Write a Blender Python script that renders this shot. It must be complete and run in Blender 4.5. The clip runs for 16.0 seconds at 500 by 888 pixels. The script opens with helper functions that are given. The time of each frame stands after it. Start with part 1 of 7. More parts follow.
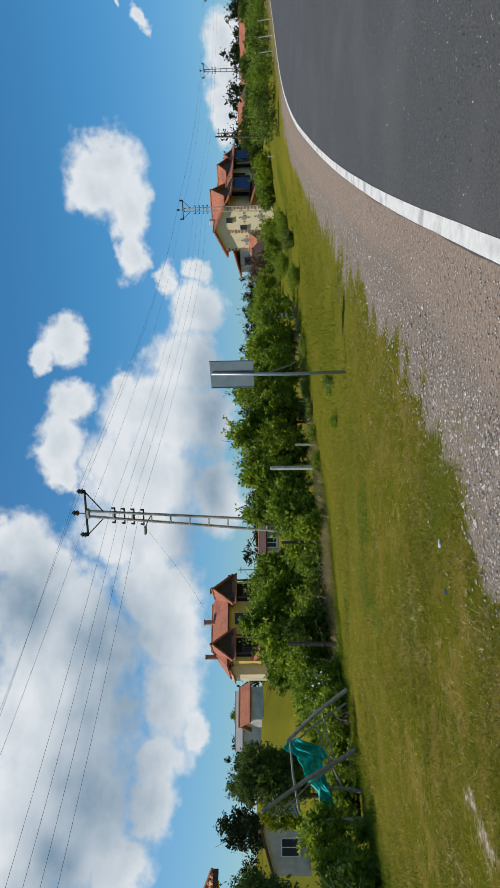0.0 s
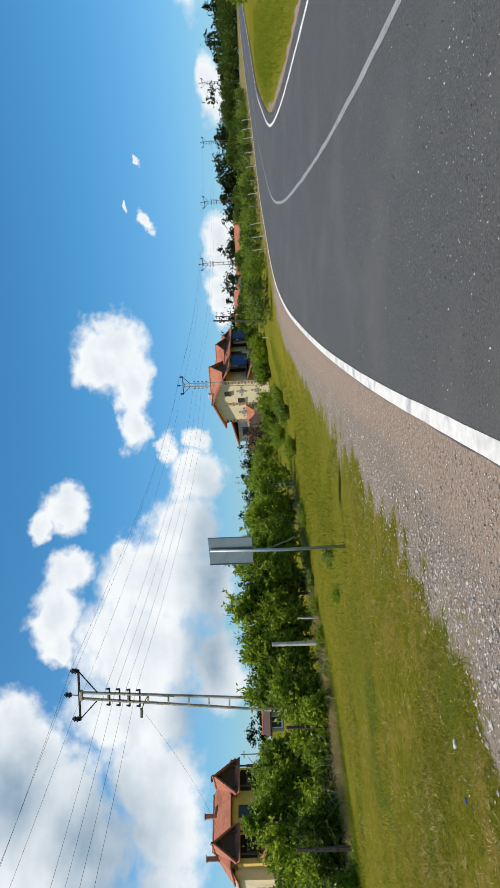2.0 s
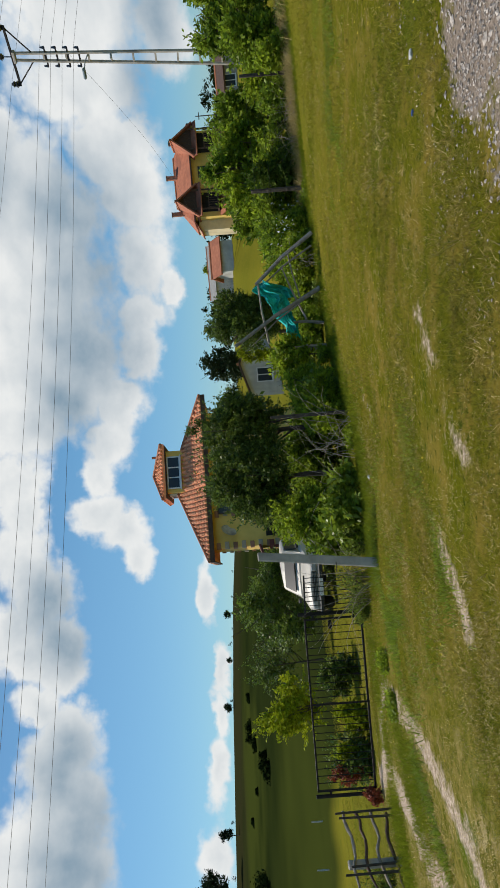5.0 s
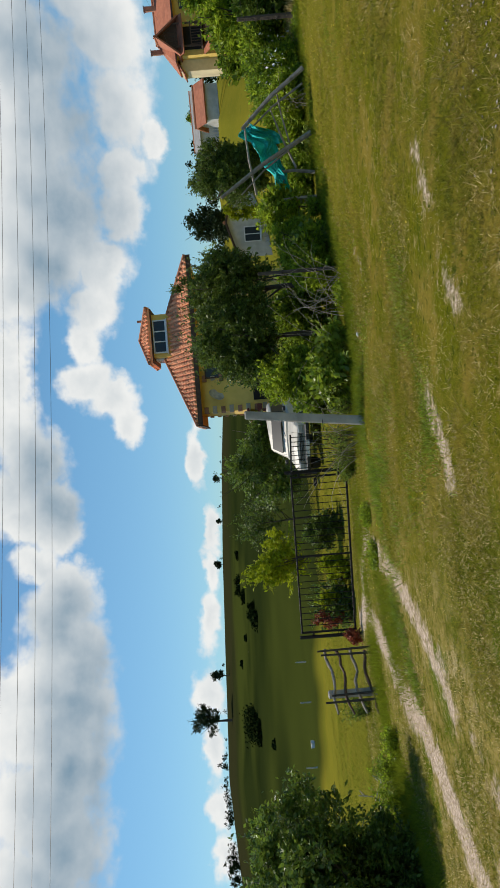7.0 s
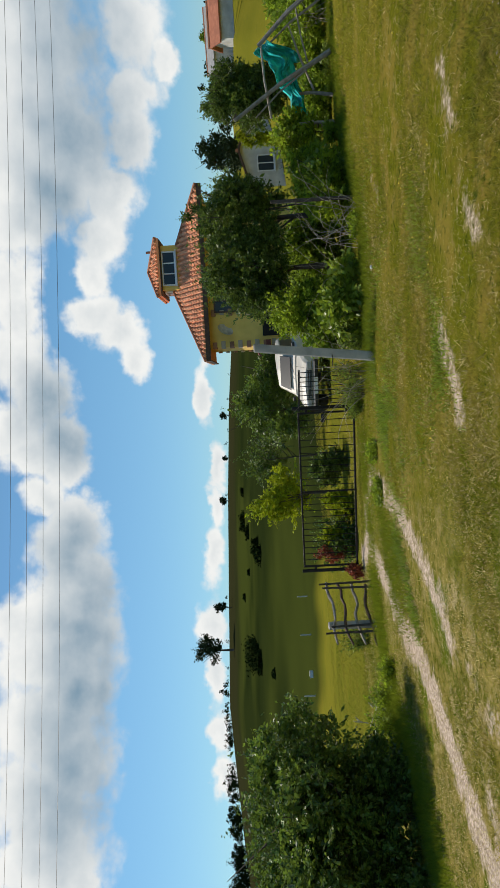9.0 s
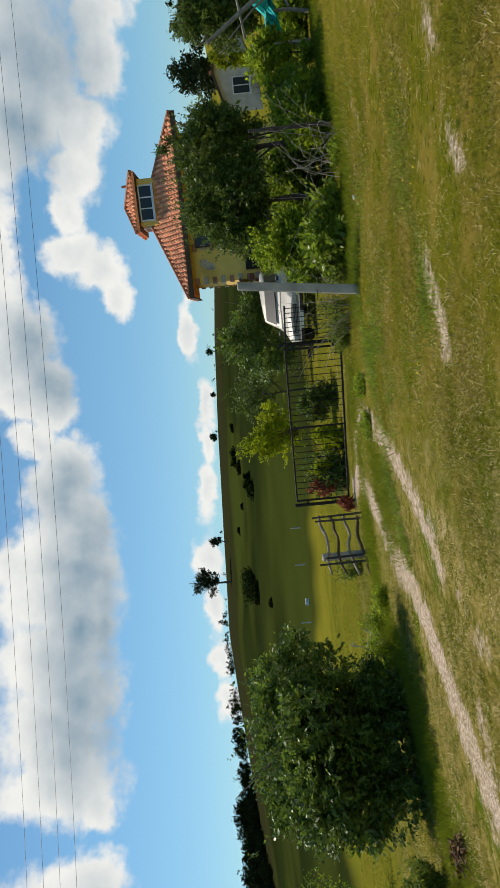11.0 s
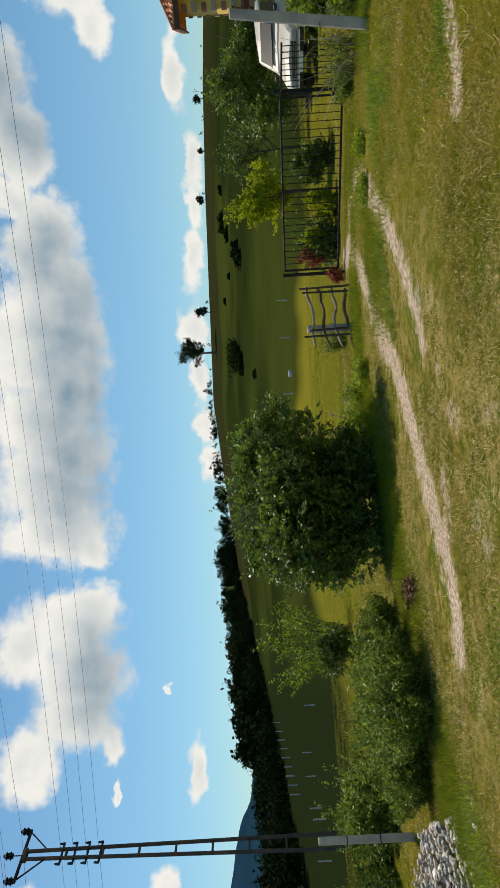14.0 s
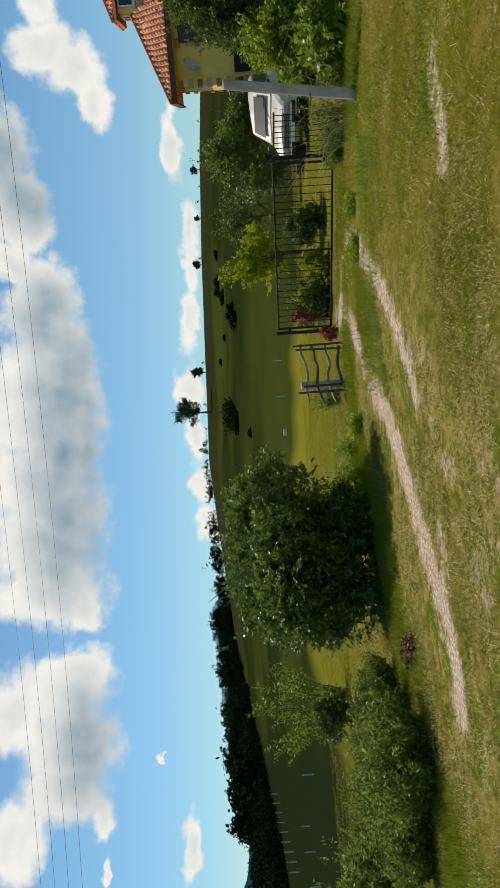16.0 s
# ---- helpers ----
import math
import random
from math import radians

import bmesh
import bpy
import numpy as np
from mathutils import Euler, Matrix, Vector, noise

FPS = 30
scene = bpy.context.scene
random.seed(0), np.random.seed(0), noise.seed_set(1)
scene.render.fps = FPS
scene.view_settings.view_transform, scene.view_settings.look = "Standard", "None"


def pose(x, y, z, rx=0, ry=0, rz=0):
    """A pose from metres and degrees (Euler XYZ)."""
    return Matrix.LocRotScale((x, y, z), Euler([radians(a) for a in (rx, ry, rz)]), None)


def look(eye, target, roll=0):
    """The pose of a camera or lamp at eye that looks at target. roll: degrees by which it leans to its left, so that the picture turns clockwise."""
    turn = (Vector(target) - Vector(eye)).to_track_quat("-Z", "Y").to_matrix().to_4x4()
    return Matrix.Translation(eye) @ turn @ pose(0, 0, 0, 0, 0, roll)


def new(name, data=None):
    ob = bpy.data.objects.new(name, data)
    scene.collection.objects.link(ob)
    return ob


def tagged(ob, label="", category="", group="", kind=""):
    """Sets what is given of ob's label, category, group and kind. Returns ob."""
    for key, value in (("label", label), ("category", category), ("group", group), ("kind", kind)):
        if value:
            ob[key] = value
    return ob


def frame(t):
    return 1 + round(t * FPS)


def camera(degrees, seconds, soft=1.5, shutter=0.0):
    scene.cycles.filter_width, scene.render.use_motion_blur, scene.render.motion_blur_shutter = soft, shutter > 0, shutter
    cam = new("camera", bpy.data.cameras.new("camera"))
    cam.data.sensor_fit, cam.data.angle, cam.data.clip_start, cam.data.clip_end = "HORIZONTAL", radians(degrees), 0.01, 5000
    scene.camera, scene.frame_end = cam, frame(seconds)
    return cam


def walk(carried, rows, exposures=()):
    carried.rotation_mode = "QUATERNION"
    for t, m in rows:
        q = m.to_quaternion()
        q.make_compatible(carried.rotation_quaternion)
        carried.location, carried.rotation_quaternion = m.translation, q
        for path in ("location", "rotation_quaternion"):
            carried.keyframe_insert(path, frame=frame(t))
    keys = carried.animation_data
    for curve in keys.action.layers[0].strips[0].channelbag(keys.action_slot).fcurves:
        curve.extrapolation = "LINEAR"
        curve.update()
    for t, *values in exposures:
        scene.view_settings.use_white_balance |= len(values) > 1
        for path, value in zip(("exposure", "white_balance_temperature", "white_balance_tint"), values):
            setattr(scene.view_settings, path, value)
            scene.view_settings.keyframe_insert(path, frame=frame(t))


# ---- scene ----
cam = camera(40.09, 16.0, soft=1.5)
PATH = [
    (0.0, look((0.178, 0.211, 1.529), (1.7988, 10.0751, 1.7799), -90.838)),
    (0.5, look((0.238, 0.276, 1.515), (2.9999, 9.8838, 1.7627), -91.328)),
    (1.0, look((0.258, 0.304, 1.515), (3.6278, 9.7158, 1.7351), -91.168)),
    (1.5, look((0.301, 0.296, 1.491), (4.3619, 9.4318, 1.6613), -91.662)),
    (2.0, look((0.383, 0.174, 1.500), (4.3004, 9.3736, 1.6840), -92.244)),
    (2.5, look((0.395, 0.184, 1.525), (2.7195, 9.9086, 1.6939), -92.663)),
    (3.0, look((0.286, 0.280, 1.511), (-0.3973, 10.2546, 1.7090), -91.819)),
    (3.5, look((0.173, 0.265, 1.499), (-2.3874, 9.9291, 1.7421), -91.735)),
    (4.0, look((0.149, 0.256, 1.484), (-3.5697, 9.5379, 1.6193), -92.720)),
    (6.5, look((-0.075, 0.265, 1.446), (-5.2294, 8.8351, 1.5216), -95.732)),
    (7.0, look((-0.083, 0.259, 1.457), (-6.2211, 8.1528, 1.5330), -94.640)),
    (7.5, look((-0.108, 0.275, 1.495), (-6.7489, 7.7512, 1.5322), -94.985)),
    (8.0, look((-0.134, 0.242, 1.461), (-6.3808, 8.0492, 1.5950), -93.820)),
    (8.5, look((-0.147, 0.224, 1.459), (-6.4829, 7.9605, 1.6069), -92.649)),
    (9.0, look((-0.157, 0.246, 1.466), (-6.9737, 7.5588, 1.7060), -93.160)),
    (11.5, look((-0.078, 0.280, 1.461), (-7.5730, 6.8990, 1.6248), -95.601)),
    (12.0, look((-0.085, 0.292, 1.457), (-7.5319, 6.9617, 1.6908), -95.682)),
    (12.5, look((-0.087, 0.288, 1.462), (-7.4338, 7.0651, 1.7551), -95.806)),
    (13.0, look((-0.092, 0.286, 1.453), (-7.4647, 7.0322, 1.8167), -94.836)),
    (13.5, look((-0.099, 0.293, 1.467), (-8.0629, 6.3283, 1.8447), -94.446)),
    (14.0, look((-0.111, 0.243, 1.457), (-9.3422, 4.0827, 1.6566), -93.358)),
    (14.5, look((-0.147, 0.193, 1.444), (-9.7507, 2.9794, 1.5113), -92.618)),
    (15.0, look((-0.141, 0.175, 1.448), (-9.6870, 3.1557, 1.4705), -92.917)),
    (15.5, look((-0.135, 0.197, 1.466), (-9.5857, 3.4656, 1.4318), -93.371)),
    (16.0, look((-0.205, 0.221, 1.436), (-9.0745, 4.8387, 1.5213), -93.577)),
]
EXPOSURES = [(0.0, -0.22, 6450, 10), (0.8, -0.25, 6400, 10), (1.15, -0.16, 6450, 10), (1.5, 0.05, 6500, 10), (2.5, 0.08, 6700, 10), (3.5, -0.13, 6750, 10), (6.5, -0.08, 6900, 10), (9.0, -0.02, 6950, 10), (14.5, -0.05, 7350, 10), (16.0, -0.04, 7300, 10)]
walk(cam, PATH, EXPOSURES)

# ---- world and sun ----
SUN_AZ, SUN_EL = -90.0, 61.0      # degrees, azimuth from +y towards +x

# clouds as soft ellipses: azimuth, elevation and half sizes in degrees
PUFFS = [(32, 11.9, 2, 2.3), (30, 12.9, 2.1, 2), (28.7, 10.6, 2.8, 1.4), (24.9, 10.6, 1.9, 1.1), (41.6, 8.4, 0.8, 0.5), (42.4, 10.1, 0.4, 0.2), (45.9, 8.8, 0.4, 0.25), (18.2, 16.4, 1.9, 1.6), (16.9, 18.1, 1.2, 0.9), (12.9, 16.1, 1.8, 1.8), (9.3, 17, 2.4, 1.9), (6.8, 16.7, 1.3, 1.3), (50.4, 2.7, 2, 0.9), (39.7, 2.6, 1.9, 1.5), (35.9, 2.8, 1.5, 1.2), (23.6, 5.3, 1, 1.2)]
CUMULUS = [(23.1, 8.1, 1.4, 0.8), (20.6, 5.7, 2.1, 2.3), (16.2, 6.6, 2.6, 2.8), (12, 8.8, 3.6, 4.4), (6.8, 10.5, 4, 4.8), (1.6, 10.7, 2.8, 4.3), (-2.5, 9.2, 2.7, 3.4), (-6.1, 8, 3, 2.7), (-10.9, 7.9, 2.9, 2.3), (-13.4, 5.9, 1.4, 1), (-15.3, 8.6, 1.9, 1.9), (-18.8, 8.9, 2.2, 1.7), (-22.3, 10.9, 1.7, 2.1), (14.4, 11.9, 1.4, 0.8), (40.3, 2.9, 1.2, 1.1), (37.6, 2.2, 1.5, 1.2), (34.4, 2.7, 1.2, 1.2), (4.8, 4.2, 2.8, 1.9), (11.5, 4.8, 2.8, 1.6)]
GREY_BANK = [(1.3, 20.1, 2.6, 2.5), (-1.1, 17.5, 2.7, 2.3), (-6.5, 15.5, 3.5, 4.6), (-12.1, 15.5, 3.2, 5.1), (-16.9, 16.3, 3.4, 5.4), (-21.3, 16.5, 2.7, 4.8), (-3.8, 17.8, 4.2, 4.6), (-7.6, 15.9, 3.8, 5.3), (-13.2, 16.7, 4.3, 5.6), (-18.9, 18.1, 3.8, 5.1), (-23.6, 18.9, 2.8, 4.6), (-19, 13.2, 3.3, 2.7), (-28.1, 19.6, 2.2, 2.5), (-21.8, 15, 2.3, 3.1)]
SOUTH_CLOUDS = [(-22.9, 11.2, 2.1, 1.8), (-26.1, 12.1, 2, 2), (-28.5, 13.2, 1.6, 1.3), (-31.8, 13.3, 1.7, 1.9), (-33.2, 11.3, 1.7, 2), (-35.3, 10.6, 1.7, 1.3), (-30.8, 19.3, 2.6, 1.6), (-34.7, 19.6, 2.5, 2), (-38, 18.1, 2.8, 2.4), (-41.6, 16.7, 2.2, 2), (-43.8, 16.9, 1.8, 2.1), (-46.3, 18.2, 1.4, 1.8), (-39.1, 4.9, 1.9, 0.7), (-44.7, 4, 2.1, 0.6)]
WEST_CLOUDS = [(-40.7, 20.5, 2.9, 2.5), (-42.4, 17.1, 2.1, 2.2), (-43.2, 18.9, 1.7, 1.7), (-47.9, 16, 1.9, 2), (-50.9, 16.5, 2.6, 2.8), (-55.1, 16.1, 2.7, 3.2), (-56.8, 19.1, 2.7, 2.9), (-60, 17.3, 3, 4.3), (-64.6, 17.5, 3.2, 4.2), (-69.4, 17.6, 3.3, 4.2), (-73.8, 17.5, 2.4, 4.3), (-38.3, 4.9, 2.1, 0.7), (-44.5, 4.1, 1.9, 0.6), (-48.3, 4.6, 1.9, 0.7), (-51.8, 5, 2.3, 0.9), (-57.5, 5.3, 1.8, 1.2), (-61.8, 4.9, 1.7, 0.7), (-65.6, 4.7, 1.6, 0.8), (-68.7, 4.6, 1.5, 0.8)]
FAR_CLOUDS = [(-50, 16.1, 2.3, 2.4), (-53.4, 15.4, 3, 2.4), (-57.8, 15.3, 3.1, 2.7), (-62.7, 15.6, 3.2, 2.8), (-67.8, 16.1, 3.8, 3), (-72.5, 16.8, 2.8, 3.4), (-75, 14.7, 1.9, 1.3), (-71, 18.4, 2.8, 2.1), (-83.2, 19.5, 2.7, 2), (-81.5, 16.6, 2.7, 3.4), (-80.2, 14.4, 1.9, 2.2), (-85.2, 15.3, 2.7, 3.4), (-88.7, 15.6, 2.2, 2.9), (-90.6, 13, 1.7, 0.9), (-91.6, 18.8, 2.5, 2), (-101.8, 14.7, 0.8, 0.6), (-92.6, 6.5, 1.9, 0.6), (-86.7, 8.7, 0.4, 0.25), (-100.8, 8.6, 1.8, 0.9), (-103.7, 8.1, 1.7, 0.8), (-103, 6.1, 1.4, 0.5), (-102.1, 18.3, 2.1, 1.5), (-94, 12.5, 0.8, 0.3)]
BEHIND = [(-120, 14, 8, 4), (-150, 18, 12, 5), (150, 16, 14, 6), (100, 14, 12, 5), (75, 11, 6, 3), (61, 4, 5, 1.2)]
GREY_BASES = [(-6.6, 12.5, 2.6, 2.4), (-11.7, 11.8, 2.8, 2.1), (-16.9, 12.2, 3, 2.4), (13.4, 4.5, 4.3, 1.2), (7.2, 4.8, 3.3, 1.4), (1.6, 6.3, 2.3, 1.2), (-6.7, 12.3, 2.8, 2.5), (-11.5, 11.9, 3.3, 2.3), (-17.6, 12.8, 3.3, 2.7), (-22.7, 15, 2.3, 1.8), (-38.8, 17.6, 2.3, 1.6), (-3.7, 19.5, 2.8, 2.1), (-58.3, 15.2, 2.2, 2.1), (-63.5, 15.1, 3.3, 2.3), (-69.5, 15.2, 3.3, 2.4), (-42, 16.2, 1.9, 1.5), (-51, 16.1, 2.3, 1.7), (-61.4, 14.2, 3.7, 1.7), (-67.9, 15.2, 3.3, 2), (-85.7, 14, 3.1, 1.7), (-55.2, 14.4, 2.6, 1.7)]


def nodes_of(tree):
    tree.nodes.clear()
    return tree.nodes, tree.links


def build_world():
    w = bpy.data.worlds.new("sky")
    scene.world = w
    w.use_nodes = True
    n, l = nodes_of(w.node_tree)

    def math(op, a, b=None, c=None):
        m = n.new("ShaderNodeMath")
        m.operation = op
        for i, v in enumerate((a, b, c)):
            if v is None:
                continue
            if isinstance(v, (int, float)):
                m.inputs[i].default_value = v
            else:
                l.new(v, m.inputs[i])
        return m.outputs[0]

    sky = n.new("ShaderNodeTexSky")
    sky.sky_type = "NISHITA"
    sky.sun_disc = False
    sky.sun_elevation = radians(SUN_EL)
    sky.sun_rotation = radians(SUN_AZ)
    sky.air_density, sky.dust_density, sky.ozone_density = 1.0, 0.1, 3.0
    co = n.new("ShaderNodeTexCoord")
    sep = n.new("ShaderNodeSeparateXYZ")
    l.new(co.outputs["Generated"], sep.inputs[0])
    az = math("MULTIPLY", math("ARCTAN2", sep.outputs[0], sep.outputs[1]), 57.29578)
    el = math("MULTIPLY", math("ARCSINE", sep.outputs[2]), 57.29578)
    comb = n.new("ShaderNodeCombineXYZ")
    l.new(az, comb.inputs[0])
    l.new(el, comb.inputs[1])

    def fbm(scale, detail, rough, squash, shift=(0, 0, 0)):
        mp = n.new("ShaderNodeVectorMath")
        mp.operation = "MULTIPLY"
        at = n.new("ShaderNodeVectorMath")
        at.operation = "ADD"
        l.new(comb.outputs[0], at.inputs[0])
        at.inputs[1].default_value = shift
        l.new(at.outputs[0], mp.inputs[0])
        mp.inputs[1].default_value = (scale, scale * squash, 1)
        t = n.new("ShaderNodeTexNoise")
        t.inputs["Scale"].default_value = 1.0
        t.inputs["Detail"].default_value = detail
        t.inputs["Roughness"].default_value = rough
        l.new(mp.outputs[0], t.inputs["Vector"])
        return t.outputs["Fac"]

    big = fbm(0.27, 6, 0.55, 1.35)
    fine = fbm(0.8, 4, 0.5, 1.3)

    # billowing outlines: the places of the clouds are warped by two noises
    warp = comb.outputs[0]
    for scale, amount in ((0.22, 2.4), (0.6, 1.8), (1.7, 0.8)):
        t = n.new("ShaderNodeTexNoise")
        t.inputs["Scale"].default_value = scale
        t.inputs["Detail"].default_value = 3
        l.new(comb.outputs[0], t.inputs["Vector"])
        half = n.new("ShaderNodeVectorMath")
        half.operation = "SUBTRACT"
        l.new(t.outputs["Color"], half.inputs[0])
        half.inputs[1].default_value = (0.5, 0.5, 0.5)
        add = n.new("ShaderNodeVectorMath")
        add.operation = "MULTIPLY_ADD"
        l.new(half.outputs[0], add.inputs[0])
        add.inputs[1].default_value = (amount, amount * 0.75, 0)
        l.new(warp, add.inputs[2])
        warp = add.outputs[0]

    calm = comb.outputs[0]

    def cover(blobs, blend=0.35, where=None):
        acc = None
        for u, v, a, b in blobs:
            sub = n.new("ShaderNodeVectorMath")
            sub.operation = "SUBTRACT"
            l.new(where or warp, sub.inputs[0])
            sub.inputs[1].default_value = (u, v, 0)
            mul = n.new("ShaderNodeVectorMath")
            mul.operation = "MULTIPLY"
            l.new(sub.outputs[0], mul.inputs[0])
            mul.inputs[1].default_value = (1 / a, 1 / b, 0)
            ln = n.new("ShaderNodeVectorMath")
            ln.operation = "LENGTH"
            l.new(mul.outputs[0], ln.inputs[0])
            d = math("SUBTRACT", 1.0, ln.outputs["Value"])
            acc = d if acc is None else math("SMOOTH_MAX", acc, d, blend)
        return acc

    allc = cover(PUFFS)
    for group in (CUMULUS, GREY_BANK, SOUTH_CLOUDS, WEST_CLOUDS, FAR_CLOUDS, BEHIND):
        allc = math("MAXIMUM", allc, cover(group))
    rough = math("ADD", math("MULTIPLY", math("SUBTRACT", big, 0.5), 1.75), math("MULTIPLY", math("SUBTRACT", fine, 0.5), 0.7))
    dens = math("ADD", math("MULTIPLY_ADD", allc, 1.75, 0.36), rough)
    edge = n.new("ShaderNodeMapRange")
    edge.interpolation_type = "SMOOTHSTEP"
    edge.inputs[1].default_value, edge.inputs[2].default_value = -0.25, 0.85
    l.new(dens, edge.inputs[0])
    grey = math("ADD", cover(GREY_BASES, 1.0, calm), math("MULTIPLY", math("SUBTRACT", fbm(0.085, 3, 0.4, 1.2), 0.5), 0.6))
    shade = n.new("ShaderNodeMapRange")
    shade.interpolation_type = "SMOOTHSTEP"
    shade.inputs[1].default_value, shade.inputs[2].default_value = -1.5, 0.8
    shade.inputs[3].default_value, shade.inputs[4].default_value = 0.0, 0.66
    l.new(grey, shade.inputs[0])
    body = n.new("ShaderNodeMapRange")
    body.inputs[1].default_value, body.inputs[2].default_value = 0.3, 0.75
    body.inputs[3].default_value, body.inputs[4].default_value = 0.08, 0.0
    l.new(fbm(0.38, 4, 0.5, 1.4), body.inputs[0])
    thick = n.new("ShaderNodeMapRange")
    thick.interpolation_type = "SMOOTHSTEP"
    thick.inputs[1].default_value, thick.inputs[2].default_value = 0.7, 2.1
    thick.inputs[3].default_value, thick.inputs[4].default_value = 0.0, 0.12
    l.new(dens, thick.inputs[0])
    # billows: lit towards the sun, greyer on the side away from it
    relief = math("MULTIPLY", math("SUBTRACT", fbm(0.3, 4, 0.5, 1.3, (-0.8, 1.2, 0)), fbm(0.3, 4, 0.5, 1.3)), 0.42)
    tone = math("MINIMUM", math("MAXIMUM", math("ADD", math("ADD", math("ADD", shade.outputs[0], body.outputs[0]), thick.outputs[0]), relief), 0.0), 1.0)
    colour = n.new("ShaderNodeMix")
    colour.data_type = "RGBA"
    l.new(tone, colour.inputs[0])
    colour.inputs[6].default_value = (0.94, 0.99, 1.03, 1)
    colour.inputs[7].default_value = (0.19, 0.33, 0.47, 1)
    bg_sky = n.new("ShaderNodeBackground")
    tint = n.new("ShaderNodeMix")
    tint.data_type, tint.blend_type = "RGBA", "MULTIPLY"
    tint.inputs[0].default_value = 1.0
    tone_el = n.new("ShaderNodeMapRange")
    tone_el.inputs[1].default_value, tone_el.inputs[2].default_value = 0.0, 14.0
    l.new(el, tone_el.inputs[0])
    low_high = n.new("ShaderNodeMix")
    low_high.data_type = "RGBA"
    l.new(tone_el.outputs[0], low_high.inputs[0])
    low_high.inputs[6].default_value = (0.56, 0.79, 0.96, 1)
    low_high.inputs[7].default_value = (0.68, 0.99, 1.06, 1)
    # deeper blue away from the sun
    away = n.new("ShaderNodeMapRange")
    away.interpolation_type = "SMOOTHSTEP"
    away.inputs[1].default_value, away.inputs[2].default_value = -45.0, 25.0
    l.new(az, away.inputs[0])
    deep = n.new("ShaderNodeMix")
    deep.data_type = "RGBA"
    l.new(away.outputs[0], deep.inputs[0])
    l.new(low_high.outputs[2], deep.inputs[6])
    low_deep = n.new("ShaderNodeMix")
    low_deep.data_type = "RGBA"
    l.new(tone_el.outputs[0], low_deep.inputs[0])
    low_deep.inputs[6].default_value = (0.44, 0.67, 0.97, 1)
    low_deep.inputs[7].default_value = (0.34, 0.86, 1.08, 1)
    l.new(low_deep.outputs[2], deep.inputs[7])
    l.new(deep.outputs[2], tint.inputs[7])
    l.new(sky.outputs[0], tint.inputs[6])
    l.new(tint.outputs[2], bg_sky.inputs[0])
    bg_sky.inputs[1].default_value = 0.115
    bg_cloud = n.new("ShaderNodeBackground")
    l.new(colour.outputs[2], bg_cloud.inputs[0])
    bg_cloud.inputs[1].default_value = 0.92
    mix = n.new("ShaderNodeMixShader")
    l.new(edge.outputs[0], mix.inputs[0])
    l.new(bg_sky.outputs[0], mix.inputs[1])
    l.new(bg_cloud.outputs[0], mix.inputs[2])
    out = n.new("ShaderNodeOutputWorld")
    l.new(mix.outputs[0], out.inputs[0])


build_world()
sun = new("sun", bpy.data.lights.new("sun", "SUN"))
sun.data.energy, sun.data.angle, sun.data.color = 4.0, radians(0.53), (1.0, 0.955, 0.88)
_sa, _se = radians(SUN_AZ), radians(SUN_EL)
SUN_DIR = Vector((math.sin(_sa) * math.cos(_se), math.cos(_sa) * math.cos(_se), math.sin(_se)))
sun.matrix_world = look(SUN_DIR * 60, (0, 0, 0))


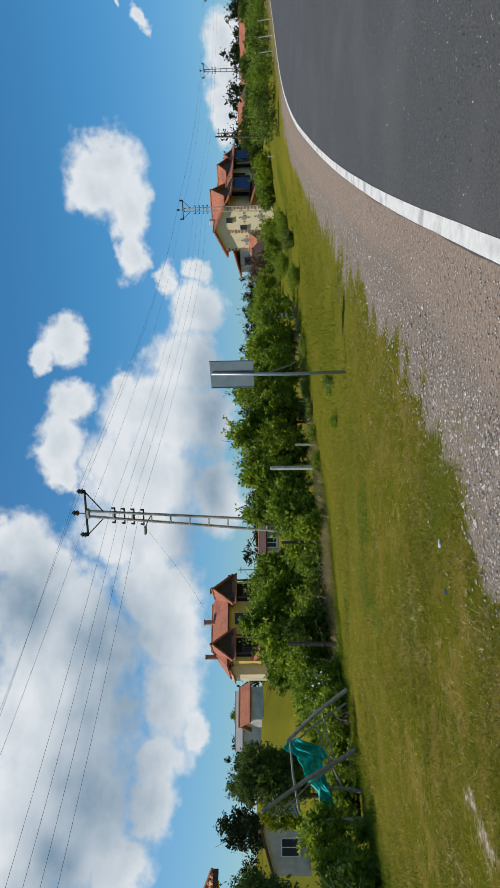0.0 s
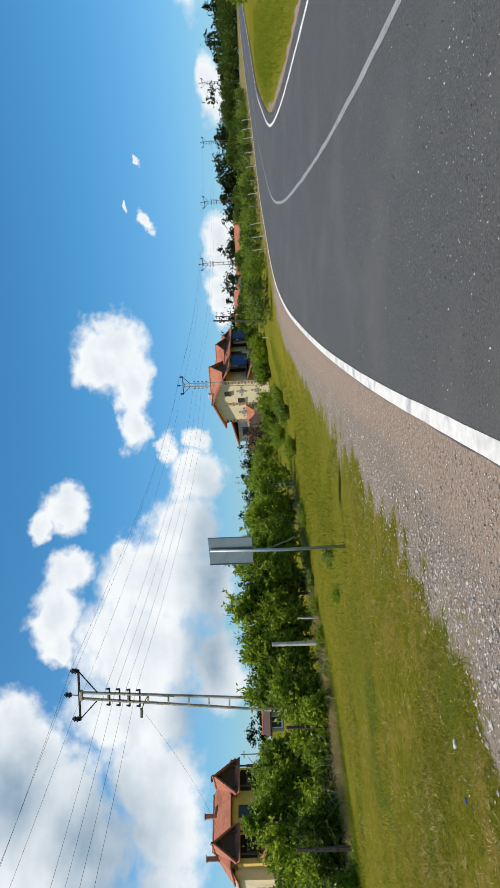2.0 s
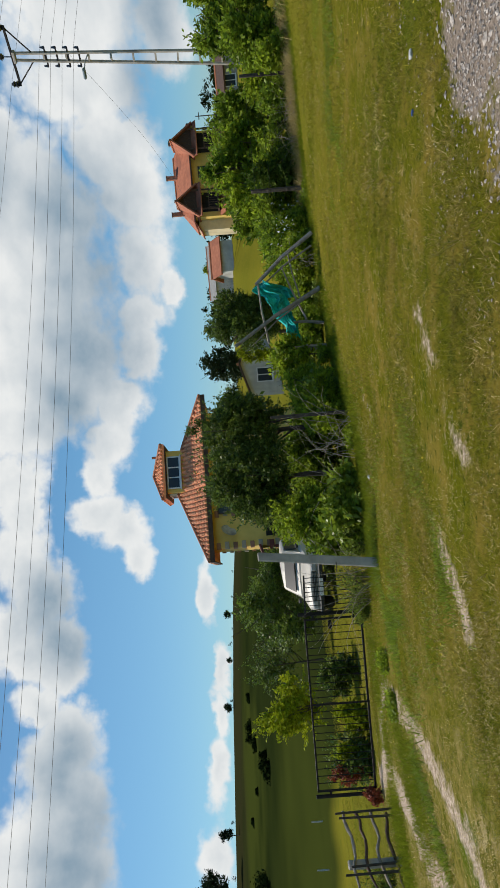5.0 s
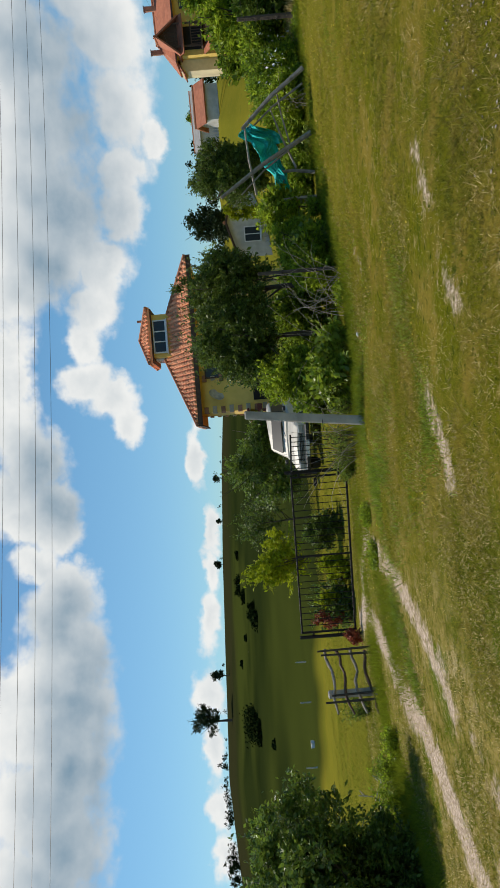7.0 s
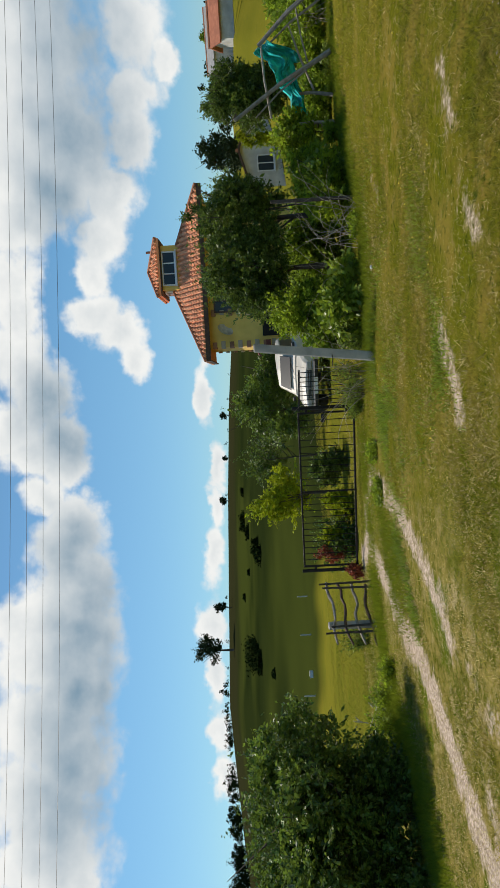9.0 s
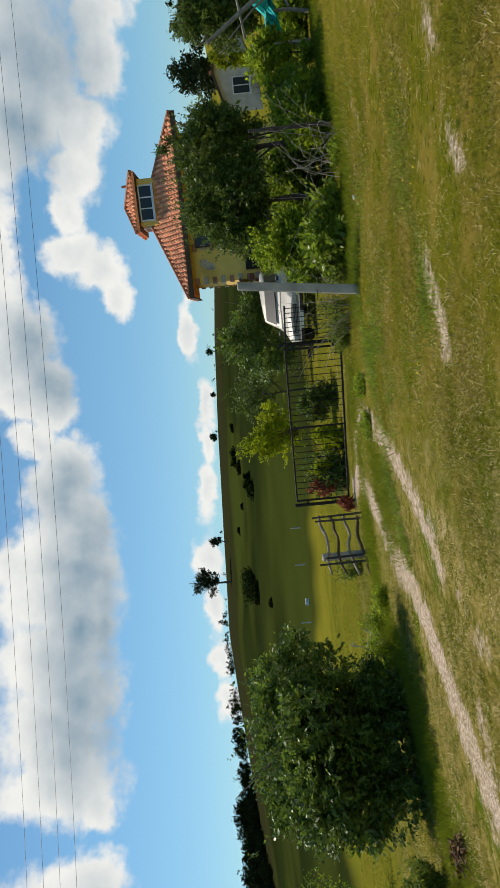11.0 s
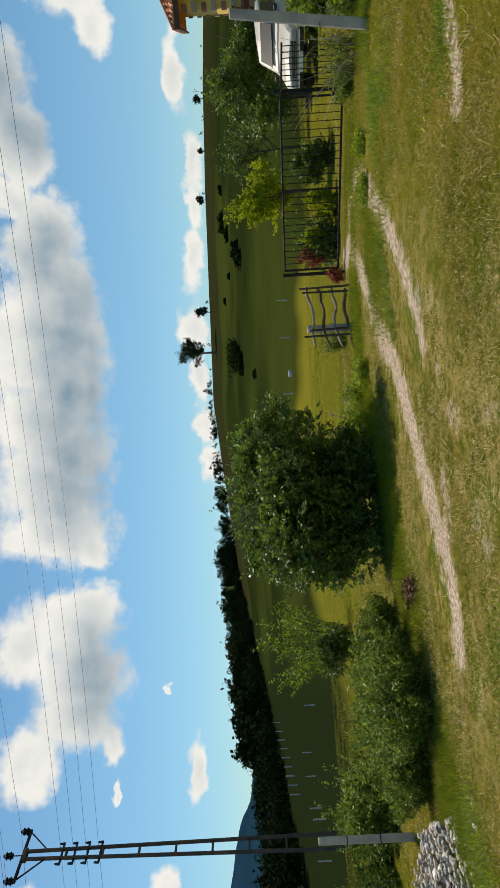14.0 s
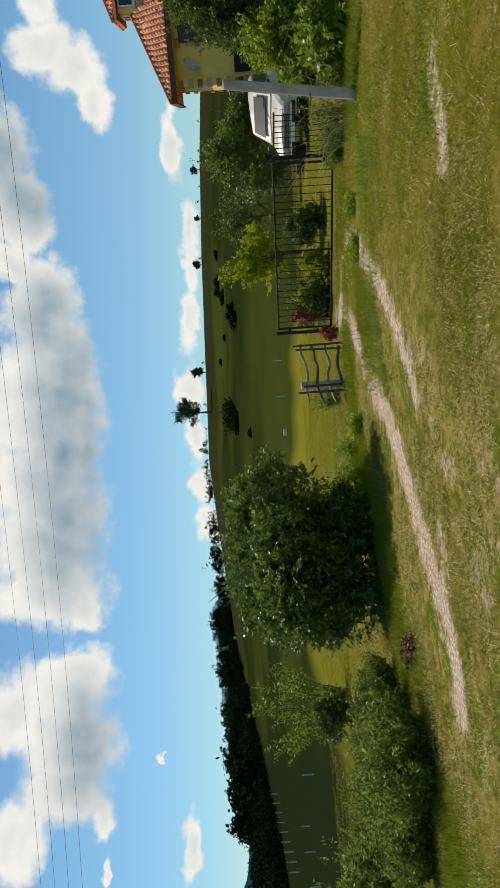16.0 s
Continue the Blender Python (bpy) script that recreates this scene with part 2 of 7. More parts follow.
# ---- materials ----
def material(name, colour, colour2=None, rough=0.8, metal=0.0, scale=4.0, detail=6.0, bump=0.0, bump_scale=None, third=None, third_scale=0.5,
             island=0.0, objrand=0.0, translucent=0.0, spec=0.3):
    """Principled surface with grain at two scales; island / objrand: brightness spread between pieces."""
    m = bpy.data.materials.new(name)
    m.use_nodes = True
    n, l = nodes_of(m.node_tree)
    out = n.new("ShaderNodeOutputMaterial")
    p = n.new("ShaderNodeBsdfPrincipled")
    p.inputs["Roughness"].default_value = rough
    p.inputs["Metallic"].default_value = metal
    p.inputs["Specular IOR Level"].default_value = spec
    co = n.new("ShaderNodeTexCoord")

    def noise_fac(s, d):
        t = n.new("ShaderNodeTexNoise")
        t.inputs["Scale"].default_value = s
        t.inputs["Detail"].default_value = d
        l.new(co.outputs["Object"], t.inputs["Vector"])
        return t.outputs["Fac"]

    def ramp(fac, a, b):
        r = n.new("ShaderNodeMapRange")
        r.inputs[1].default_value, r.inputs[2].default_value = a, b
        l.new(fac, r.inputs[0])
        return r.outputs[0]

    def mixc(fac, a, b):
        x = n.new("ShaderNodeMix")
        x.data_type = "RGBA"
        l.new(fac, x.inputs[0])
        for i, v in ((6, a), (7, b)):
            if isinstance(v, tuple):
                x.inputs[i].default_value = (*v[:3], 1)
            else:
                l.new(v, x.inputs[i])
        return x.outputs[2]

    c = mixc(ramp(noise_fac(scale, detail), 0.3, 0.7), colour, colour2 or tuple(v * 0.72 for v in colour))
    if third:
        c = mixc(ramp(noise_fac(third_scale, 4), 0.48, 0.72), c, third)
    for on, src in ((island, "ShaderNodeNewGeometry"), (objrand, "ShaderNodeObjectInfo")):
        if on:
            g = n.new(src)
            r = n.new("ShaderNodeMapRange")
            r.inputs[3].default_value, r.inputs[4].default_value = 1 - on, 1 + on
            l.new(g.outputs["Random Per Island" if on is island and src == "ShaderNodeNewGeometry" else "Random"], r.inputs[0])
            hsv = n.new("ShaderNodeHueSaturation")
            l.new(r.outputs[0], hsv.inputs["Value"])
            l.new(c, hsv.inputs["Color"])
            c = hsv.outputs[0]
    l.new(c, p.inputs["Base Color"])
    if bump:
        b = n.new("ShaderNodeBump")
        b.inputs["Strength"].default_value = bump
        b.inputs["Distance"].default_value = 0.02
        l.new(noise_fac(bump_scale or scale * 4, 5), b.inputs["Height"])
        l.new(b.outputs[0], p.inputs["Normal"])
    if translucent:
        t = n.new("ShaderNodeBsdfTranslucent")
        l.new(c, t.inputs[0])
        mx = n.new("ShaderNodeMixShader")
        mx.inputs[0].default_value = translucent
        l.new(p.outputs[0], mx.inputs[1])
        l.new(t.outputs[0], mx.inputs[2])
        l.new(mx.outputs[0], out.inputs[0])
    else:
        l.new(p.outputs[0], out.inputs[0])
    return m


def ground_material():
    """Mown grass with straw, bare soil and gravel where the masks of the sheet say so, and dark growth on the far
    slopes with cloud shadow put into its colour.
    """
    m = bpy.data.materials.new("meadow_ground")
    m.use_nodes = True
    n, l = nodes_of(m.node_tree)
    out = n.new("ShaderNodeOutputMaterial")
    p = n.new("ShaderNodeBsdfPrincipled")
    p.inputs["Roughness"].default_value = 0.9
    p.inputs["Specular IOR Level"].default_value = 0.0
    co = n.new("ShaderNodeTexCoord")

    def noise_fac(s, d, rg=0.55):
        t = n.new("ShaderNodeTexNoise")
        t.inputs["Scale"].default_value = s
        t.inputs["Detail"].default_value = d
        t.inputs["Roughness"].default_value = rg
        l.new(co.outputs["Object"], t.inputs["Vector"])
        return t.outputs["Fac"]

    def ramp(fac, a, b):
        r = n.new("ShaderNodeMapRange")
        r.interpolation_type = "SMOOTHSTEP"
        r.inputs[1].default_value, r.inputs[2].default_value = a, b
        l.new(fac, r.inputs[0])
        return r.outputs[0]

    def mixc(fac, a, b):
        x = n.new("ShaderNodeMix")
        x.data_type = "RGBA"
        l.new(fac, x.inputs[0])
        for i, v in ((6, a), (7, b)):
            if isinstance(v, tuple):
                x.inputs[i].default_value = (*v, 1)
            else:
                l.new(v, x.inputs[i])
        return x.outputs[2]

    def attr(name):
        a = n.new("ShaderNodeAttribute")
        a.attribute_name = name
        return a.outputs["Fac"]

    def add(a, b, k):
        x = n.new("ShaderNodeMath")
        x.operation = "MULTIPLY_ADD"
        l.new(b, x.inputs[0])
        x.inputs[1].default_value = k
        l.new(a, x.inputs[2])
        return x.outputs[0]

    fine, mid, wide = noise_fac(14, 6, 0.65), noise_fac(1.6, 6), noise_fac(0.22, 4)
    grass = mixc(ramp(fine, 0.3, 0.7), (0.078, 0.084, 0.006), (0.140, 0.131, 0.0105))
    grass = mixc(ramp(mid, 0.42, 0.68), grass, (0.195, 0.143, 0.026))
    grass = mixc(ramp(noise_fac(5.5, 6, 0.7), 0.54, 0.66), grass, (0.215, 0.165, 0.046))
    grass = mixc(ramp(noise_fac(3.1, 5, 0.7), 0.58, 0.70), grass, (0.05, 0.068, 0.009))
    grass = mixc(ramp(wide, 0.5, 0.7), grass, (0.082, 0.108, 0.011))
    dry = mixc(ramp(noise_fac(7, 7, 0.75), 0.36, 0.60), (0.075, 0.086, 0.008), (0.265, 0.205, 0.058))
    dry = mixc(ramp(noise_fac(1.1, 5, 0.6), 0.52, 0.62), dry, (0.085, 0.115, 0.009))
    specks = noise_fac(46, 3, 0.8)
    dry = mixc(ramp(add(noise_fac(2.3, 6, 0.7), specks, 0.55), 0.82, 0.96), dry, (0.40, 0.31, 0.15))
    grass = mixc(ramp(add(noise_fac(3.7, 6, 0.7), specks, 0.5), 0.86, 0.98), grass, (0.36, 0.28, 0.12))
    grass = mixc(ramp(noise_fac(10, 5, 0.75), 0.56, 0.66), grass, (0.036, 0.052, 0.006))
    grass = mixc(ramp(add(attr("straw"), mid, 0.8), 0.62, 1.05), grass, dry)
    far = mixc(ramp(noise_fac(0.06, 5), 0.35, 0.65), (0.195, 0.168, 0.019), (0.140, 0.138, 0.015))
    far = mixc(ramp(noise_fac(1.3, 6, 0.7), 0.5, 0.7), far, (0.135, 0.138, 0.017))
    far = mixc(ramp(noise_fac(4.5, 5, 0.75), 0.56, 0.7), far, (0.235, 0.19, 0.035))
    c = mixc(attr("far"), grass, far)
    # slope growth, its greens darkened to carry a cloud's shadow
    shaded_scrub = mixc(ramp(noise_fac(0.035, 6), 0.4, 0.62), (0.021, 0.029, 0.007), (0.015, 0.022, 0.0055))
    shaded_scrub = mixc(ramp(noise_fac(0.016, 3), 0.48, 0.66), shaded_scrub, (0.043, 0.053, 0.010))
    shaded_scrub = mixc(ramp(add(attr("heath"), noise_fac(0.05, 5), 0.8), 0.55, 1.25), shaded_scrub, (0.030, 0.030, 0.011))
    # the left valley goes darker still: more cloud shadow in the colour
    shaded_scrub = mixc(attr("cloud_shade"), shaded_scrub, (0.014, 0.021, 0.007))
    c = mixc(attr("shaded_scrub"), c, shaded_scrub)
    soil = mixc(ramp(noise_fac(24, 6, 0.8), 0.36, 0.62), (0.70, 0.555, 0.43), (0.26, 0.19, 0.125))
    dirt = ramp(add(add(attr("dirt"), noise_fac(4.5, 6, 0.65), 1.5), fine, 0.6), 1.55, 1.95)
    c = mixc(dirt, c, soil)
    stone = mixc(ramp(noise_fac(38, 4, 0.7), 0.35, 0.65), (0.36, 0.29, 0.225), (0.17, 0.13, 0.10))
    stone = mixc(ramp(noise_fac(2.2, 4), 0.45, 0.7), stone, (0.25, 0.195, 0.145))
    stone = mixc(ramp(add(attr("compact"), noise_fac(3.0, 5), 0.9), 0.75, 1.25), stone, mixc(ramp(noise_fac(26, 5, 0.7), 0.3, 0.7), (0.40, 0.30, 0.225), (0.21, 0.155, 0.115)))
    gravel = ramp(add(add(attr("gravel"), noise_fac(2.6, 6, 0.65), 1.6), fine, 0.6), 1.42, 1.7)
    c = mixc(gravel, c, stone)
    l.new(c, p.inputs["Base Color"])
    b = n.new("ShaderNodeBump")
    b.inputs["Strength"].default_value = 0.7
    b.inputs["Distance"].default_value = 0.04
    l.new(fine, b.inputs["Height"])
    l.new(b.outputs[0], p.inputs["Normal"])
    l.new(p.outputs[0], out.inputs[0])
    return m


M = dict(
    ground=ground_material(),
    blade=material("grass_blade", (0.165, 0.19, 0.011), (0.37, 0.285, 0.06), 0.85, spec=0.0, scale=4.5, island=0.3, translucent=0.4, third=(0.125, 0.185, 0.014), third_scale=0.7),
    blade_verge=material("verge_grass_blade", (0.14, 0.16, 0.012), (0.32, 0.245, 0.07), 0.85, spec=0.0, scale=3.5, island=0.35, translucent=0.4, third=(0.09, 0.13, 0.007), third_scale=0.5),
    blade_fresh=material("mown_grass_blade", (0.22, 0.225, 0.011), (0.40, 0.31, 0.06), 0.85, spec=0.0, scale=4.5, island=0.3, translucent=0.4, third=(0.14, 0.185, 0.011), third_scale=0.45),
    weed=material("weed_leaf", (0.24, 0.28, 0.022), (0.17, 0.22, 0.016), 0.8, spec=0.05, scale=1, island=0.35, translucent=0.5),
    asphalt=material("asphalt", (0.134, 0.121, 0.101), (0.040, 0.0363, 0.0305), 0.68, scale=48, bump=0.5, bump_scale=220, third=(0.112, 0.101, 0.086), third_scale=0.6, spec=0.45),
    paint=material("road_paint", (0.84, 0.79, 0.70), (0.68, 0.63, 0.55), 0.7, scale=9, bump=0.2, third=(0.42, 0.40, 0.37), third_scale=3),
    worn_paint=material("worn_paint", (0.36, 0.35, 0.33), (0.22, 0.215, 0.20), 0.75, scale=14, bump=0.2),
    chip=material("pale_chips", (0.52, 0.50, 0.45), (0.30, 0.285, 0.26), 0.6, scale=30, island=0.4),
    pebble=material("pebble", (0.47, 0.405, 0.34), (0.20, 0.17, 0.145), 0.85, scale=30, island=0.65),
    concrete=material("concrete", (0.58, 0.505, 0.42), (0.40, 0.35, 0.29), 0.85, scale=6, bump=0.4, third=(0.22, 0.21, 0.19), third_scale=1.6),
    pale_concrete=material("pale_concrete", (0.66, 0.62, 0.56), (0.50, 0.465, 0.42), 0.85, scale=8, bump=0.4, third=(0.34, 0.32, 0.29), third_scale=2.5),
    # weathered rusty concrete; the backlit look of poles is put into its dark tone
    dark_concrete=material("backlit_weathered_concrete", (0.13, 0.095, 0.075), (0.075, 0.055, 0.045), 0.9, scale=5, bump=0.4, third=(0.22, 0.12, 0.07), third_scale=0.8),
    galvanised=material("galvanised_steel", (0.36, 0.39, 0.41), (0.28, 0.31, 0.33), 0.5, metal=0.6, scale=12),
    sign_back=material("grey_sign_back", (0.22, 0.275, 0.295), (0.18, 0.225, 0.245), 0.5, metal=0.1, scale=5),
    iron=material("black_iron", (0.018, 0.016, 0.017), (0.035, 0.025, 0.02), 0.55, metal=0.3, scale=14),
    wire=material("power_wire", (0.16, 0.165, 0.175), None, 0.6, metal=0.5),
    insulator=material("insulator", (0.015, 0.02, 0.03), (0.03, 0.03, 0.035), 0.25, spec=0.6),
    bark=material("bark", (0.13, 0.10, 0.075), (0.06, 0.045, 0.035), 0.9, scale=9, bump=0.8),
    dead_wood=material("weathered_wood", (0.44, 0.37, 0.30), (0.24, 0.195, 0.155), 0.9, scale=11, bump=0.7),
    brown_wood=material("brown_wood", (0.12, 0.07, 0.045), (0.07, 0.04, 0.03), 0.7, scale=8, bump=0.3),
    red_wood=material("red_stained_wood", (0.22, 0.06, 0.045), (0.13, 0.04, 0.03), 0.7, scale=8, bump=0.3),
    leaf=material("fruit_tree_leaf", (0.31, 0.39, 0.03), (0.21, 0.29, 0.022), 0.45, scale=1.2, island=0.5, translucent=0.55, spec=0.3),
    dark_leaf=material("dark_shrub_leaf", (0.25, 0.335, 0.03), (0.165, 0.245, 0.02), 0.45, scale=1.2, island=0.55, translucent=0.5, spec=0.3),
    plum_leaf=material("plum_leaf", (0.15, 0.21, 0.033), (0.085, 0.13, 0.02), 0.45, scale=1.2, island=0.6, translucent=0.42, spec=0.4),
    broad_leaf=material("broad_leaf", (0.30, 0.38, 0.035), (0.19, 0.27, 0.025), 0.4, scale=1.2, island=0.35, translucent=0.4, spec=0.5),
    bright_leaf=material("bright_shrub_leaf", (0.38, 0.42, 0.02), (0.27, 0.32, 0.016), 0.6, scale=1.5, island=0.35, translucent=0.4, spec=0.12),
    grey_leaf=material("greyish_shrub_leaf", (0.235, 0.30, 0.042), (0.13, 0.18, 0.022), 0.5, scale=2, island=0.6, translucent=0.38, spec=0.3),
    pine_leaf=material("pine_needles", (0.04, 0.062, 0.02), (0.026, 0.042, 0.014), 0.7, scale=0.6, island=0.35, spec=0.2),
    # leaf colour lowered to include the cloud shadow lying on the woods
    far_leaf=material("shaded_wood_leaf", (0.024, 0.036, 0.012), (0.014, 0.023, 0.008), 0.8, scale=0.05, island=0.3, spec=0.0),
    red_leaf=material("red_shrub_leaf", (0.42, 0.10, 0.05), (0.26, 0.07, 0.035), 0.6, scale=3, island=0.35, translucent=0.2),
    straw=material("dry_straw", (0.50, 0.395, 0.165), (0.36, 0.28, 0.10), 0.8, scale=3, island=0.35),
    flower=material("yellow_flower", (0.65, 0.50, 0.03), (0.5, 0.40, 0.03), 0.6, island=0.2),
    white_flower=material("white_flower", (0.72, 0.72, 0.66), (0.6, 0.6, 0.5), 0.6, island=0.15),
    tile=material("clay_roof_tile", (0.95, 0.44, 0.24), (0.80, 0.31, 0.15), 0.75, scale=5, objrand=0.3),
    tile_rest=material("clay_roof_tiles", (0.95, 0.44, 0.24), (0.80, 0.31, 0.15), 0.75, scale=5, island=0.3),
    ridge_tile=material("ridge_tile", (0.50, 0.20, 0.10), (0.38, 0.14, 0.07), 0.75, scale=6),
    far_tile=material("far_roof_tile", (0.50, 0.185, 0.10), (0.38, 0.13, 0.07), 0.8, scale=3, third=(0.24, 0.09, 0.055), third_scale=0.6),
    yellow_plaster=material("yellow_plaster", (0.88, 0.61, 0.16), (0.78, 0.53, 0.13), 0.85, scale=3, bump=0.2),
    pale_plaster=material("pale_yellow_plaster", (0.86, 0.72, 0.45), (0.78, 0.64, 0.38), 0.85, scale=3, third=(0.66, 0.54, 0.33), third_scale=0.4),
    white_plaster=material("white_plaster", (0.62, 0.60, 0.55), (0.5, 0.48, 0.44), 0.85, scale=3, third=(0.42, 0.40, 0.36), third_scale=0.7),
    grey_plaster=material("grey_plaster", (0.34, 0.33, 0.31), (0.26, 0.25, 0.235), 0.85, scale=2),
    quoin=material("quoin_stone", (0.42, 0.22, 0.14), (0.32, 0.16, 0.10), 0.85, scale=5, objrand=0.2),
    pale_stone=material("pale_facing_stone", (0.52, 0.44, 0.33), (0.40, 0.33, 0.24), 0.85, scale=6),
    white_frame=material("white_window_frame", (0.78, 0.78, 0.76), (0.7, 0.7, 0.68), 0.4, scale=3),
    glass=material("window_glass", (0.03, 0.04, 0.05), (0.05, 0.06, 0.07), 0.05, scale=0.5, spec=0.2),
    car_glass=material("car_glass", (0.02, 0.022, 0.024), (0.03, 0.032, 0.034), 0.3, scale=0.5, spec=0.15),
    # near-black face for openings; their unlit depth is put into the colour
    dark_opening=material("dark_interior", (0.02, 0.018, 0.016), (0.03, 0.026, 0.022), 0.9),
    blue_cloth=material("blue_cloth", (0.03, 0.09, 0.28), (0.02, 0.06, 0.2), 0.8, scale=3),
    tarp=material("turquoise_tarp", (0.05, 0.80, 0.70), (0.02, 0.55, 0.49), 0.12, scale=5, bump=1.0, bump_scale=14, spec=0.7, translucent=0.25),
    car_paint=material("white_car_paint", (0.62, 0.56, 0.46), (0.50, 0.455, 0.375), 0.45, scale=2, spec=0.5),
    rubber=material("tyre_rubber", (0.02, 0.02, 0.02), (0.03, 0.03, 0.03), 0.8, scale=9),
    dark_plastic=material("dark_plastic", (0.03, 0.03, 0.03), (0.045, 0.045, 0.045), 0.5, scale=6),
    lamp_glass=material("lamp_glass", (0.5, 0.5, 0.48), (0.4, 0.4, 0.4), 0.15, spec=0.7),
    rock=material("white_rubble", (0.90, 0.80, 0.66), (0.54, 0.46, 0.37), 0.88, scale=7, island=0.4, objrand=0.35, bump=0.5),
    # the blue cast in this base colour stands in for distance haze
    mountain=material("hazy_mountain", (0.013, 0.045, 0.072), (0.009, 0.032, 0.054), 0.95, scale=0.006, third=(0.012, 0.042, 0.07), third_scale=0.02, spec=0.0),
    dry_leaf=material("dry_brown_leaf", (0.20, 0.09, 0.03), (0.10, 0.05, 0.02), 0.8, scale=9, island=0.5),
    brown_leaf=material("brown_bush_leaf", (0.17, 0.095, 0.055), (0.10, 0.06, 0.035), 0.7, scale=2, island=0.4),
    hazel_leaf=material("hazel_leaf", (0.175, 0.25, 0.036), (0.095, 0.15, 0.02), 0.42, scale=1.6, island=0.55, translucent=0.4, spec=0.5),
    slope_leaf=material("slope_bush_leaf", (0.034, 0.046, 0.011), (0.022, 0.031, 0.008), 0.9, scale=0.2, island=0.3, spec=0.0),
    mid_leaf=material("roadside_tree_leaf", (0.105, 0.155, 0.02), (0.06, 0.10, 0.014), 0.65, scale=0.5, island=0.5, translucent=0.3, spec=0.12),
    red_soil=material("red_soil", (0.22, 0.09, 0.045), (0.14, 0.06, 0.03), 0.9, scale=10),
)


# ---- helpers ----
def pol(az, r, z=None):
    x, y = r * math.sin(radians(az)), r * math.cos(radians(az))
    return (x, y, H(x, y) if z is None else z)


def rise(az, r, el):
    """Height of a sight line from the eye at that elevation and distance."""
    return 1.48 + r * math.tan(radians(el))


def mesh_object(name, verts, faces, mat, parent=None, label="", smooth=False):
    me = bpy.data.meshes.new(name)
    me.from_pydata([tuple(v) for v in verts], [], [tuple(f) for f in faces])
    me.materials.append(mat)
    if smooth:
        me.polygons.foreach_set("use_smooth", [True] * len(me.polygons))
    me.update()
    ob = new(name, me)
    ob.parent = parent
    if label:
        ob["label"] = label
    return ob


def quads_object(name, co, mat, parent=None, corners=4):
    """Many loose faces at once: co is (n, corners, 3)."""
    nf = len(co)
    me = bpy.data.meshes.new(name)
    me.vertices.add(nf * corners)
    me.vertices.foreach_set("co", np.ascontiguousarray(co, dtype=np.float32).ravel())
    me.loops.add(nf * corners)
    me.loops.foreach_set("vertex_index", np.arange(nf * corners, dtype=np.int32))
    me.polygons.add(nf)
    me.polygons.foreach_set("loop_start", np.arange(0, nf * corners, corners, dtype=np.int32))
    me.polygons.foreach_set("loop_total", np.full(nf, corners, dtype=np.int32))
    me.materials.append(mat)
    me.update(calc_edges=True)
    ob = new(name, me)
    ob.parent = parent
    return ob


def part(name, bm, mat, parent=None, label="", smooth=False):
    me = bpy.data.meshes.new(name)
    bm.normal_update()
    bm.to_mesh(me)
    bm.free()
    me.materials.append(mat)
    if smooth:
        me.polygons.foreach_set("use_smooth", [True] * len(me.polygons))
    ob = new(name, me)
    ob.parent = parent
    if label:
        ob["label"] = label
    return ob


def empty(name, x, y, z, rz=0.0, label="", category="", group="", kind=""):
    ob = new(name)
    ob.empty_display_size = 0.1
    ob.matrix_world = pose(x, y, z, 0, 0, rz)
    return tagged(ob, label, category, group, kind)


def box_bm(cx, cy, cz, sx, sy, sz, bevel=0.0, m=None, bm=None):
    own = bmesh.new()
    bmesh.ops.create_cube(own, size=1.0)
    bmesh.ops.scale(own, vec=(sx, sy, sz), verts=own.verts)
    if bevel:
        bmesh.ops.bevel(own, geom=own.edges[:], offset=bevel, segments=1, affect="EDGES")
    bmesh.ops.translate(own, vec=(cx, cy, cz), verts=own.verts)
    if m is not None:
        bmesh.ops.transform(own, matrix=m, verts=own.verts)
    if bm is None:
        return own
    tmp = bpy.data.meshes.new("tmp")
    own.to_mesh(tmp)
    own.free()
    bm.from_mesh(tmp)
    bpy.data.meshes.remove(tmp)
    return bm


def tube(points, radii, sides=7, bm=None, wobble=0.0, seed=0):
    """A closed tapering tube through the points."""
    bm = bm or bmesh.new()
    rng = random.Random(seed)
    pts = [Vector(p) for p in points]
    rings = []
    for i, p in enumerate(pts):
        d = (pts[min(i + 1, len(pts) - 1)] - pts[max(i - 1, 0)]).normalized()
        a = d.orthogonal().normalized() if abs(d.z) > 0.95 else d.cross(Vector((0, 0, 1))).normalized()
        b = d.cross(a)
        r = radii[i] if isinstance(radii, (list, tuple)) else radii
        ring = []
        for k in range(sides):
            t = 2 * math.pi * k / sides
            rr = r * (1 + wobble * (rng.random() - 0.5))
            ring.append(bm.verts.new(p + (a * math.cos(t) + b * math.sin(t)) * rr))
        rings.append(ring)
    for r0, r1 in zip(rings, rings[1:]):
        for k in range(sides):
            bm.faces.new((r0[k], r0[(k + 1) % sides], r1[(k + 1) % sides], r1[k]))
    bm.faces.new(rings[0][::-1])
    bm.faces.new(rings[-1])
    return bm


# ---- ground ----
EDGE = [(-9, -12.2), (-3, -3.2), (-0.5, 0.5), (1.2, 3.05), (2.15, 4.5), (2.6, 5.2), (3.1, 5.98), (3.79, 7.05), (4.81, 8.57), (6.4, 10.84), (8.5, 13.7), (11.6, 17.7), (15.5, 22.5), (20.2, 27.6), (24.7, 31.6), (31.2, 36.3), (40.5, 42.5), (56.6, 50.6), (84, 64.7), (109, 76), (160, 95), (230, 116)]
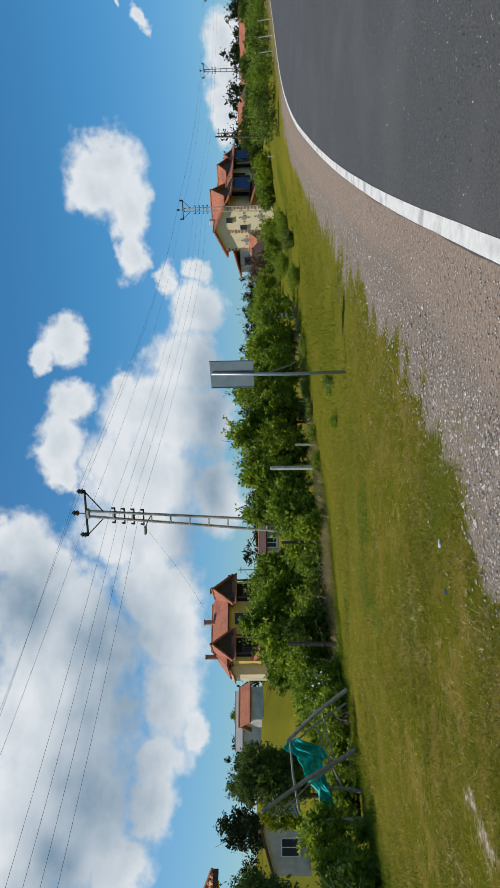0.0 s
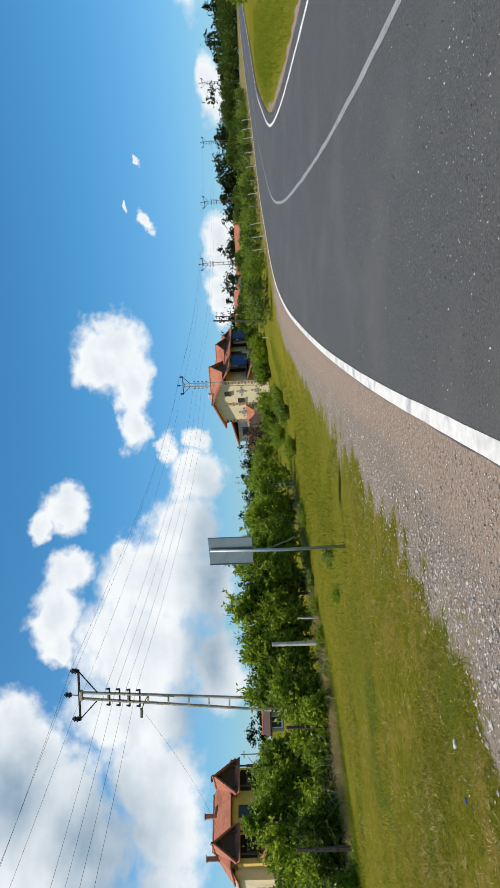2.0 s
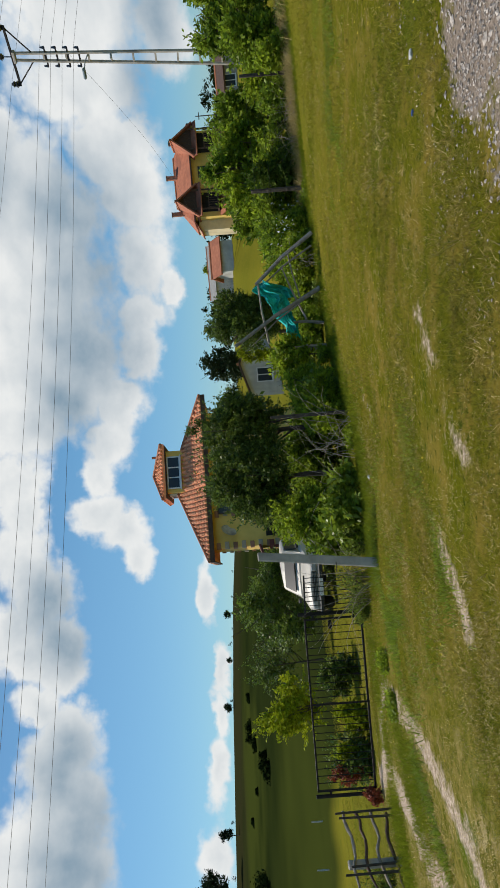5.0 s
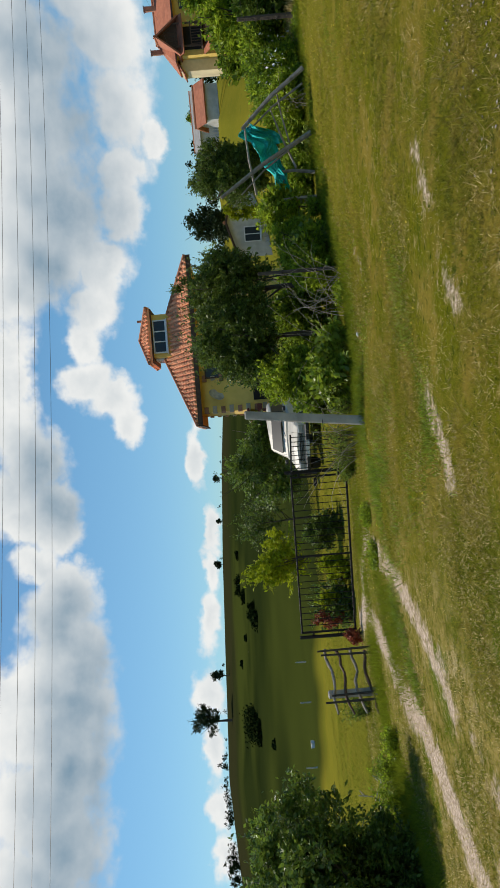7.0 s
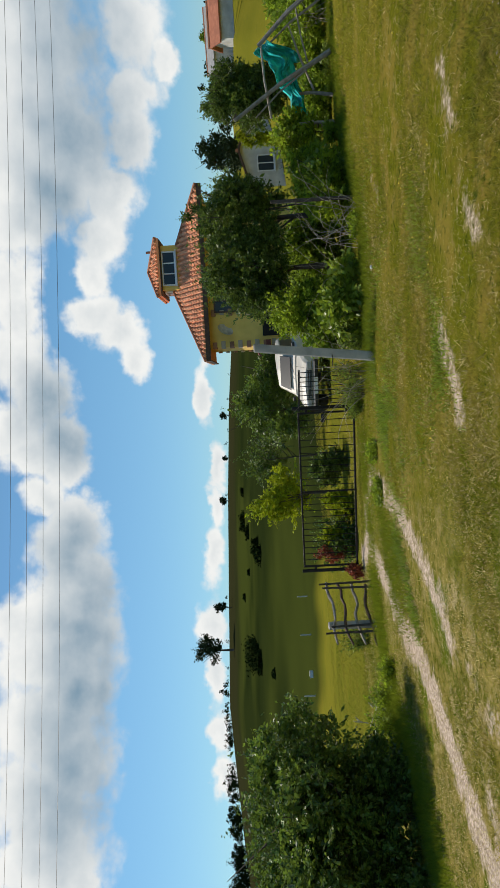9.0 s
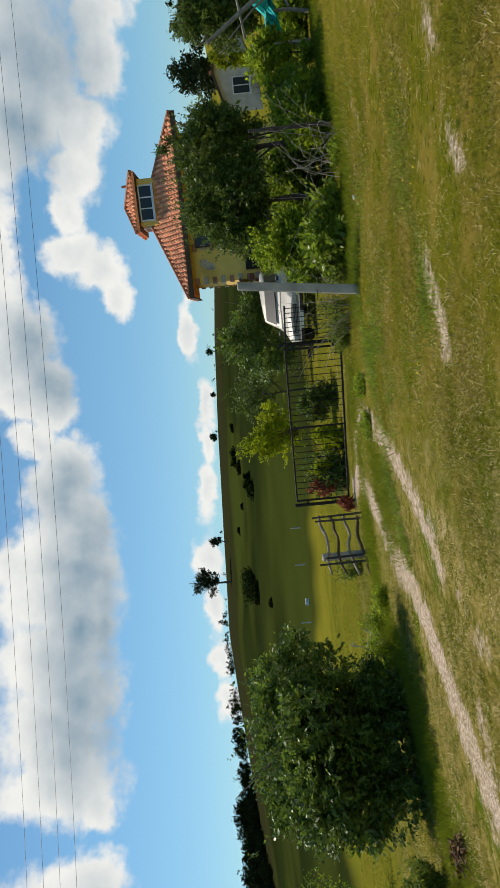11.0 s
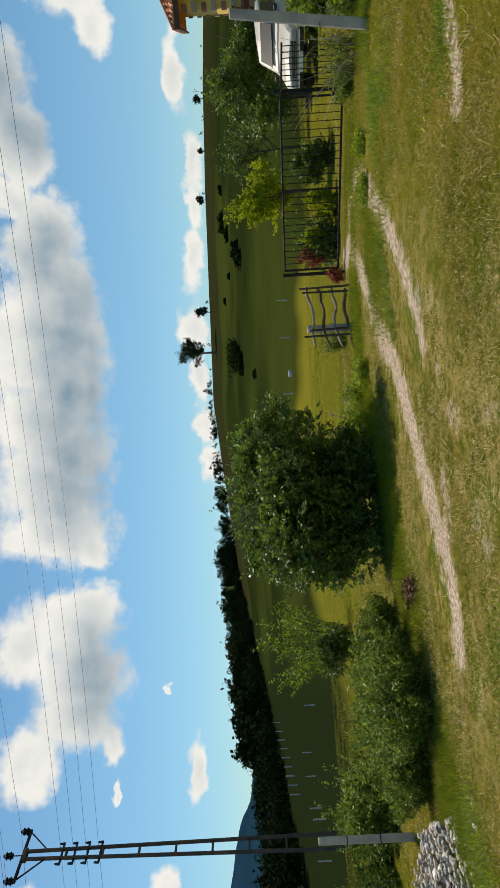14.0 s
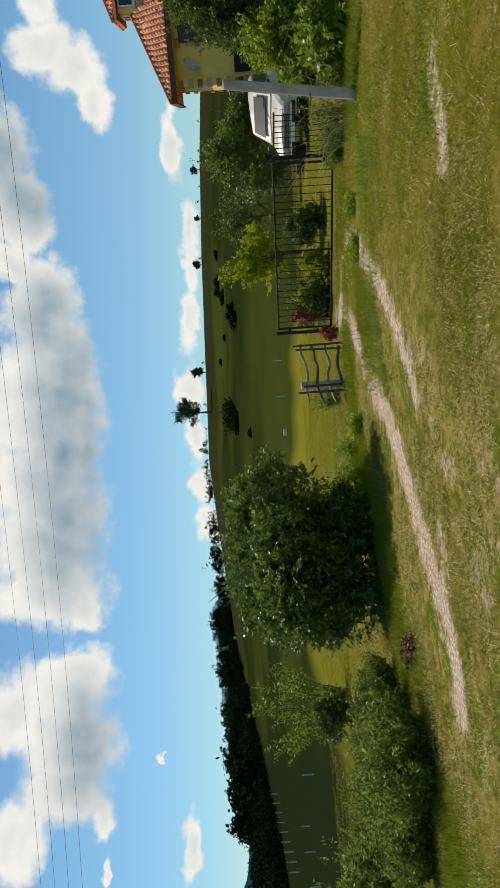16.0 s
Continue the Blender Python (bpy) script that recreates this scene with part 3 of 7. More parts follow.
SHOULDER = [(-6.9, -5.0), (-3.1, 0.4), (0.13, 5.0), (0.5, 5.47), (1.06, 6.2), (1.93, 7.4), (2.78, 8.4), (4.05, 10.5), (6.1, 13.4), (9.4, 18.1), (15.0, 25.2), (20.0, 30.1), (27, 36)]
TRACK_A = [(-9.9, 8.5), (-8.9, 8.35), (-8.3, 8.1), (-7.4, 6.8), (-6.6, 5.55), (-6.05, 4.6), (-5.75, 3.95), (-5.75, 3.5)]
TRACK_B = [(-11.2, 8.6), (-10.2, 8.2), (-9.3, 7.0), (-8.6, 5.95), (-8.1, 5.0), (-7.5, 4.4), (-7.0, 3.6), (-6.75, 2.93), (-6.5, 2.35), (-6.2, 1.8), (-6.05, 1.24), (-6.15, 0.8)]
PATCH = [(-3.5, 5.05), (-3.55, 4.7), (-3.7, 4.3)]
BARE = [[(-4.95, 1.6), (-4.8, 1.3)], [(-4.15, 2.1), (-4.0, 1.7)], [(-5.8, 2.3), (-5.7, 1.7)], [(-1.75, 5.9), (-1.85, 5.5)], [(-2.2, 4.8), (-2.25, 4.5)], [(-4.7, 0.9), (-4.75, 0.5)], [(-4.2, 1.5), (-4.1, 1.2)], [(-5.4, 3.0), (-5.1, 2.4)], [(-3.8, 9.3), (-3.85, 8.8)]]
RIDGE_AZ = [-180, -150, -125, -105, -99, -94, -89, -85, -80, -75.6, -69.4, -63.8, -55, -47, -39.5, -30, -20, -8, 30, 60, 180]
RIDGE_EL = [1.0, 1.0, 1.2, 0.95, 0.9, 1.2, 1.7, 1.97, 2.46, 2.94, 3.57, 4.04, 3.8, 3.49, 3.0, 2.0, 0.9, 0.2, -0.3, -0.3, 1.0]


def heights(x, y):
    x, y = np.asarray(x, float), np.asarray(y, float)
    r = np.hypot(x, y)
    az = np.degrees(np.arctan2(x, y))
    z = -0.035 * np.clip(-0.93 * x + 0.36 * y - 4, 0, 26)
    e = np.interp(az, RIDGE_AZ, RIDGE_EL)
    t = np.clip((r - 60) / 240, 0, 1) ** 1.1
    z = z + t * (300 * np.tan(np.radians(e)) + 2.3)
    # the gardens behind the hedge lie on a gentle rise
    k = np.clip((r - 26) / 36, 0, 1)
    z = z + np.interp(az, [-26, -20, -16.5, -12.5, -10, -8.4, -2, 4], [0, 1.2, 3.2, 3.2, 2.2, 0.6, 0.6, 0]) * k * k * (3 - 2 * k)
    w = np.clip((az - 25) / 9, 0, 1) * np.clip((150 - az) / 40, 0, 1)
    w = w * w * (3 - 2 * w)
    return z + w * 0.02 * np.clip(r - 8, 0, 150)


def H(x, y):
    return float(heights(x, y))


def distance_to(line, x, y):
    best = np.full(np.shape(x), 1e9)
    for (ax, ay), (bx, by) in zip(line, line[1:]):
        dx, dy = bx - ax, by - ay
        t = np.clip(((x - ax) * dx + (y - ay) * dy) / (dx * dx + dy * dy), 0, 1)
        best = np.minimum(best, np.hypot(x - ax - t * dx, y - ay - t * dy))
    return best


def right_of(line, x, y):
    """Signed distance to the right-hand side of a line."""
    best = np.full(np.shape(x), 1e9)
    sign = np.ones(np.shape(x))
    for (ax, ay), (bx, by) in zip(line, line[1:]):
        dx, dy = bx - ax, by - ay
        t = np.clip(((x - ax) * dx + (y - ay) * dy) / (dx * dx + dy * dy), 0, 1)
        d = np.hypot(x - ax - t * dx, y - ay - t * dy)
        s = np.where((x - ax) * dy - (y - ay) * dx > 0, 1.0, -1.0)
        sign = np.where(d < best, s, sign)
        best = np.minimum(best, d)
    return best * sign


def masks(x, y):
    ro = right_of(SHOULDER, x, y)
    uneven = 0.30 * np.sin(1.7 * x + 0.9 * y) * np.sin(0.8 * y - 1.9 * x + 1) + 0.22 * np.sin(3.7 * y - 1.3 * x + 2) * np.sin(3.1 * x + 0.6) + 0.12 * np.sin(7.1 * x + 5.3 * y)
    gravel = np.clip((ro + uneven) / 1.4 + 0.36, 0, 1) * np.clip((right_of(EDGE, x, y) < 8.0).astype(float), 0, 1)
    far_grass = np.clip((np.hypot(x, y) - 30) / 10, 0, 1)
    gravel = gravel * (1 - 0.6 * far_grass)
    dirt = np.clip(1.15 - distance_to(TRACK_A, x, y) / 0.44, 0, 1) * 0.84
    dirt = np.maximum(dirt, np.clip(1.15 - distance_to(TRACK_B, x, y) / 0.48, 0, 1))
    dirt = np.maximum(dirt, np.clip(1.1 - distance_to(PATCH, x, y) / 0.46, 0, 1) * 0.78)
    for line in BARE:
        dirt = np.maximum(dirt, np.clip(1.0 - distance_to(line, x, y) / 0.5, 0, 1) * 0.68)
    worn = np.clip(1 - np.abs(ro + 0.8) / 0.55, 0, 1) * np.clip(0.3 + np.sin(1.1 * x + 0.5 * y + 0.6) * np.sin(0.9 * y - 0.6 * x), 0, 1) * (far_grass < 0.5)
    dirt = np.maximum(dirt, 0.5 * worn)
    return gravel, dirt


def build_ground():
    azs = np.radians(np.concatenate([np.arange(-180, -115, 3), np.arange(-115, 65, 0.5), np.arange(65, 180, 3)]))
    rs = np.concatenate([np.arange(0.6, 16, 0.12), np.geomspace(16, 4600, 110)])
    A, Rr = np.meshgrid(azs, rs)
    X, Y = Rr * np.sin(A), Rr * np.cos(A)
    Z = heights(X, Y)
    bumpy = np.array([noise.noise((a * 0.6, b * 0.6, 0)) for a, b in zip(X[:130].ravel(), Y[:130].ravel())]).reshape(X[:130].shape)
    g, d = masks(X, Y)
    beside = right_of(EDGE, X, Y)
    Z[:130] += bumpy * 0.03 * (1 - g[:130]) * (beside[:130] < -0.6)
    Z -= 0.035 * (beside > 0.0) * (beside < 9.5) * (Rr < 300)
    na, nr = len(azs), len(rs)
    verts = np.stack([X, Y, Z], -1).reshape(-1, 3)
    idx = np.arange(na * nr).reshape(nr, na)
    q = np.stack([idx[:-1, :], np.roll(idx, -1, 1)[:-1, :], np.roll(idx, -1, 1)[1:, :], idx[1:, :]], -1).reshape(-1, 4)[:, ::-1]
    verts = np.vstack([verts, [[0, 0, 0]]])
    faces = [tuple(f) for f in q] + [(na * nr, idx[0, (i + 1) % na], idx[0, i]) for i in range(na)]
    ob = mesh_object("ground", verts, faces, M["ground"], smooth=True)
    me = ob.data
    az = np.degrees(A)
    # masks of the slope and valley colours that hold the cloud shadow
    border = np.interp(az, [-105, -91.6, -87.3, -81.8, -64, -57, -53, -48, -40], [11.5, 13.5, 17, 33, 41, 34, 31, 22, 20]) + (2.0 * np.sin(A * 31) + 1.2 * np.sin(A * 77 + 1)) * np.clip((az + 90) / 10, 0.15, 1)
    shaded_scrub = np.clip((Rr - border) / 9, 0, 1) * np.clip((-20 - az) / 15, 0, 1)
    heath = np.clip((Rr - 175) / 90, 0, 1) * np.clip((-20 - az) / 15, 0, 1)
    far = np.clip((Rr - 8) / 9, 0, 1)
    for key, val in (("gravel", g), ("dirt", d), ("shaded_scrub", shaded_scrub), ("heath", heath), ("cloud_shade", np.clip((-82 - az) / 6, 0, 1) * np.clip((Rr - 16) / 12, 0, 1)), ("far", far), ("straw", 0.8 * np.clip((-28 - az) / 40, 0, 1) * np.clip((az + 96) / 10, 0.1, 1)), ("compact", np.clip((right_of(SHOULDER, X, Y) - 0.75) / 0.5, 0, 1))):
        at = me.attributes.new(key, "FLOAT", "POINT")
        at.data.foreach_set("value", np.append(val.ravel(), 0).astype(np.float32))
    tagged(ob, "dry green meadow with gravel shoulder and worn wheel tracks", "ground", kind="structure")
    return ob


build_ground()


def offset_line(line, d):
    out = []
    for i, (x, y) in enumerate(line):
        ax, ay = line[max(i - 1, 0)]
        bx, by = line[min(i + 1, len(line) - 1)]
        n = math.hypot(bx - ax, by - ay)
        out.append((x + (by - ay) / n * d, y - (bx - ax) / n * d))
    return out


def dense(line, step):
    """Catmull-Rom through the points, about a step apart."""
    out = []
    p = [Vector(a) for a in line]
    for i in range(len(p) - 1):
        p0, p1, p2, p3 = p[max(i - 1, 0)], p[i], p[i + 1], p[min(i + 2, len(p) - 1)]
        k = max(2, int((p2 - p1).length / step))
        for j in range(k):
            t = j / k
            out.append(tuple(0.5 * (2 * p1 + (p2 - p0) * t + (2 * p0 - 5 * p1 + 4 * p2 - p3) * t * t + (3 * p1 - p0 - 3 * p2 + p3) * t ** 3)))
    return out + [tuple(p[-1])]


def strip(name, line, a, b, lift, mat, ragged=0.0, label="", kind="structure", category="", cross=1):
    rng = random.Random(5)
    left, right = offset_line(line, a), offset_line(line, b)
    verts, faces = [], []
    w = cross + 1
    for (lx, ly), (rx, ry) in zip(left, right):
        ja, jb = rng.uniform(-ragged, ragged), rng.uniform(-ragged, ragged)
        n = math.hypot(rx - lx, ry - ly)
        ux, uy = (rx - lx) / n, (ry - ly) / n
        for c in range(w):
            f = c / cross
            x = lx + (rx - lx) * f + ux * (ja * (1 - f) + jb * f)
            y = ly + (ry - ly) * f + uy * (ja * (1 - f) + jb * f)
            verts.append((x, y, H(x, y) + lift))
    for i in range(len(left) - 1):
        for c in range(cross):
            k = i * w + c
            faces.append((k, k + 1, k + w + 1, k + w)[::-1])
    ob = mesh_object(name, verts, faces, mat, smooth=True)
    return tagged(ob, label, category or name, kind=kind)


LINE = dense(EDGE, 0.6)
strip("road", LINE, -0.078, 7.65, 0.004, M["asphalt"], ragged=0.02, label="grey asphalt country road with fine white chips, bending away", category="road", cross=6)
strip("trim_edge_line", LINE, -0.07, 0.08, 0.009, M["paint"], ragged=0.004, label="worn white painted line along the road edge", category="road marking")
strip("trim_edge_line_far", LINE, 7.08, 7.2, 0.009, M["paint"], ragged=0.012, label="white painted line along the inner road edge", category="road marking")
strip("trim_centre_line", LINE, 3.86, 3.96, 0.009, M["worn_paint"], ragged=0.014, label="thin grey-white painted centre line on the asphalt", category="road marking")


# ---- plants ----
def leaf_faces(blobs, n, leaf, rng, clump=0.16, shell=0.55, flat=0.5, gather=110):
    """Leaves gathered in clumps over the outer part of some ellipsoids: an (n, 4, 3) array."""
    vol = np.array([b[3] * b[4] * b[5] for b in blobs]) ** 0.7
    per = rng.choice(len(blobs), size=max(8, n // gather), p=vol / vol.sum())
    B = np.array(blobs)[per]
    d = rng.normal(size=(len(per), 3))
    d /= np.linalg.norm(d, axis=1)[:, None]
    rad = shell + (1.06 - shell) * rng.random(len(per)) ** 0.6
    centres = B[:, :3] + d * B[:, 3:] * rad[:, None]
    size = B[:, 3:].mean(1) * clump * (0.6 + 0.9 * rng.random(len(per)))
    pick = rng.integers(0, len(per), n)
    pos = centres[pick] + rng.normal(size=(n, 3)) * size[pick][:, None]
    normal = rng.normal(size=(n, 3)) + d[pick] * 0.5 + np.array([0, 0, 1.1])
    normal /= np.linalg.norm(normal, axis=1)[:, None]
    a = np.cross(normal, rng.normal(size=(n, 3)))
    a /= np.linalg.norm(a, axis=1)[:, None] + 1e-9
    b = np.cross(normal, a)
    s = leaf * (0.6 + 0.8 * rng.random(n))[:, None]
    a, b = a * s, b * s * flat
    return np.stack([pos - a, pos - b, pos + a, pos + b], 1)


def sprig_faces(blobs, count, length, per, leaf, rng, flat=0.45):
    """Short leafy shoots that stick out of the crown, mostly upwards."""
    B = np.array(blobs)[rng.integers(0, len(blobs), count)]
    d = rng.normal(size=(count, 3)) + np.array([0, 0, 0.7])
    d /= np.linalg.norm(d, axis=1)[:, None]
    base = B[:, :3] + d * B[:, 3:] * 0.85
    go = d * 0.8 + np.array([0, 0, 0.55]) + rng.normal(size=(count, 3)) * 0.2
    ln = length * (0.4 + 0.8 * rng.random(count))
    f = rng.random((count, per))
    pos = (base[:, None] + go[:, None] * (ln[:, None] * f)[..., None]).reshape(-1, 3)
    n = len(pos)
    pos = pos + rng.normal(size=(n, 3)) * leaf * 0.8
    a = rng.normal(size=(n, 3)) + np.repeat(go, per, 0) * 0.8
    a /= np.linalg.norm(a, axis=1)[:, None]
    b = np.cross(a, rng.normal(size=(n, 3)))
    b /= np.linalg.norm(b, axis=1)[:, None] + 1e-9
    s = leaf * (0.6 + 0.7 * rng.random(n))[:, None]
    return np.stack([pos - a * s, pos - b * s * flat, pos + a * s, pos + b * s * flat], 1)


def spray_faces(blobs, count, length, per, leaf, rng, shell=0.55, flat=0.5, lift=0.3):
    """Twigs in the outer part of some ellipsoids, each with two ranks of leaves that lie open to the sky."""
    vol = np.array([b[3] * b[4] * b[5] for b in blobs]) ** 0.7
    B = np.array(blobs)[rng.choice(len(blobs), size=count, p=vol / vol.sum())]
    d = rng.normal(size=(count, 3)) + np.array([0, 0, 0.3])
    d /= np.linalg.norm(d, axis=1)[:, None]
    base = B[:, :3] + d * B[:, 3:] * (shell + (1.05 - shell) * np.sqrt(rng.random(count)))[:, None]
    go = d * 0.9 + np.array([0, 0, lift]) + rng.normal(size=(count, 3)) * 0.35
    go /= np.linalg.norm(go, axis=1)[:, None]
    side = np.cross(go, rng.normal(size=(count, 3)) * 0.4 + np.array([0, 0, 1.0]))
    side /= np.linalg.norm(side, axis=1)[:, None] + 1e-9
    nrm = np.cross(side, go)
    ln = length * (0.6 + 0.7 * rng.random(count))
    f = (np.arange(per) + 0.5) / per
    sgn = np.where(np.arange(per) % 2, 1.0, -1.0)
    p = (base[:, None] + go[:, None] * (ln[:, None] * (f - 0.4))[..., None]).reshape(-1, 3)
    n = len(p)
    a = (go[:, None] * 0.55 + side[:, None] * (0.8 * sgn)[None, :, None]).reshape(-1, 3) + rng.normal(size=(n, 3)) * 0.25 - np.array([0, 0, 0.12])
    a /= np.linalg.norm(a, axis=1)[:, None]
    b = np.cross(np.repeat(nrm, per, 0) + rng.normal(size=(n, 3)) * 0.75, a)
    b /= np.linalg.norm(b, axis=1)[:, None] + 1e-9
    s = leaf * (0.7 + 0.6 * rng.random(n))[:, None]
    return np.stack([p, p + a * s + b * s * flat, p + a * s * 2, p + a * s - b * s * flat], 1)


def crown_faces(blobs, n, leaf, rng, clump, shell, sprigs, reach, gather=110):
    inner = [(b[0], b[1], b[2], b[3] * 0.72, b[4] * 0.72, b[5] * 0.72) for b in blobs]
    sets = [leaf_faces(blobs, n // 5, leaf, rng, clump, shell, gather=gather), spray_faces(blobs, max(8, int(n * 0.7 / 14)), leaf * 6.5, 14, leaf, rng, shell), leaf_faces(inner, max(60, n // 16), leaf * 1.8, rng, 0.3, 0.2)]
    if sprigs:
        sets.append(sprig_faces(blobs, sprigs, reach, 22, leaf, rng))
    return np.concatenate(sets)


def shoot_faces(stems, height, spread, per, leaf, rng, droop=0.0, flat=0.4):
    """Leaves strung along many bending shoots that rise from one foot; also the shoots' own lines."""
    t0 = rng.random(stems) * 6.283
    out_r = spread * np.sqrt(rng.random(stems))
    h = height * (0.55 + 0.45 * rng.random(stems)) * (1 - 0.35 * (out_r / spread) ** 2)
    f = 0.12 + 0.88 * rng.random((stems, per))
    foot = 0.35 * out_r[:, None]
    rr = foot + (out_r[:, None] - foot) * f ** 1.6
    z = h[:, None] * (f - droop * f ** 3)
    pos = np.stack([np.cos(t0)[:, None] * rr, np.sin(t0)[:, None] * rr, z], -1).reshape(-1, 3)
    n = len(pos)
    pos = pos + rng.normal(size=(n, 3)) * leaf * 1.1
    a = rng.normal(size=(n, 3)) + np.array([0, 0, 0.6 - 1.4 * droop])
    a /= np.linalg.norm(a, axis=1)[:, None]
    b = np.cross(a, rng.normal(size=(n, 3)))
    b /= np.linalg.norm(b, axis=1)[:, None] + 1e-9
    s = leaf * (0.6 + 0.8 * rng.random(n))[:, None]
    lines = [[(math.cos(t) * (0.35 * o + (o - 0.35 * o) * g ** 1.6), math.sin(t) * (0.35 * o + (o - 0.35 * o) * g ** 1.6), q * (g - droop * g ** 3)) for g in (0.0, 0.35, 0.7, 0.97)] for t, o, q in zip(t0, out_r, h)]
    return np.stack([pos - a * s, pos - b * s * flat, pos + a * s, pos + b * s * flat], 1), lines


def shoot_bush(name, az, r, top, width, leafmat, stems=60, per=120, leaf=0.025, label="", category="shrub", group="", seed=1, droop=0.0, stemr=0.0035, stem_mat="bark"):
    rng = np.random.default_rng(seed)
    x, y, z0 = pol(az, r)
    ob = empty(name, x, y, z0, 0, label, category, group)
    faces, lines = shoot_faces(stems, top - z0, width / 2, per, leaf, rng, droop)
    bm = bmesh.new()
    for ln in lines:
        tube(ln, [stemr, stemr * 0.8, stemr * 0.6, stemr * 0.3], 4, bm)
    if stemr > 0.01:
        bm.free()
        for ln in lines:
            part("stem", tube(ln, [stemr, stemr * 0.8, stemr * 0.6, stemr * 0.3], 5), M[stem_mat], ob)
    else:
        part("stemwork", bm, M[stem_mat], ob)
    if per > 1:
        quads_object("crown", faces, leafmat, ob)
    return ob


def limbs(height, spread, rng, trunk_r, count, fork=0.3, lean=0.1):
    bm = bmesh.new()
    top = Vector((lean * rng.normal(), lean * rng.normal(), height * 0.75))
    tube([(0, 0, -0.08), (0.03 * rng.normal(), 0.03 * rng.normal(), height * 0.3), top], [trunk_r * 1.15, trunk_r * 0.85, trunk_r * 0.35], 7, bm, 0.25)
    for i in range(count):
        h = height * (fork + 0.45 * rng.random())
        t = rng.random() * 6.283
        r = spread * (0.5 + 0.4 * rng.random())
        s = top * (h / (height * 0.75))
        e = (math.cos(t) * r, math.sin(t) * r, h + height * (0.18 + 0.22 * rng.random()))
        mid = ((s[0] + e[0]) / 2, (s[1] + e[1]) / 2, (h + e[2]) / 2 - 0.04 * height)
        tube([(s[0], s[1], h), mid, e], [trunk_r * 0.45, trunk_r * 0.3, trunk_r * 0.1], 5, bm, 0.2)
    return bm


def plant(name, az, r, top, width, leafmat, n=5000, leaf=0.05, label="", category="tree", group="", trunk=0.06, low=0.25, lumps=7, seed=1, z=None, clump=0.2, shell=0.5, limbcount=7, squash=1.0, lobes=None, sprigs=45, gather=110):
    """A tree or shrub at that azimuth and distance: top is its height in the world, width its spread."""
    rng = np.random.default_rng(seed)
    x, y, z0 = pol(az, r, z)
    h = max(top - z0, 1.3 if r > 40 else 0.3)
    ob = empty(name, x, y, z0, rng.random() * 360, label, category, group)
    rad = width / 2
    part("trunk", limbs(h, rad, rng, trunk, limbcount), M["bark"], ob)
    if lobes:
        ob.matrix_world = pose(x, y, z0, 0, 0, -az)
        quads_object("crown", crown_faces([(u, v, w, q, q, q * 0.85) for u, v, w, q in lobes], n, leaf, rng, clump, shell, sprigs, rad * 0.3, gather), leafmat, ob)
        return ob
    blobs = []
    lo = h * low
    for i in range(lumps):
        t = rng.random() * 6.283
        f = (i + 0.5) / lumps
        zc = lo + (h - lo) * (0.18 + 0.62 * f)
        k = math.sin(math.pi * (0.18 + 0.72 * f)) ** 0.7
        q = rad * 0.66 * k * (0.55 + 0.6 * rng.random())
        s = rad * (0.26 + 0.26 * rng.random()) * (0.65 + 0.35 * k) * (1.25 if lumps < 8 else 1.0)
        blobs.append((math.cos(t) * q, math.sin(t) * q, zc, s, s, min(s * 1.1 * squash, (h - lo) * 0.42)))
    zt = max(b[2] + b[5] for b in blobs)
    blobs = [(b[0], b[1], lo + (b[2] - lo) * (h - lo) / (zt - lo), *b[3:]) for b in blobs]
    quads_object("crown", crown_faces(blobs, n, leaf, rng, clump, shell, sprigs, rad * 0.4, gather), leafmat, ob)
    return ob


LEAF_MIX = {"leaf": ("leaf", "dark_leaf", "leaf", "mid_leaf", "leaf", "dark_leaf"), "dark_leaf": ("dark_leaf", "leaf", "dark_leaf", "leaf")}


def shrub_row(spec, leafkey, label, group, n, leaf, seed, name="shrub", category="shrub", low=0.02, trunk=0.025, clump=0.22, sprigs=45):
    for i, (az, r, el, w) in enumerate(spec):
        plant(name, az, r, rise(az, r, el), w * (0.8 + 0.12 * (i * 7 % 4)), M[LEAF_MIX.get(leafkey, (leafkey,))[(i * 5 + seed) % len(LEAF_MIX.get(leafkey, (leafkey,)))]], n, leaf, label, category, group, trunk, low, 6, seed + i, clump=clump, sprigs=sprigs)


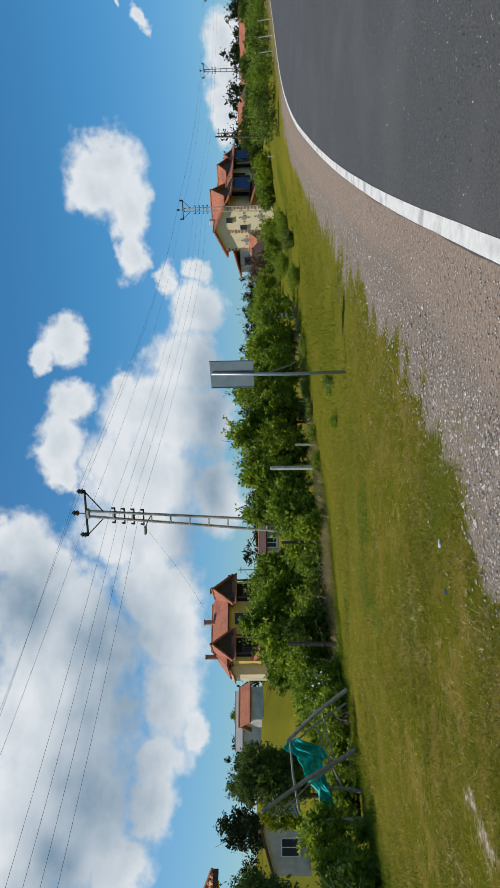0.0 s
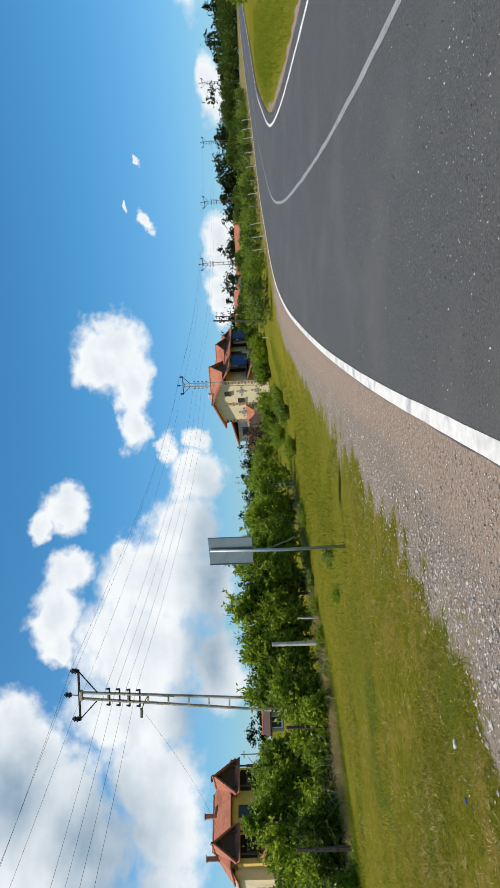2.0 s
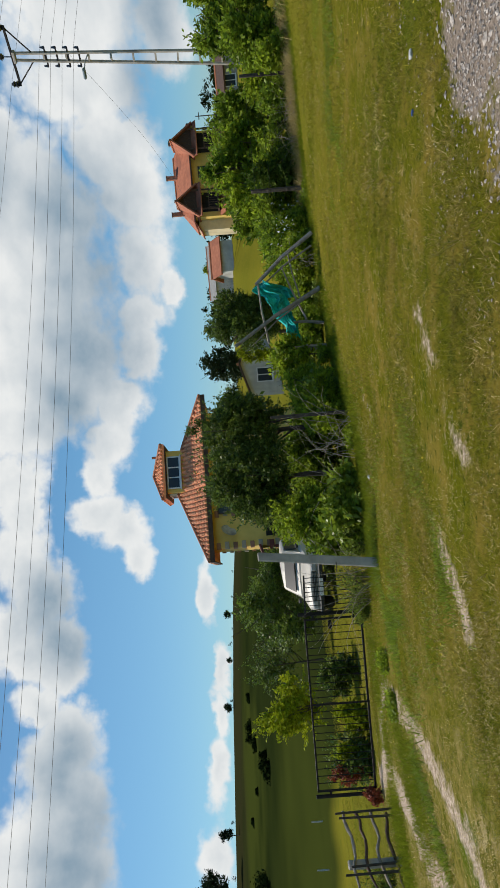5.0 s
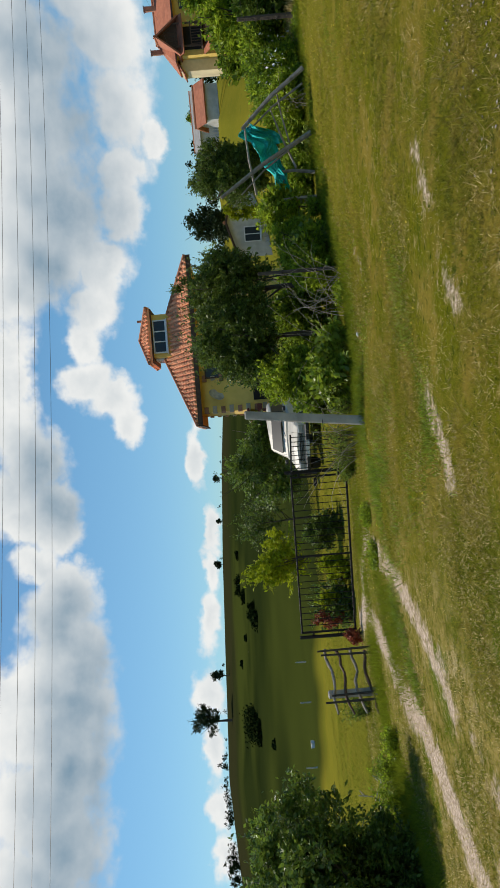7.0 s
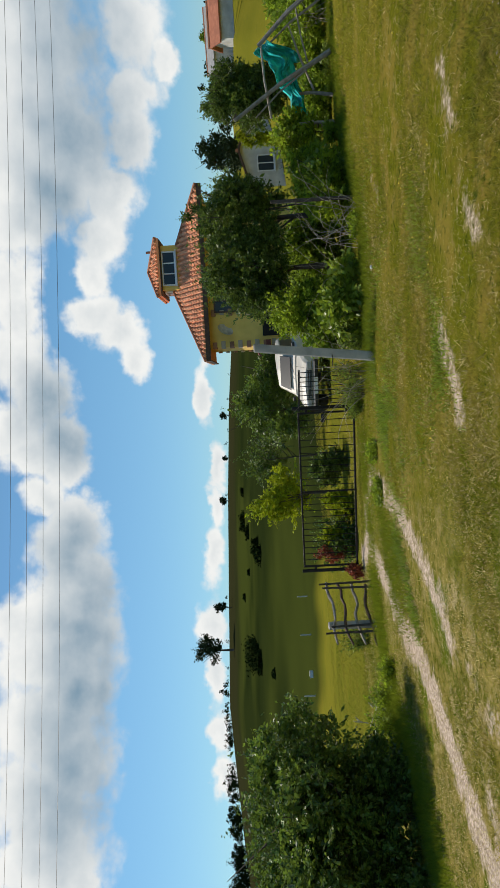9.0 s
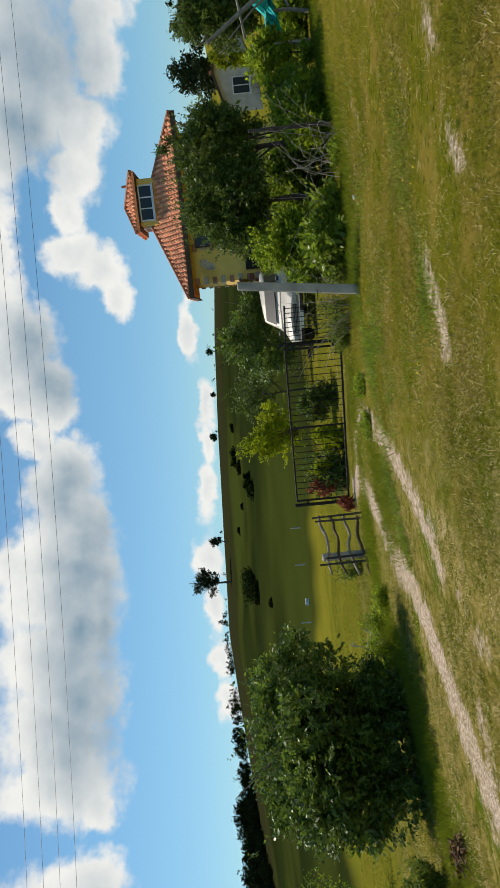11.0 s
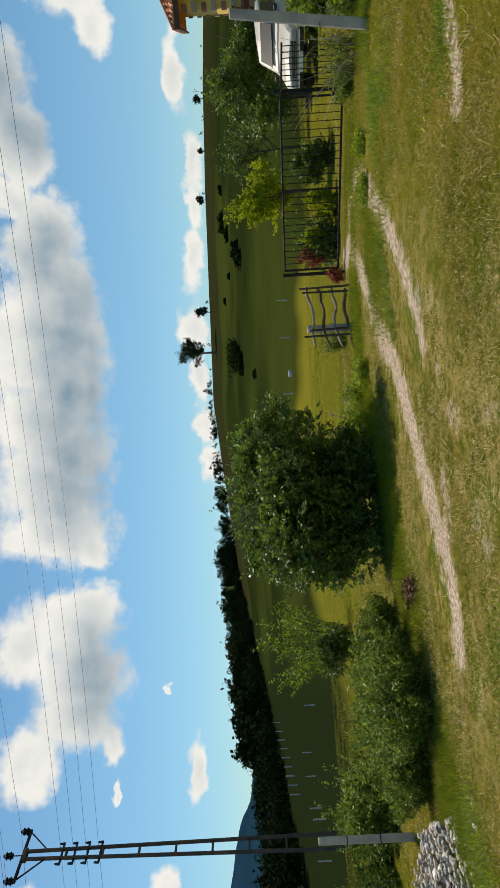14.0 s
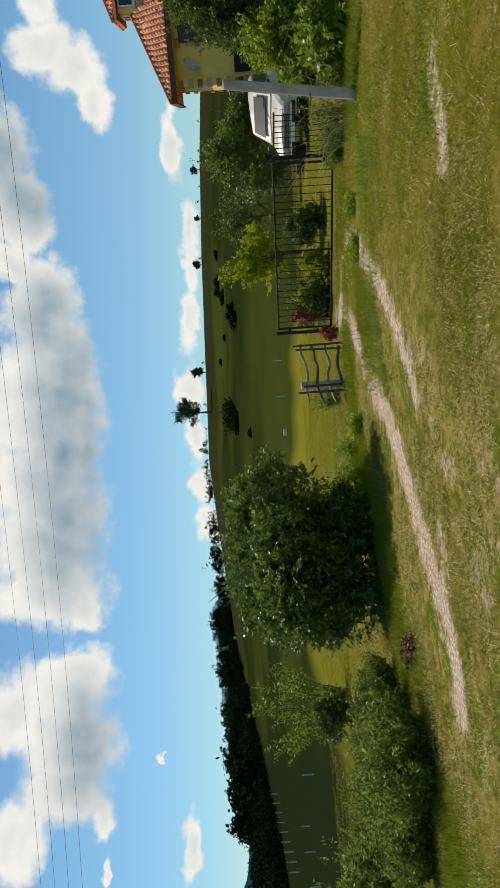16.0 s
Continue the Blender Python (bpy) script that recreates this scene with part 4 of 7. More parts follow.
# big shrub beside the wheel track
plant("hazel_shrub", -71.0, 10.5, 2.0, 2.7, M["hazel_leaf"], 54000, 0.034, "large dense green shrub with many stems beside the worn wheel track", "shrub", trunk=0.05, seed=21, clump=0.16, shell=0.72, limbcount=12, sprigs=130, gather=120,
      lobes=[(0.80, -0.1, 1.74, 0.40), (0.28, 0.0, 1.80, 0.44), (-0.28, 0.0, 1.78, 0.44), (-0.72, 0.0, 1.60, 0.44), (-1.0, 0.0, 1.20, 0.38), (1.08, -0.1, 1.36, 0.32), (0.95, -0.2, 1.0, 0.28), (0.48, -0.35, 1.36, 0.40), (-0.1, -0.4, 1.40, 0.42),
             (-0.6, -0.4, 1.18, 0.40), (-1.0, -0.1, 0.75, 0.38), (-0.9, 0.0, 0.34, 0.36), (0.5, 0.2, 0.8, 0.36), (-0.42, -0.2, 0.62, 0.34), (0.0, 0.6, 1.3, 0.55), (0.6, 0.5, 1.2, 0.5), (-0.6, 0.5, 1.2, 0.5), (0.3, 0.6, 0.5, 0.4), (-0.3, 0.6, 0.45, 0.45), (1.3, -0.05, 1.42, 0.14), (0.35, 0.0, 0.35, 0.42), (0.75, 0.1, 0.3, 0.3), (-0.2, 0.0, 0.25, 0.42), (-0.6, -0.1, 0.15, 0.36), (0.1, 0.0, 0.95, 0.45), (0.5, -0.1, 0.05, 0.25), (0.35, -0.8, 1.46, 0.36), (-0.35, -0.85, 1.4, 0.38), (-0.85, -0.6, 1.3, 0.34), (0.0, -0.75, 1.0, 0.32)])
# inner leaf mass in a darker leaf colour, to deepen the shrub's shade
quads_object("inner_crown", leaf_faces([(0.1, 0.2, 1.05, 0.75, 0.5, 0.6), (-0.5, 0.15, 0.7, 0.5, 0.4, 0.5), (0.25, 0.2, 0.5, 0.5, 0.4, 0.4)], 7000, 0.045, np.random.default_rng(22), 0.3, 0.15), M["plum_leaf"], bpy.data.objects["hazel_shrub"])
# low greyish bushes by the heap of stones
for k, (az, r, el, w) in enumerate(((-83.0, 9.0, -5.4, 1.0), (-85.2, 8.0, -6.0, 1.1), (-87.6, 7.8, -6.2, 1.0), (-90.0, 8.4, -6.2, 1.1), (-92.6, 8.6, -6.8, 0.9), (-86.4, 9.4, -4.8, 1.1), (-89.2, 9.8, -4.6, 1.1), (-81.2, 9.8, -6.4, 0.8))):
    shoot_bush("willow_bush", az, r, rise(az, r, el), w, M["grey_leaf"], 90, 95, 0.024, "low greyish-green bush of upright shoots at the meadow edge", group="low bushes by the rubble", seed=300 + k)
plant("willow_bush", -94.2, 12.5, rise(0, 12.5, -4.4), 1.9, M["grey_leaf"], 8000, 0.036, "low greyish-green bush behind the concrete post", "shrub", "low bushes by the rubble", 0.02, 0.0, 8, 36, clump=0.17)
plant("willow_bush", -101.0, 13.5, rise(0, 13.5, -5.6), 2.0, M["mid_leaf"], 8000, 0.036, "low green bush behind the heap of stones", "shrub", "low bushes by the rubble", 0.02, 0.0, 8, 37, clump=0.17)
plant("willow_bush", -106.0, 12.5, rise(0, 12.5, -5.4), 2.2, M["mid_leaf"], 8000, 0.036, "low dark bush behind the heap of stones", "shrub", "low bushes by the rubble", 0.02, 0.0, 8, 38, clump=0.17)
shoot_bush("young_willow", -83.2, 19.0, rise(0, 19, 4.4), 2.7, M["dark_leaf"], 34, 110, 0.042, "slender young willow with drooping open branches", "tree", "", 41, 0.22, 0.012)
plant("dark_bush", -83.6, 16.5, rise(0, 16.5, -3.4), 1.0, M["plum_leaf"], 4000, 0.04, "small dark bush below the young willow", "shrub", seed=43, low=0.0, trunk=0.02)

# trees in front of the tower house
plant("plum_tree", -28.9, 13.5, rise(0, 13.5, 4.0), 1.75, M["plum_leaf"], 24000, 0.030, "dense dark-green plum tree in front of the tower house", "tree", "garden trees", 0.06, 0.34, 10, 51, clump=0.15, sprigs=170, gather=140)
plant("plum_tree", -25.0, 13.8, rise(0, 13.8, 4.3), 1.5, M["plum_leaf"], 18000, 0.030, "dense dark-green plum tree in front of the tower house", "tree", "garden trees", 0.055, 0.38, 9, 52, clump=0.15, sprigs=170, gather=140)
plant("plum_tree", -24.3, 13.6, rise(0, 13.6, 5.4), 0.35, M["plum_leaf"], 900, 0.030, "slim dark shoot of a plum tree before the tiled roof", "tree", "garden trees", 0.02, 0.5, 6, 54, clump=0.2, sprigs=20)
plant("plum_tree", -31.0, 13.4, rise(0, 13.4, 2.2), 1.1, M["plum_leaf"], 7000, 0.030, "dark-green side shoot of the plum trees", "tree", "garden trees", 0.03, 0.4, 8, 55, clump=0.18, sprigs=80)
plant("plum_tree", -31.8, 12.6, rise(0, 12.6, -1.2), 1.1, M["leaf"], 8000, 0.036, "green young plum tree in front of the tower house", "tree", "garden trees", 0.04, 0.12, 9, 53, clump=0.2)
shrub_row([(-24.2, 12.6, -4.6, 0.9), (-33.2, 12.4, -3.6, 0.9), (-22.2, 13.2, -3.6, 0.8)],
          "leaf", "leafy green shrub under the fruit trees", "shrubs along the fence", 7000, 0.042, 60)
for k, (az, r, el, w, per) in enumerate(((-37.4, 11.6, -4.2, 0.9, 14), (-38.9, 11.9, -5.4, 0.8, 18), (-34.6, 11.4, -5.6, 0.8, 30), (-40.0, 12.3, -6.4, 0.6, 40), (-58.8, 14.6, -4.6, 0.8, 30), (-63.2, 11.6, -6.4, 0.7, 40), (-65.4, 11.2, -6.2, 0.8, 50), (-61.2, 11.0, -7.6, 0.5, 40), (-47.0, 10.4, -8.3, 0.45, 40), (-43.8, 10.6, -8.0, 0.4, 40))):
    shoot_bush("weed_bush", az, r, rise(az, r, el), w, M["grey_leaf" if k < 5 else "leaf"], 34, per, 0.026, "sparse weedy bush of thin shoots near the fence", group="weeds near the fence", seed=330 + k)
def tangle(az, r, top, width, seed):
    rng = random.Random(seed)
    x, y, z = pol(az, r)
    ob = empty("bare_branches", x, y, z, 0, "tangle of thin bare grey branches under the trees", "branches", "bare branches under the trees")
    h = top - z
    for k in range(9):
        p = Vector((rng.uniform(-0.2, 0.2) * width, rng.uniform(-0.2, 0.2), 0))
        d = Vector((rng.uniform(-0.8, 0.8), rng.uniform(-0.4, 0.4), 1.0)).normalized()
        pts = [p.copy()]
        for j in range(7):
            d = (d + Vector((rng.uniform(-0.45, 0.45), rng.uniform(-0.3, 0.3), rng.uniform(-0.45, 0.25)))).normalized()
            p = p + d * h * 0.2
            pts.append(p.copy())
        q = rng.uniform(0.0035, 0.007)
        part("branch", tube(pts, [q * (1 - 0.1 * j) for j in range(8)], 5), M["dead_wood"], ob)
    return ob


for k, (az, r, el, w) in enumerate(((-28.4, 11.5, -3.0, 1.0), (-26.6, 11.7, -3.2, 0.8), (-24.8, 11.8, -3.4, 0.8), (-36.8, 11.2, -4.0, 0.7), (-38.4, 11.8, -3.4, 0.9), (-1.6, 17.9, -3.2, 1.4), (-3.2, 17.7, -3.0, 1.4), (-0.2, 18.1, -3.4, 1.2), (-11.6, 15.8, -3.4, 1.2))):
    tangle(az, r, rise(az, r, el), w, 350 + k)
# behind the gate and the car
plant("walnut_tree", -40.4, 24.0, rise(0, 24, 2.4), 2.5, M["hazel_leaf"], 13000, 0.05, "round green walnut tree behind the parked car", "tree", "garden trees", 0.06, 0.1, 10, 81, clump=0.2)
plant("walnut_tree", -37.4, 25.0, rise(0, 25, 1.1), 1.9, M["hazel_leaf"], 8000, 0.05, "round green walnut tree behind the parked car", "tree", "garden trees", 0.06, 0.1, 9, 82, clump=0.2)
plant("bright_sapling", -47.2, 17.5, rise(0, 17.5, 1.0), 1.5, M["bright_leaf"], 3000, 0.05, "bright yellow-green sapling behind the iron gate", "tree", "garden trees", 0.03, 0.3, 9, 83, clump=0.26, shell=0.3)
plant("pear_sapling", -44.0, 26.0, rise(0, 26, 1.7), 2.0, M["plum_leaf"], 3000, 0.045, "thin dark sapling behind the iron gate", "tree", "garden trees", 0.04, 0.45, 8, 84, clump=0.25, shell=0.3)
shrub_row([(-45.0, 16.0, -3.8, 1.0), (-51.0, 15.6, -4.2, 1.1)], "plum_leaf", "round dark garden bush behind the iron gate", "garden bushes", 3500, 0.04, 90)
shrub_row([(-47.6, 15.6, -4.6, 0.45), (-48.6, 15.4, -5.6, 0.4), (-50.6, 15.2, -4.4, 0.3)], "bright_leaf", "low bright-green garden plant behind the gate", "garden bushes", 500, 0.045, 95)
plant("red_shrub", -52.2, 15.2, rise(0, 15.2, -3.6), 0.4, M["red_leaf"], 130, 0.03, "small red-leaved shrub behind the iron gate", "shrub", "garden bushes", 0.02, 0.1, 6, 98)
plant("red_shrub", -53.6, 14.2, rise(0, 14.2, -6.4), 0.28, M["red_leaf"], 110, 0.028, "small red-leaved shrub beside the gate post", "shrub", "garden bushes", 0.02, 0.1, 5, 99)

# hedge of fruit trees on the far side of the meadow
HEDGE = [(20.8, 37, 0.9, 2.2), (18.8, 33, 1.2, 2.0), (16.9, 30, 1.6, 1.9), (15.1, 28, 1.9, 2.0), (13.2, 26.4, 2.5, 2.1), (11.4, 25.2, 2.1, 1.8), (9.7, 24.4, 3.2, 2.1), (8.0, 24.4, 2.0, 1.9), (6.4, 22.8, 1.8, 1.7), (4.6, 21.8, 1.9, 1.4), (12.3, 25, 0.8, 1.6), (17.8, 31, 0.4, 1.5)]
shrub_row(HEDGE, "leaf", "small dense fruit tree in a hedge across the meadow", "hedge of fruit trees", 7000, 0.068, 110, "fruit_tree", "tree", 0.06, 0.05, 0.2)
HEDGE2 = [(4.6, 20.5, 0.0, 1.5), (0.9, 21, -1.6, 1.3), (-1.2, 23, 1.2, 1.6), (-3.2, 21.5, 0.9, 1.8), (-4.6, 20.8, 2.2, 1.1), (-6.0, 20.5, 0.9, 1.7), (-7.6, 21, 0.4, 1.6), (-10.4, 22, -2.2, 1.3)]
shrub_row(HEDGE2, "dark_leaf", "dark fruit tree behind the old wire fence", "hedge of fruit trees", 6500, 0.062, 130, "fruit_tree", "tree", 0.05, 0.06, 0.2)
LOWROW = [(2.9, 19.0, -2.4, 0.9), (-0.6, 18.8, -2.8, 0.9), (-3.4, 18.5, -2.2, 1.4), (-5.8, 18.1, -1.7, 1.6), (-8.0, 18.0, -1.6, 1.6), (-9.8, 17.4, -2.2, 1.2), (-11.4, 18.2, -2.2, 1.2), (-12.8, 18.2, -3.2, 0.9)]
shrub_row(LOWROW, "leaf", "leafy bush growing through the old fence", "shrubs along the fence", 4200, 0.052, 150)
BACK = [(-12.1, 96, 3.1, 2.6), (-3.0, 40, 1.6, 3.2), (20.8, 60, 1.4, 4.0), (22.5, 68, 0.8, 5.0)]
shrub_row(BACK, "dark_leaf", "dark green tree among the village gardens", "village trees", 7500, 0.07, 170, "garden_tree", "tree", 0.09, 0.08, 0.2)
DARK_TREES = [(-15.3, 31, 2.0, 1.5), (-16.2, 30, 3.4, 2.0), (-17.4, 29, 2.6, 1.8)]
shrub_row(DARK_TREES, "plum_leaf", "dark green tree behind the pole frame", "village trees", 13000, 0.05, 176, "garden_tree", "tree", 0.06, 0.08, 0.2)
plant("cypress", -19.0, 34, rise(0, 34, 0.9), 0.9, M["bright_leaf"], 6000, 0.04, "yellow-green upright conifer beside the low house", "tree", "village trees", 0.05, 0.02, 9, 186, clump=0.2)
plant("brown_bush", 23.6, 70, rise(0, 70, 1.2), 4.2, M["brown_leaf"], 3500, 0.10, "reddish-brown bush beside the large house", "shrub", "village trees", 0.06, 0.02, 7, 181)
FARROW = [(32.6, 84, 0.5, 4), (33.4, 100, 1.7, 4), (34.6, 105, 1.4, 6), (36.2, 110, 0.9, 5), (38.3, 118, 1.5, 5), (40.2, 122, 0.9, 5), (41.4, 128, 1.5, 5),
          (42.8, 135, 1.4, 6), (45.0, 140, 1.1, 6), (46.7, 145, 1.8, 7), (48.7, 150, 2.1, 7), (50.6, 150, 2.0, 8), (52.6, 150, 2.1, 8), (55.0, 150, 2.0, 9), (57.5, 150, 2.2, 9), (60.5, 150, 2.3, 9)]
shrub_row(FARROW, "mid_leaf", "dark tree in the far row along the road", "far roadside trees", 10000, 0.115, 190, "roadside_tree", "tree", 0.2, 0.0, 0.3, 0)
ROADSIDE = [(25.2, 62, -0.3, 3.0), (27.4, 64, -0.1, 3.2), (29.4, 64, -0.3, 2.6), (31.2, 60, -0.3, 2.4), (34.6, 60, 0.3, 3.0), (36.2, 63, 0.3, 2.6), (37.8, 66, 0.4, 3.0), (39.4, 68, 0.4, 2.8), (41.2, 72, 0.5, 2.8), (43.4, 76, 0.5, 3.2)]
shrub_row(ROADSIDE, "dark_leaf", "green roadside bush along the far verge", "far roadside bushes", 3500, 0.09, 230, "shrub", "shrub", 0.02, 0.02, 0.22)
for k, (az, r, el, w) in enumerate(((15.0, 16.0, -4.4, 0.5), (14.2, 16.6, -4.8, 0.4), (11.6, 15.2, -4.9, 0.45), (12.2, 25.5, -2.4, 0.9), (23.2, 31.3, -1.5, 1.2), (27.1, 43.6, -0.5, 2.4), (26.0, 37.0, -1.0, 1.6), (24.0, 45.0, -0.4, 2.2), (8.1, 20.5, -3.6, 0.7), (4.4, 21.6, -2.9, 0.9), (2.2, 20.2, -2.7, 0.8), (0.2, 19.4, -3.0, 0.8), (18.0, 27.0, -2.7, 0.7))):
    shoot_bush("verge_weed", az, r, rise(az, r, el), w, M["leaf" if k % 3 else "grey_leaf"], 12 if r < 17 else 40, 45 if r < 17 else 80, 0.016 + 0.0009 * r, "loose weedy bush growing in the rough verge", group="weeds on the verge", seed=400 + k)
for k, (az, r, el, w) in enumerate(((-31.0, 11.4, -5.6, 0.55), (-32.6, 11.3, -5.4, 0.55), (-29.4, 11.4, -6.0, 0.45), (-33.8, 11.5, -6.2, 0.45), (-21.4, 13.2, -4.2, 0.5))):
    plant("broadleaf_plant", az, r, rise(az, r, el), w, M["broad_leaf"], 420, 0.058, "low plant with large bright-green leaves under the trees", "plant", "large-leaved plants", 0.015, 0.0, 6, 240 + k, clump=0.3, sprigs=6)
plant("bend_bush", 57.4, 60, rise(0, 60, 2.0), 3.4, M["leaf"], 9000, 0.06, "round green bush on the inside of the road bend", "shrub", "far roadside bushes", 0.06, 0.02, 9, 590, clump=0.2)
# rough bushes close to the far bend of the road
_verge = offset_line(dense(EDGE, 3.2), -2.6)
for k, (vx, vy) in enumerate([q for q in _verge if 40 < math.hypot(*q) < 100]):
    rr = math.hypot(vx, vy)
    plant("verge_bush", math.degrees(math.atan2(vx, vy)), rr + 1.5 * math.sin(k * 2.3), H(vx, vy) + 0.75 + 0.35 * math.sin(k * 1.7), 2.3 + 0.7 * math.sin(k * 2.9), M[("grey_leaf", "mid_leaf", "dark_leaf")[k % 3]], 1500, 0.06, "low rough bush beside the bend of the road", "shrub", "far roadside bushes", 0.02, 0.0, 6, 600 + k)

for k, (az, r, el, w) in enumerate(((-19.3, 14.6, -1.9, 0.8), (-20.6, 14.3, -2.2, 0.8), (-21.6, 13.9, -3.2, 0.7))):
    plant("elder_shrub", az, r, rise(az, r, el), w, M["leaf"], 2600, 0.045, "loose yellow-green shrub beside the pole frame", "shrub", "shrubs along the fence", 0.02, 0.05, 9, 260 + k, clump=0.24, sprigs=40)

# pine behind the village and the lone pine on the ridge
for az, r, el, w, s in ((-19.9, 60, 3.7, 2.7, 211), (-59.6, 250, 6.4, 11.0, 212), (-56.3, 262, 4.9, 4.5, 213), (-47.6, 280, 4.1, 3.5, 214), (-40.5, 285, 3.7, 3.0, 215), (-44.0, 285, 3.7, 2.4, 216)):
    plant("pine_tree", az, r, rise(az, r, el), w, M["pine_leaf"], 4200, 0.022 * w + 0.06, "dark pine standing against the sky", "tree", "pines on the skyline", 0.035 * w, 0.2, 10, s, clump=0.2, squash=0.4)


def far_woods():
    """Woods on the slopes and along the skyline, too far off to count."""
    rng = np.random.default_rng(77)
    out = []

    def grove(az0, az1, r0, r1, count, h0, h1, n=240, leaf=0.06):
        for _ in range(count):
            az, r = rng.uniform(az0, az1), rng.uniform(r0, r1)
            x, y, z = pol(az, r)
            h = rng.uniform(h0, h1)
            blobs = [(x + rng.normal() * h * 0.12, y + rng.normal() * h * 0.12, z + h * (0.25 + 0.22 * k), h * (0.34 - 0.06 * k), h * (0.34 - 0.06 * k), h * 0.26) for k in range(3)]
            out.append(leaf_faces(blobs, n, h * leaf, rng, 0.28))
    grove(-77, -69, 290, 302, 52, 4, 7)
    grove(-72, -62, 292, 302, 40, 2, 5)
    for k in range(26):
        a = -128 + k * 2
        near = float(np.interp(a + 1, [-128, -105, -103, -99.7, -97, -94.5, -91.6, -87, -82.7, -78], [55, 60, 62, 80, 100, 115, 125, 170, 217, 288]))
        tall = 1.0 if a > -93 else 0.62
        grove(a, a + 2, near, near + 16, 12 if a < -90 else 16, 3.0, 5.0, 320, 0.05)
        grove(a, a + 2, near + 12, 305, 34, 6.5 * tall, 10.5 * tall, 230, 0.062)
    grove(-62, -36, 294, 300, 14, 0.8, 2.0)
    grove(-24, 26, 190, 260, 160, 5, 9, 300, 0.055)
    grove(26, 60, 200, 260, 120, 6, 10, 380, 0.05)
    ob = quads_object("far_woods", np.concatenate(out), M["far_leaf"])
    tagged(ob, "dark woods along the slopes and the skyline", "woods", kind="stuff")


far_woods()


def slope_bushes():
    rng = np.random.default_rng(5)
    out = []
    for az, r, w in ((-49.3, 168, 3.0), (-50.2, 150, 1.8), (-51.7, 122, 2.6), (-52.1, 116, 2.2), (-59.9, 140, 4.6), (-60.2, 130, 4.0), (-60.6, 122, 2.6), (-55.6, 170, 1.2), (-47.0, 170, 1.4), (-53.4, 150, 0.9), (-61.6, 96, 0.8)):
        x, y, z = pol(az, r)
        blobs = [(x + rng.normal() * w * 0.28, y + rng.normal() * w * 0.28, z + w * 0.08, w * 0.42, w * 0.42, w * 0.22) for _ in range(5)]
        out.append(leaf_faces(blobs, 2600, 0.26, rng, 0.3, 0.2))
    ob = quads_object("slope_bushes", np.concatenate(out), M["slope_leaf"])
    tagged(ob, "dark bushes scattered on the open slope", "bushes", kind="stuff")


slope_bushes()


def mountain():
    azs = np.linspace(-140, -86, 110)
    els = np.interp(azs, [-140, -125, -115, -108, -105, -102, -98, -94.6, -90, -86], [3.0, 4.0, 4.4, 4.9, 4.8, 4.5, 3.7, 2.5, 1.2, 0.3])
    verts, faces = [], []
    for i, (a, e) in enumerate(zip(azs, els)):
        e += 0.10 * noise.noise((a * 0.35, 0, 0)) + 0.03 * noise.noise((a * 2.1, 3, 0))
        for k in range(9):
            f = k / 8
            r = 1500 + 900 * f
            rr = r * (1 + 0.03 * noise.noise((a * 0.25, f * 3, 1)))
            top = 2400 * math.tan(radians(e))
            z = -60 + (top + 60) * (math.sin(f * math.pi / 2) ** 1.1) + 14 * noise.noise((a * 0.5, f * 6, 2)) * (f < 1)
            verts.append((rr * math.sin(radians(a)), rr * math.cos(radians(a)), z))
    for i in range(len(azs) - 1):
        for k in range(8):
            b = i * 9 + k
            faces.append((b, b + 1, b + 10, b + 9))
    ob = mesh_object("backdrop_mountain", verts, faces, M["mountain"], smooth=True)
    tagged(ob, "far wooded mountain with blue-green haze in its colour", "mountain", kind="structure")


mountain()


# ---- power line ----
def pylon(az, r, top, yaw, low_arms=4, lamp=False, mat="concrete", label="", gap=0.92, lean=0.0, arm=0.98):
    x, y, zg = pol(az, r)
    h = top - zg
    mw = Matrix.Translation((x, y, zg)) @ Matrix.Rotation(radians(lean), 4, "Y") @ Matrix.Rotation(radians(yaw), 4, "Z")
    ob = empty("utility_pole", x, y, zg, yaw, label, "utility pole", "utility poles of the power line")
    ob.matrix_world = mw
    wb, wt = 0.32, 0.15
    for s in (-1, 1):
        tube_m = bmesh.new()
        box_bm(0, 0, h / 2, 0.085, 0.13, h, 0.012, None, tube_m)
        for v in tube_m.verts:
            f = (v.co.z) / h
            v.co.x += s * (wb + (wt - wb) * f)
        part("leg", tube_m, M[mat], ob)
    z = 0.9
    while z < h - 0.3:
        f = z / h
        part("rung", box_bm(0, 0, z, 2 * (wb + (wt - wb) * f) - 0.08, 0.09, 0.07), M[mat], ob)
        z += gap
    part("cap", box_bm(0, 0, h + 0.05, 2 * wt + 0.2, 0.2, 0.12, 0.02), M[mat], ob)
    part("crossarm", box_bm(0, 0, h + 0.14, 2 * arm + 0.14, 0.09, 0.09, 0.01), M["iron"], ob, "dark steel crossarm")
    for s in (-1, 1):
        part("strut", tube([(s * (arm - 0.03), 0, h + 0.12), (s * 0.12, 0, h - 0.75)], 0.03, 5), M["iron"], ob)
    ends = []
    for u in (-arm, 0.0, arm):
        ins = bmesh.new()
        zz = h + 0.18 + (0.32 if u == 0 else 0)
        tube([(u, 0, h + 0.15), (u, 0, zz)], 0.025, 5, ins)
        for j, rr in enumerate((0.10, 0.15, 0.11, 0.14, 0.07)):
            tube([(u, 0, zz + j * 0.07), (u, 0, zz + j * 0.07 + 0.05)], [rr, rr * 0.7], 8, ins)
        part("insulator", ins, M["insulator"], ob, "dark ribbed insulator")
        ends.append((u, 0, zz + 0.33))
    low = []
    for i in range(low_arms):
        zz = h - 1.25 - 0.46 * i
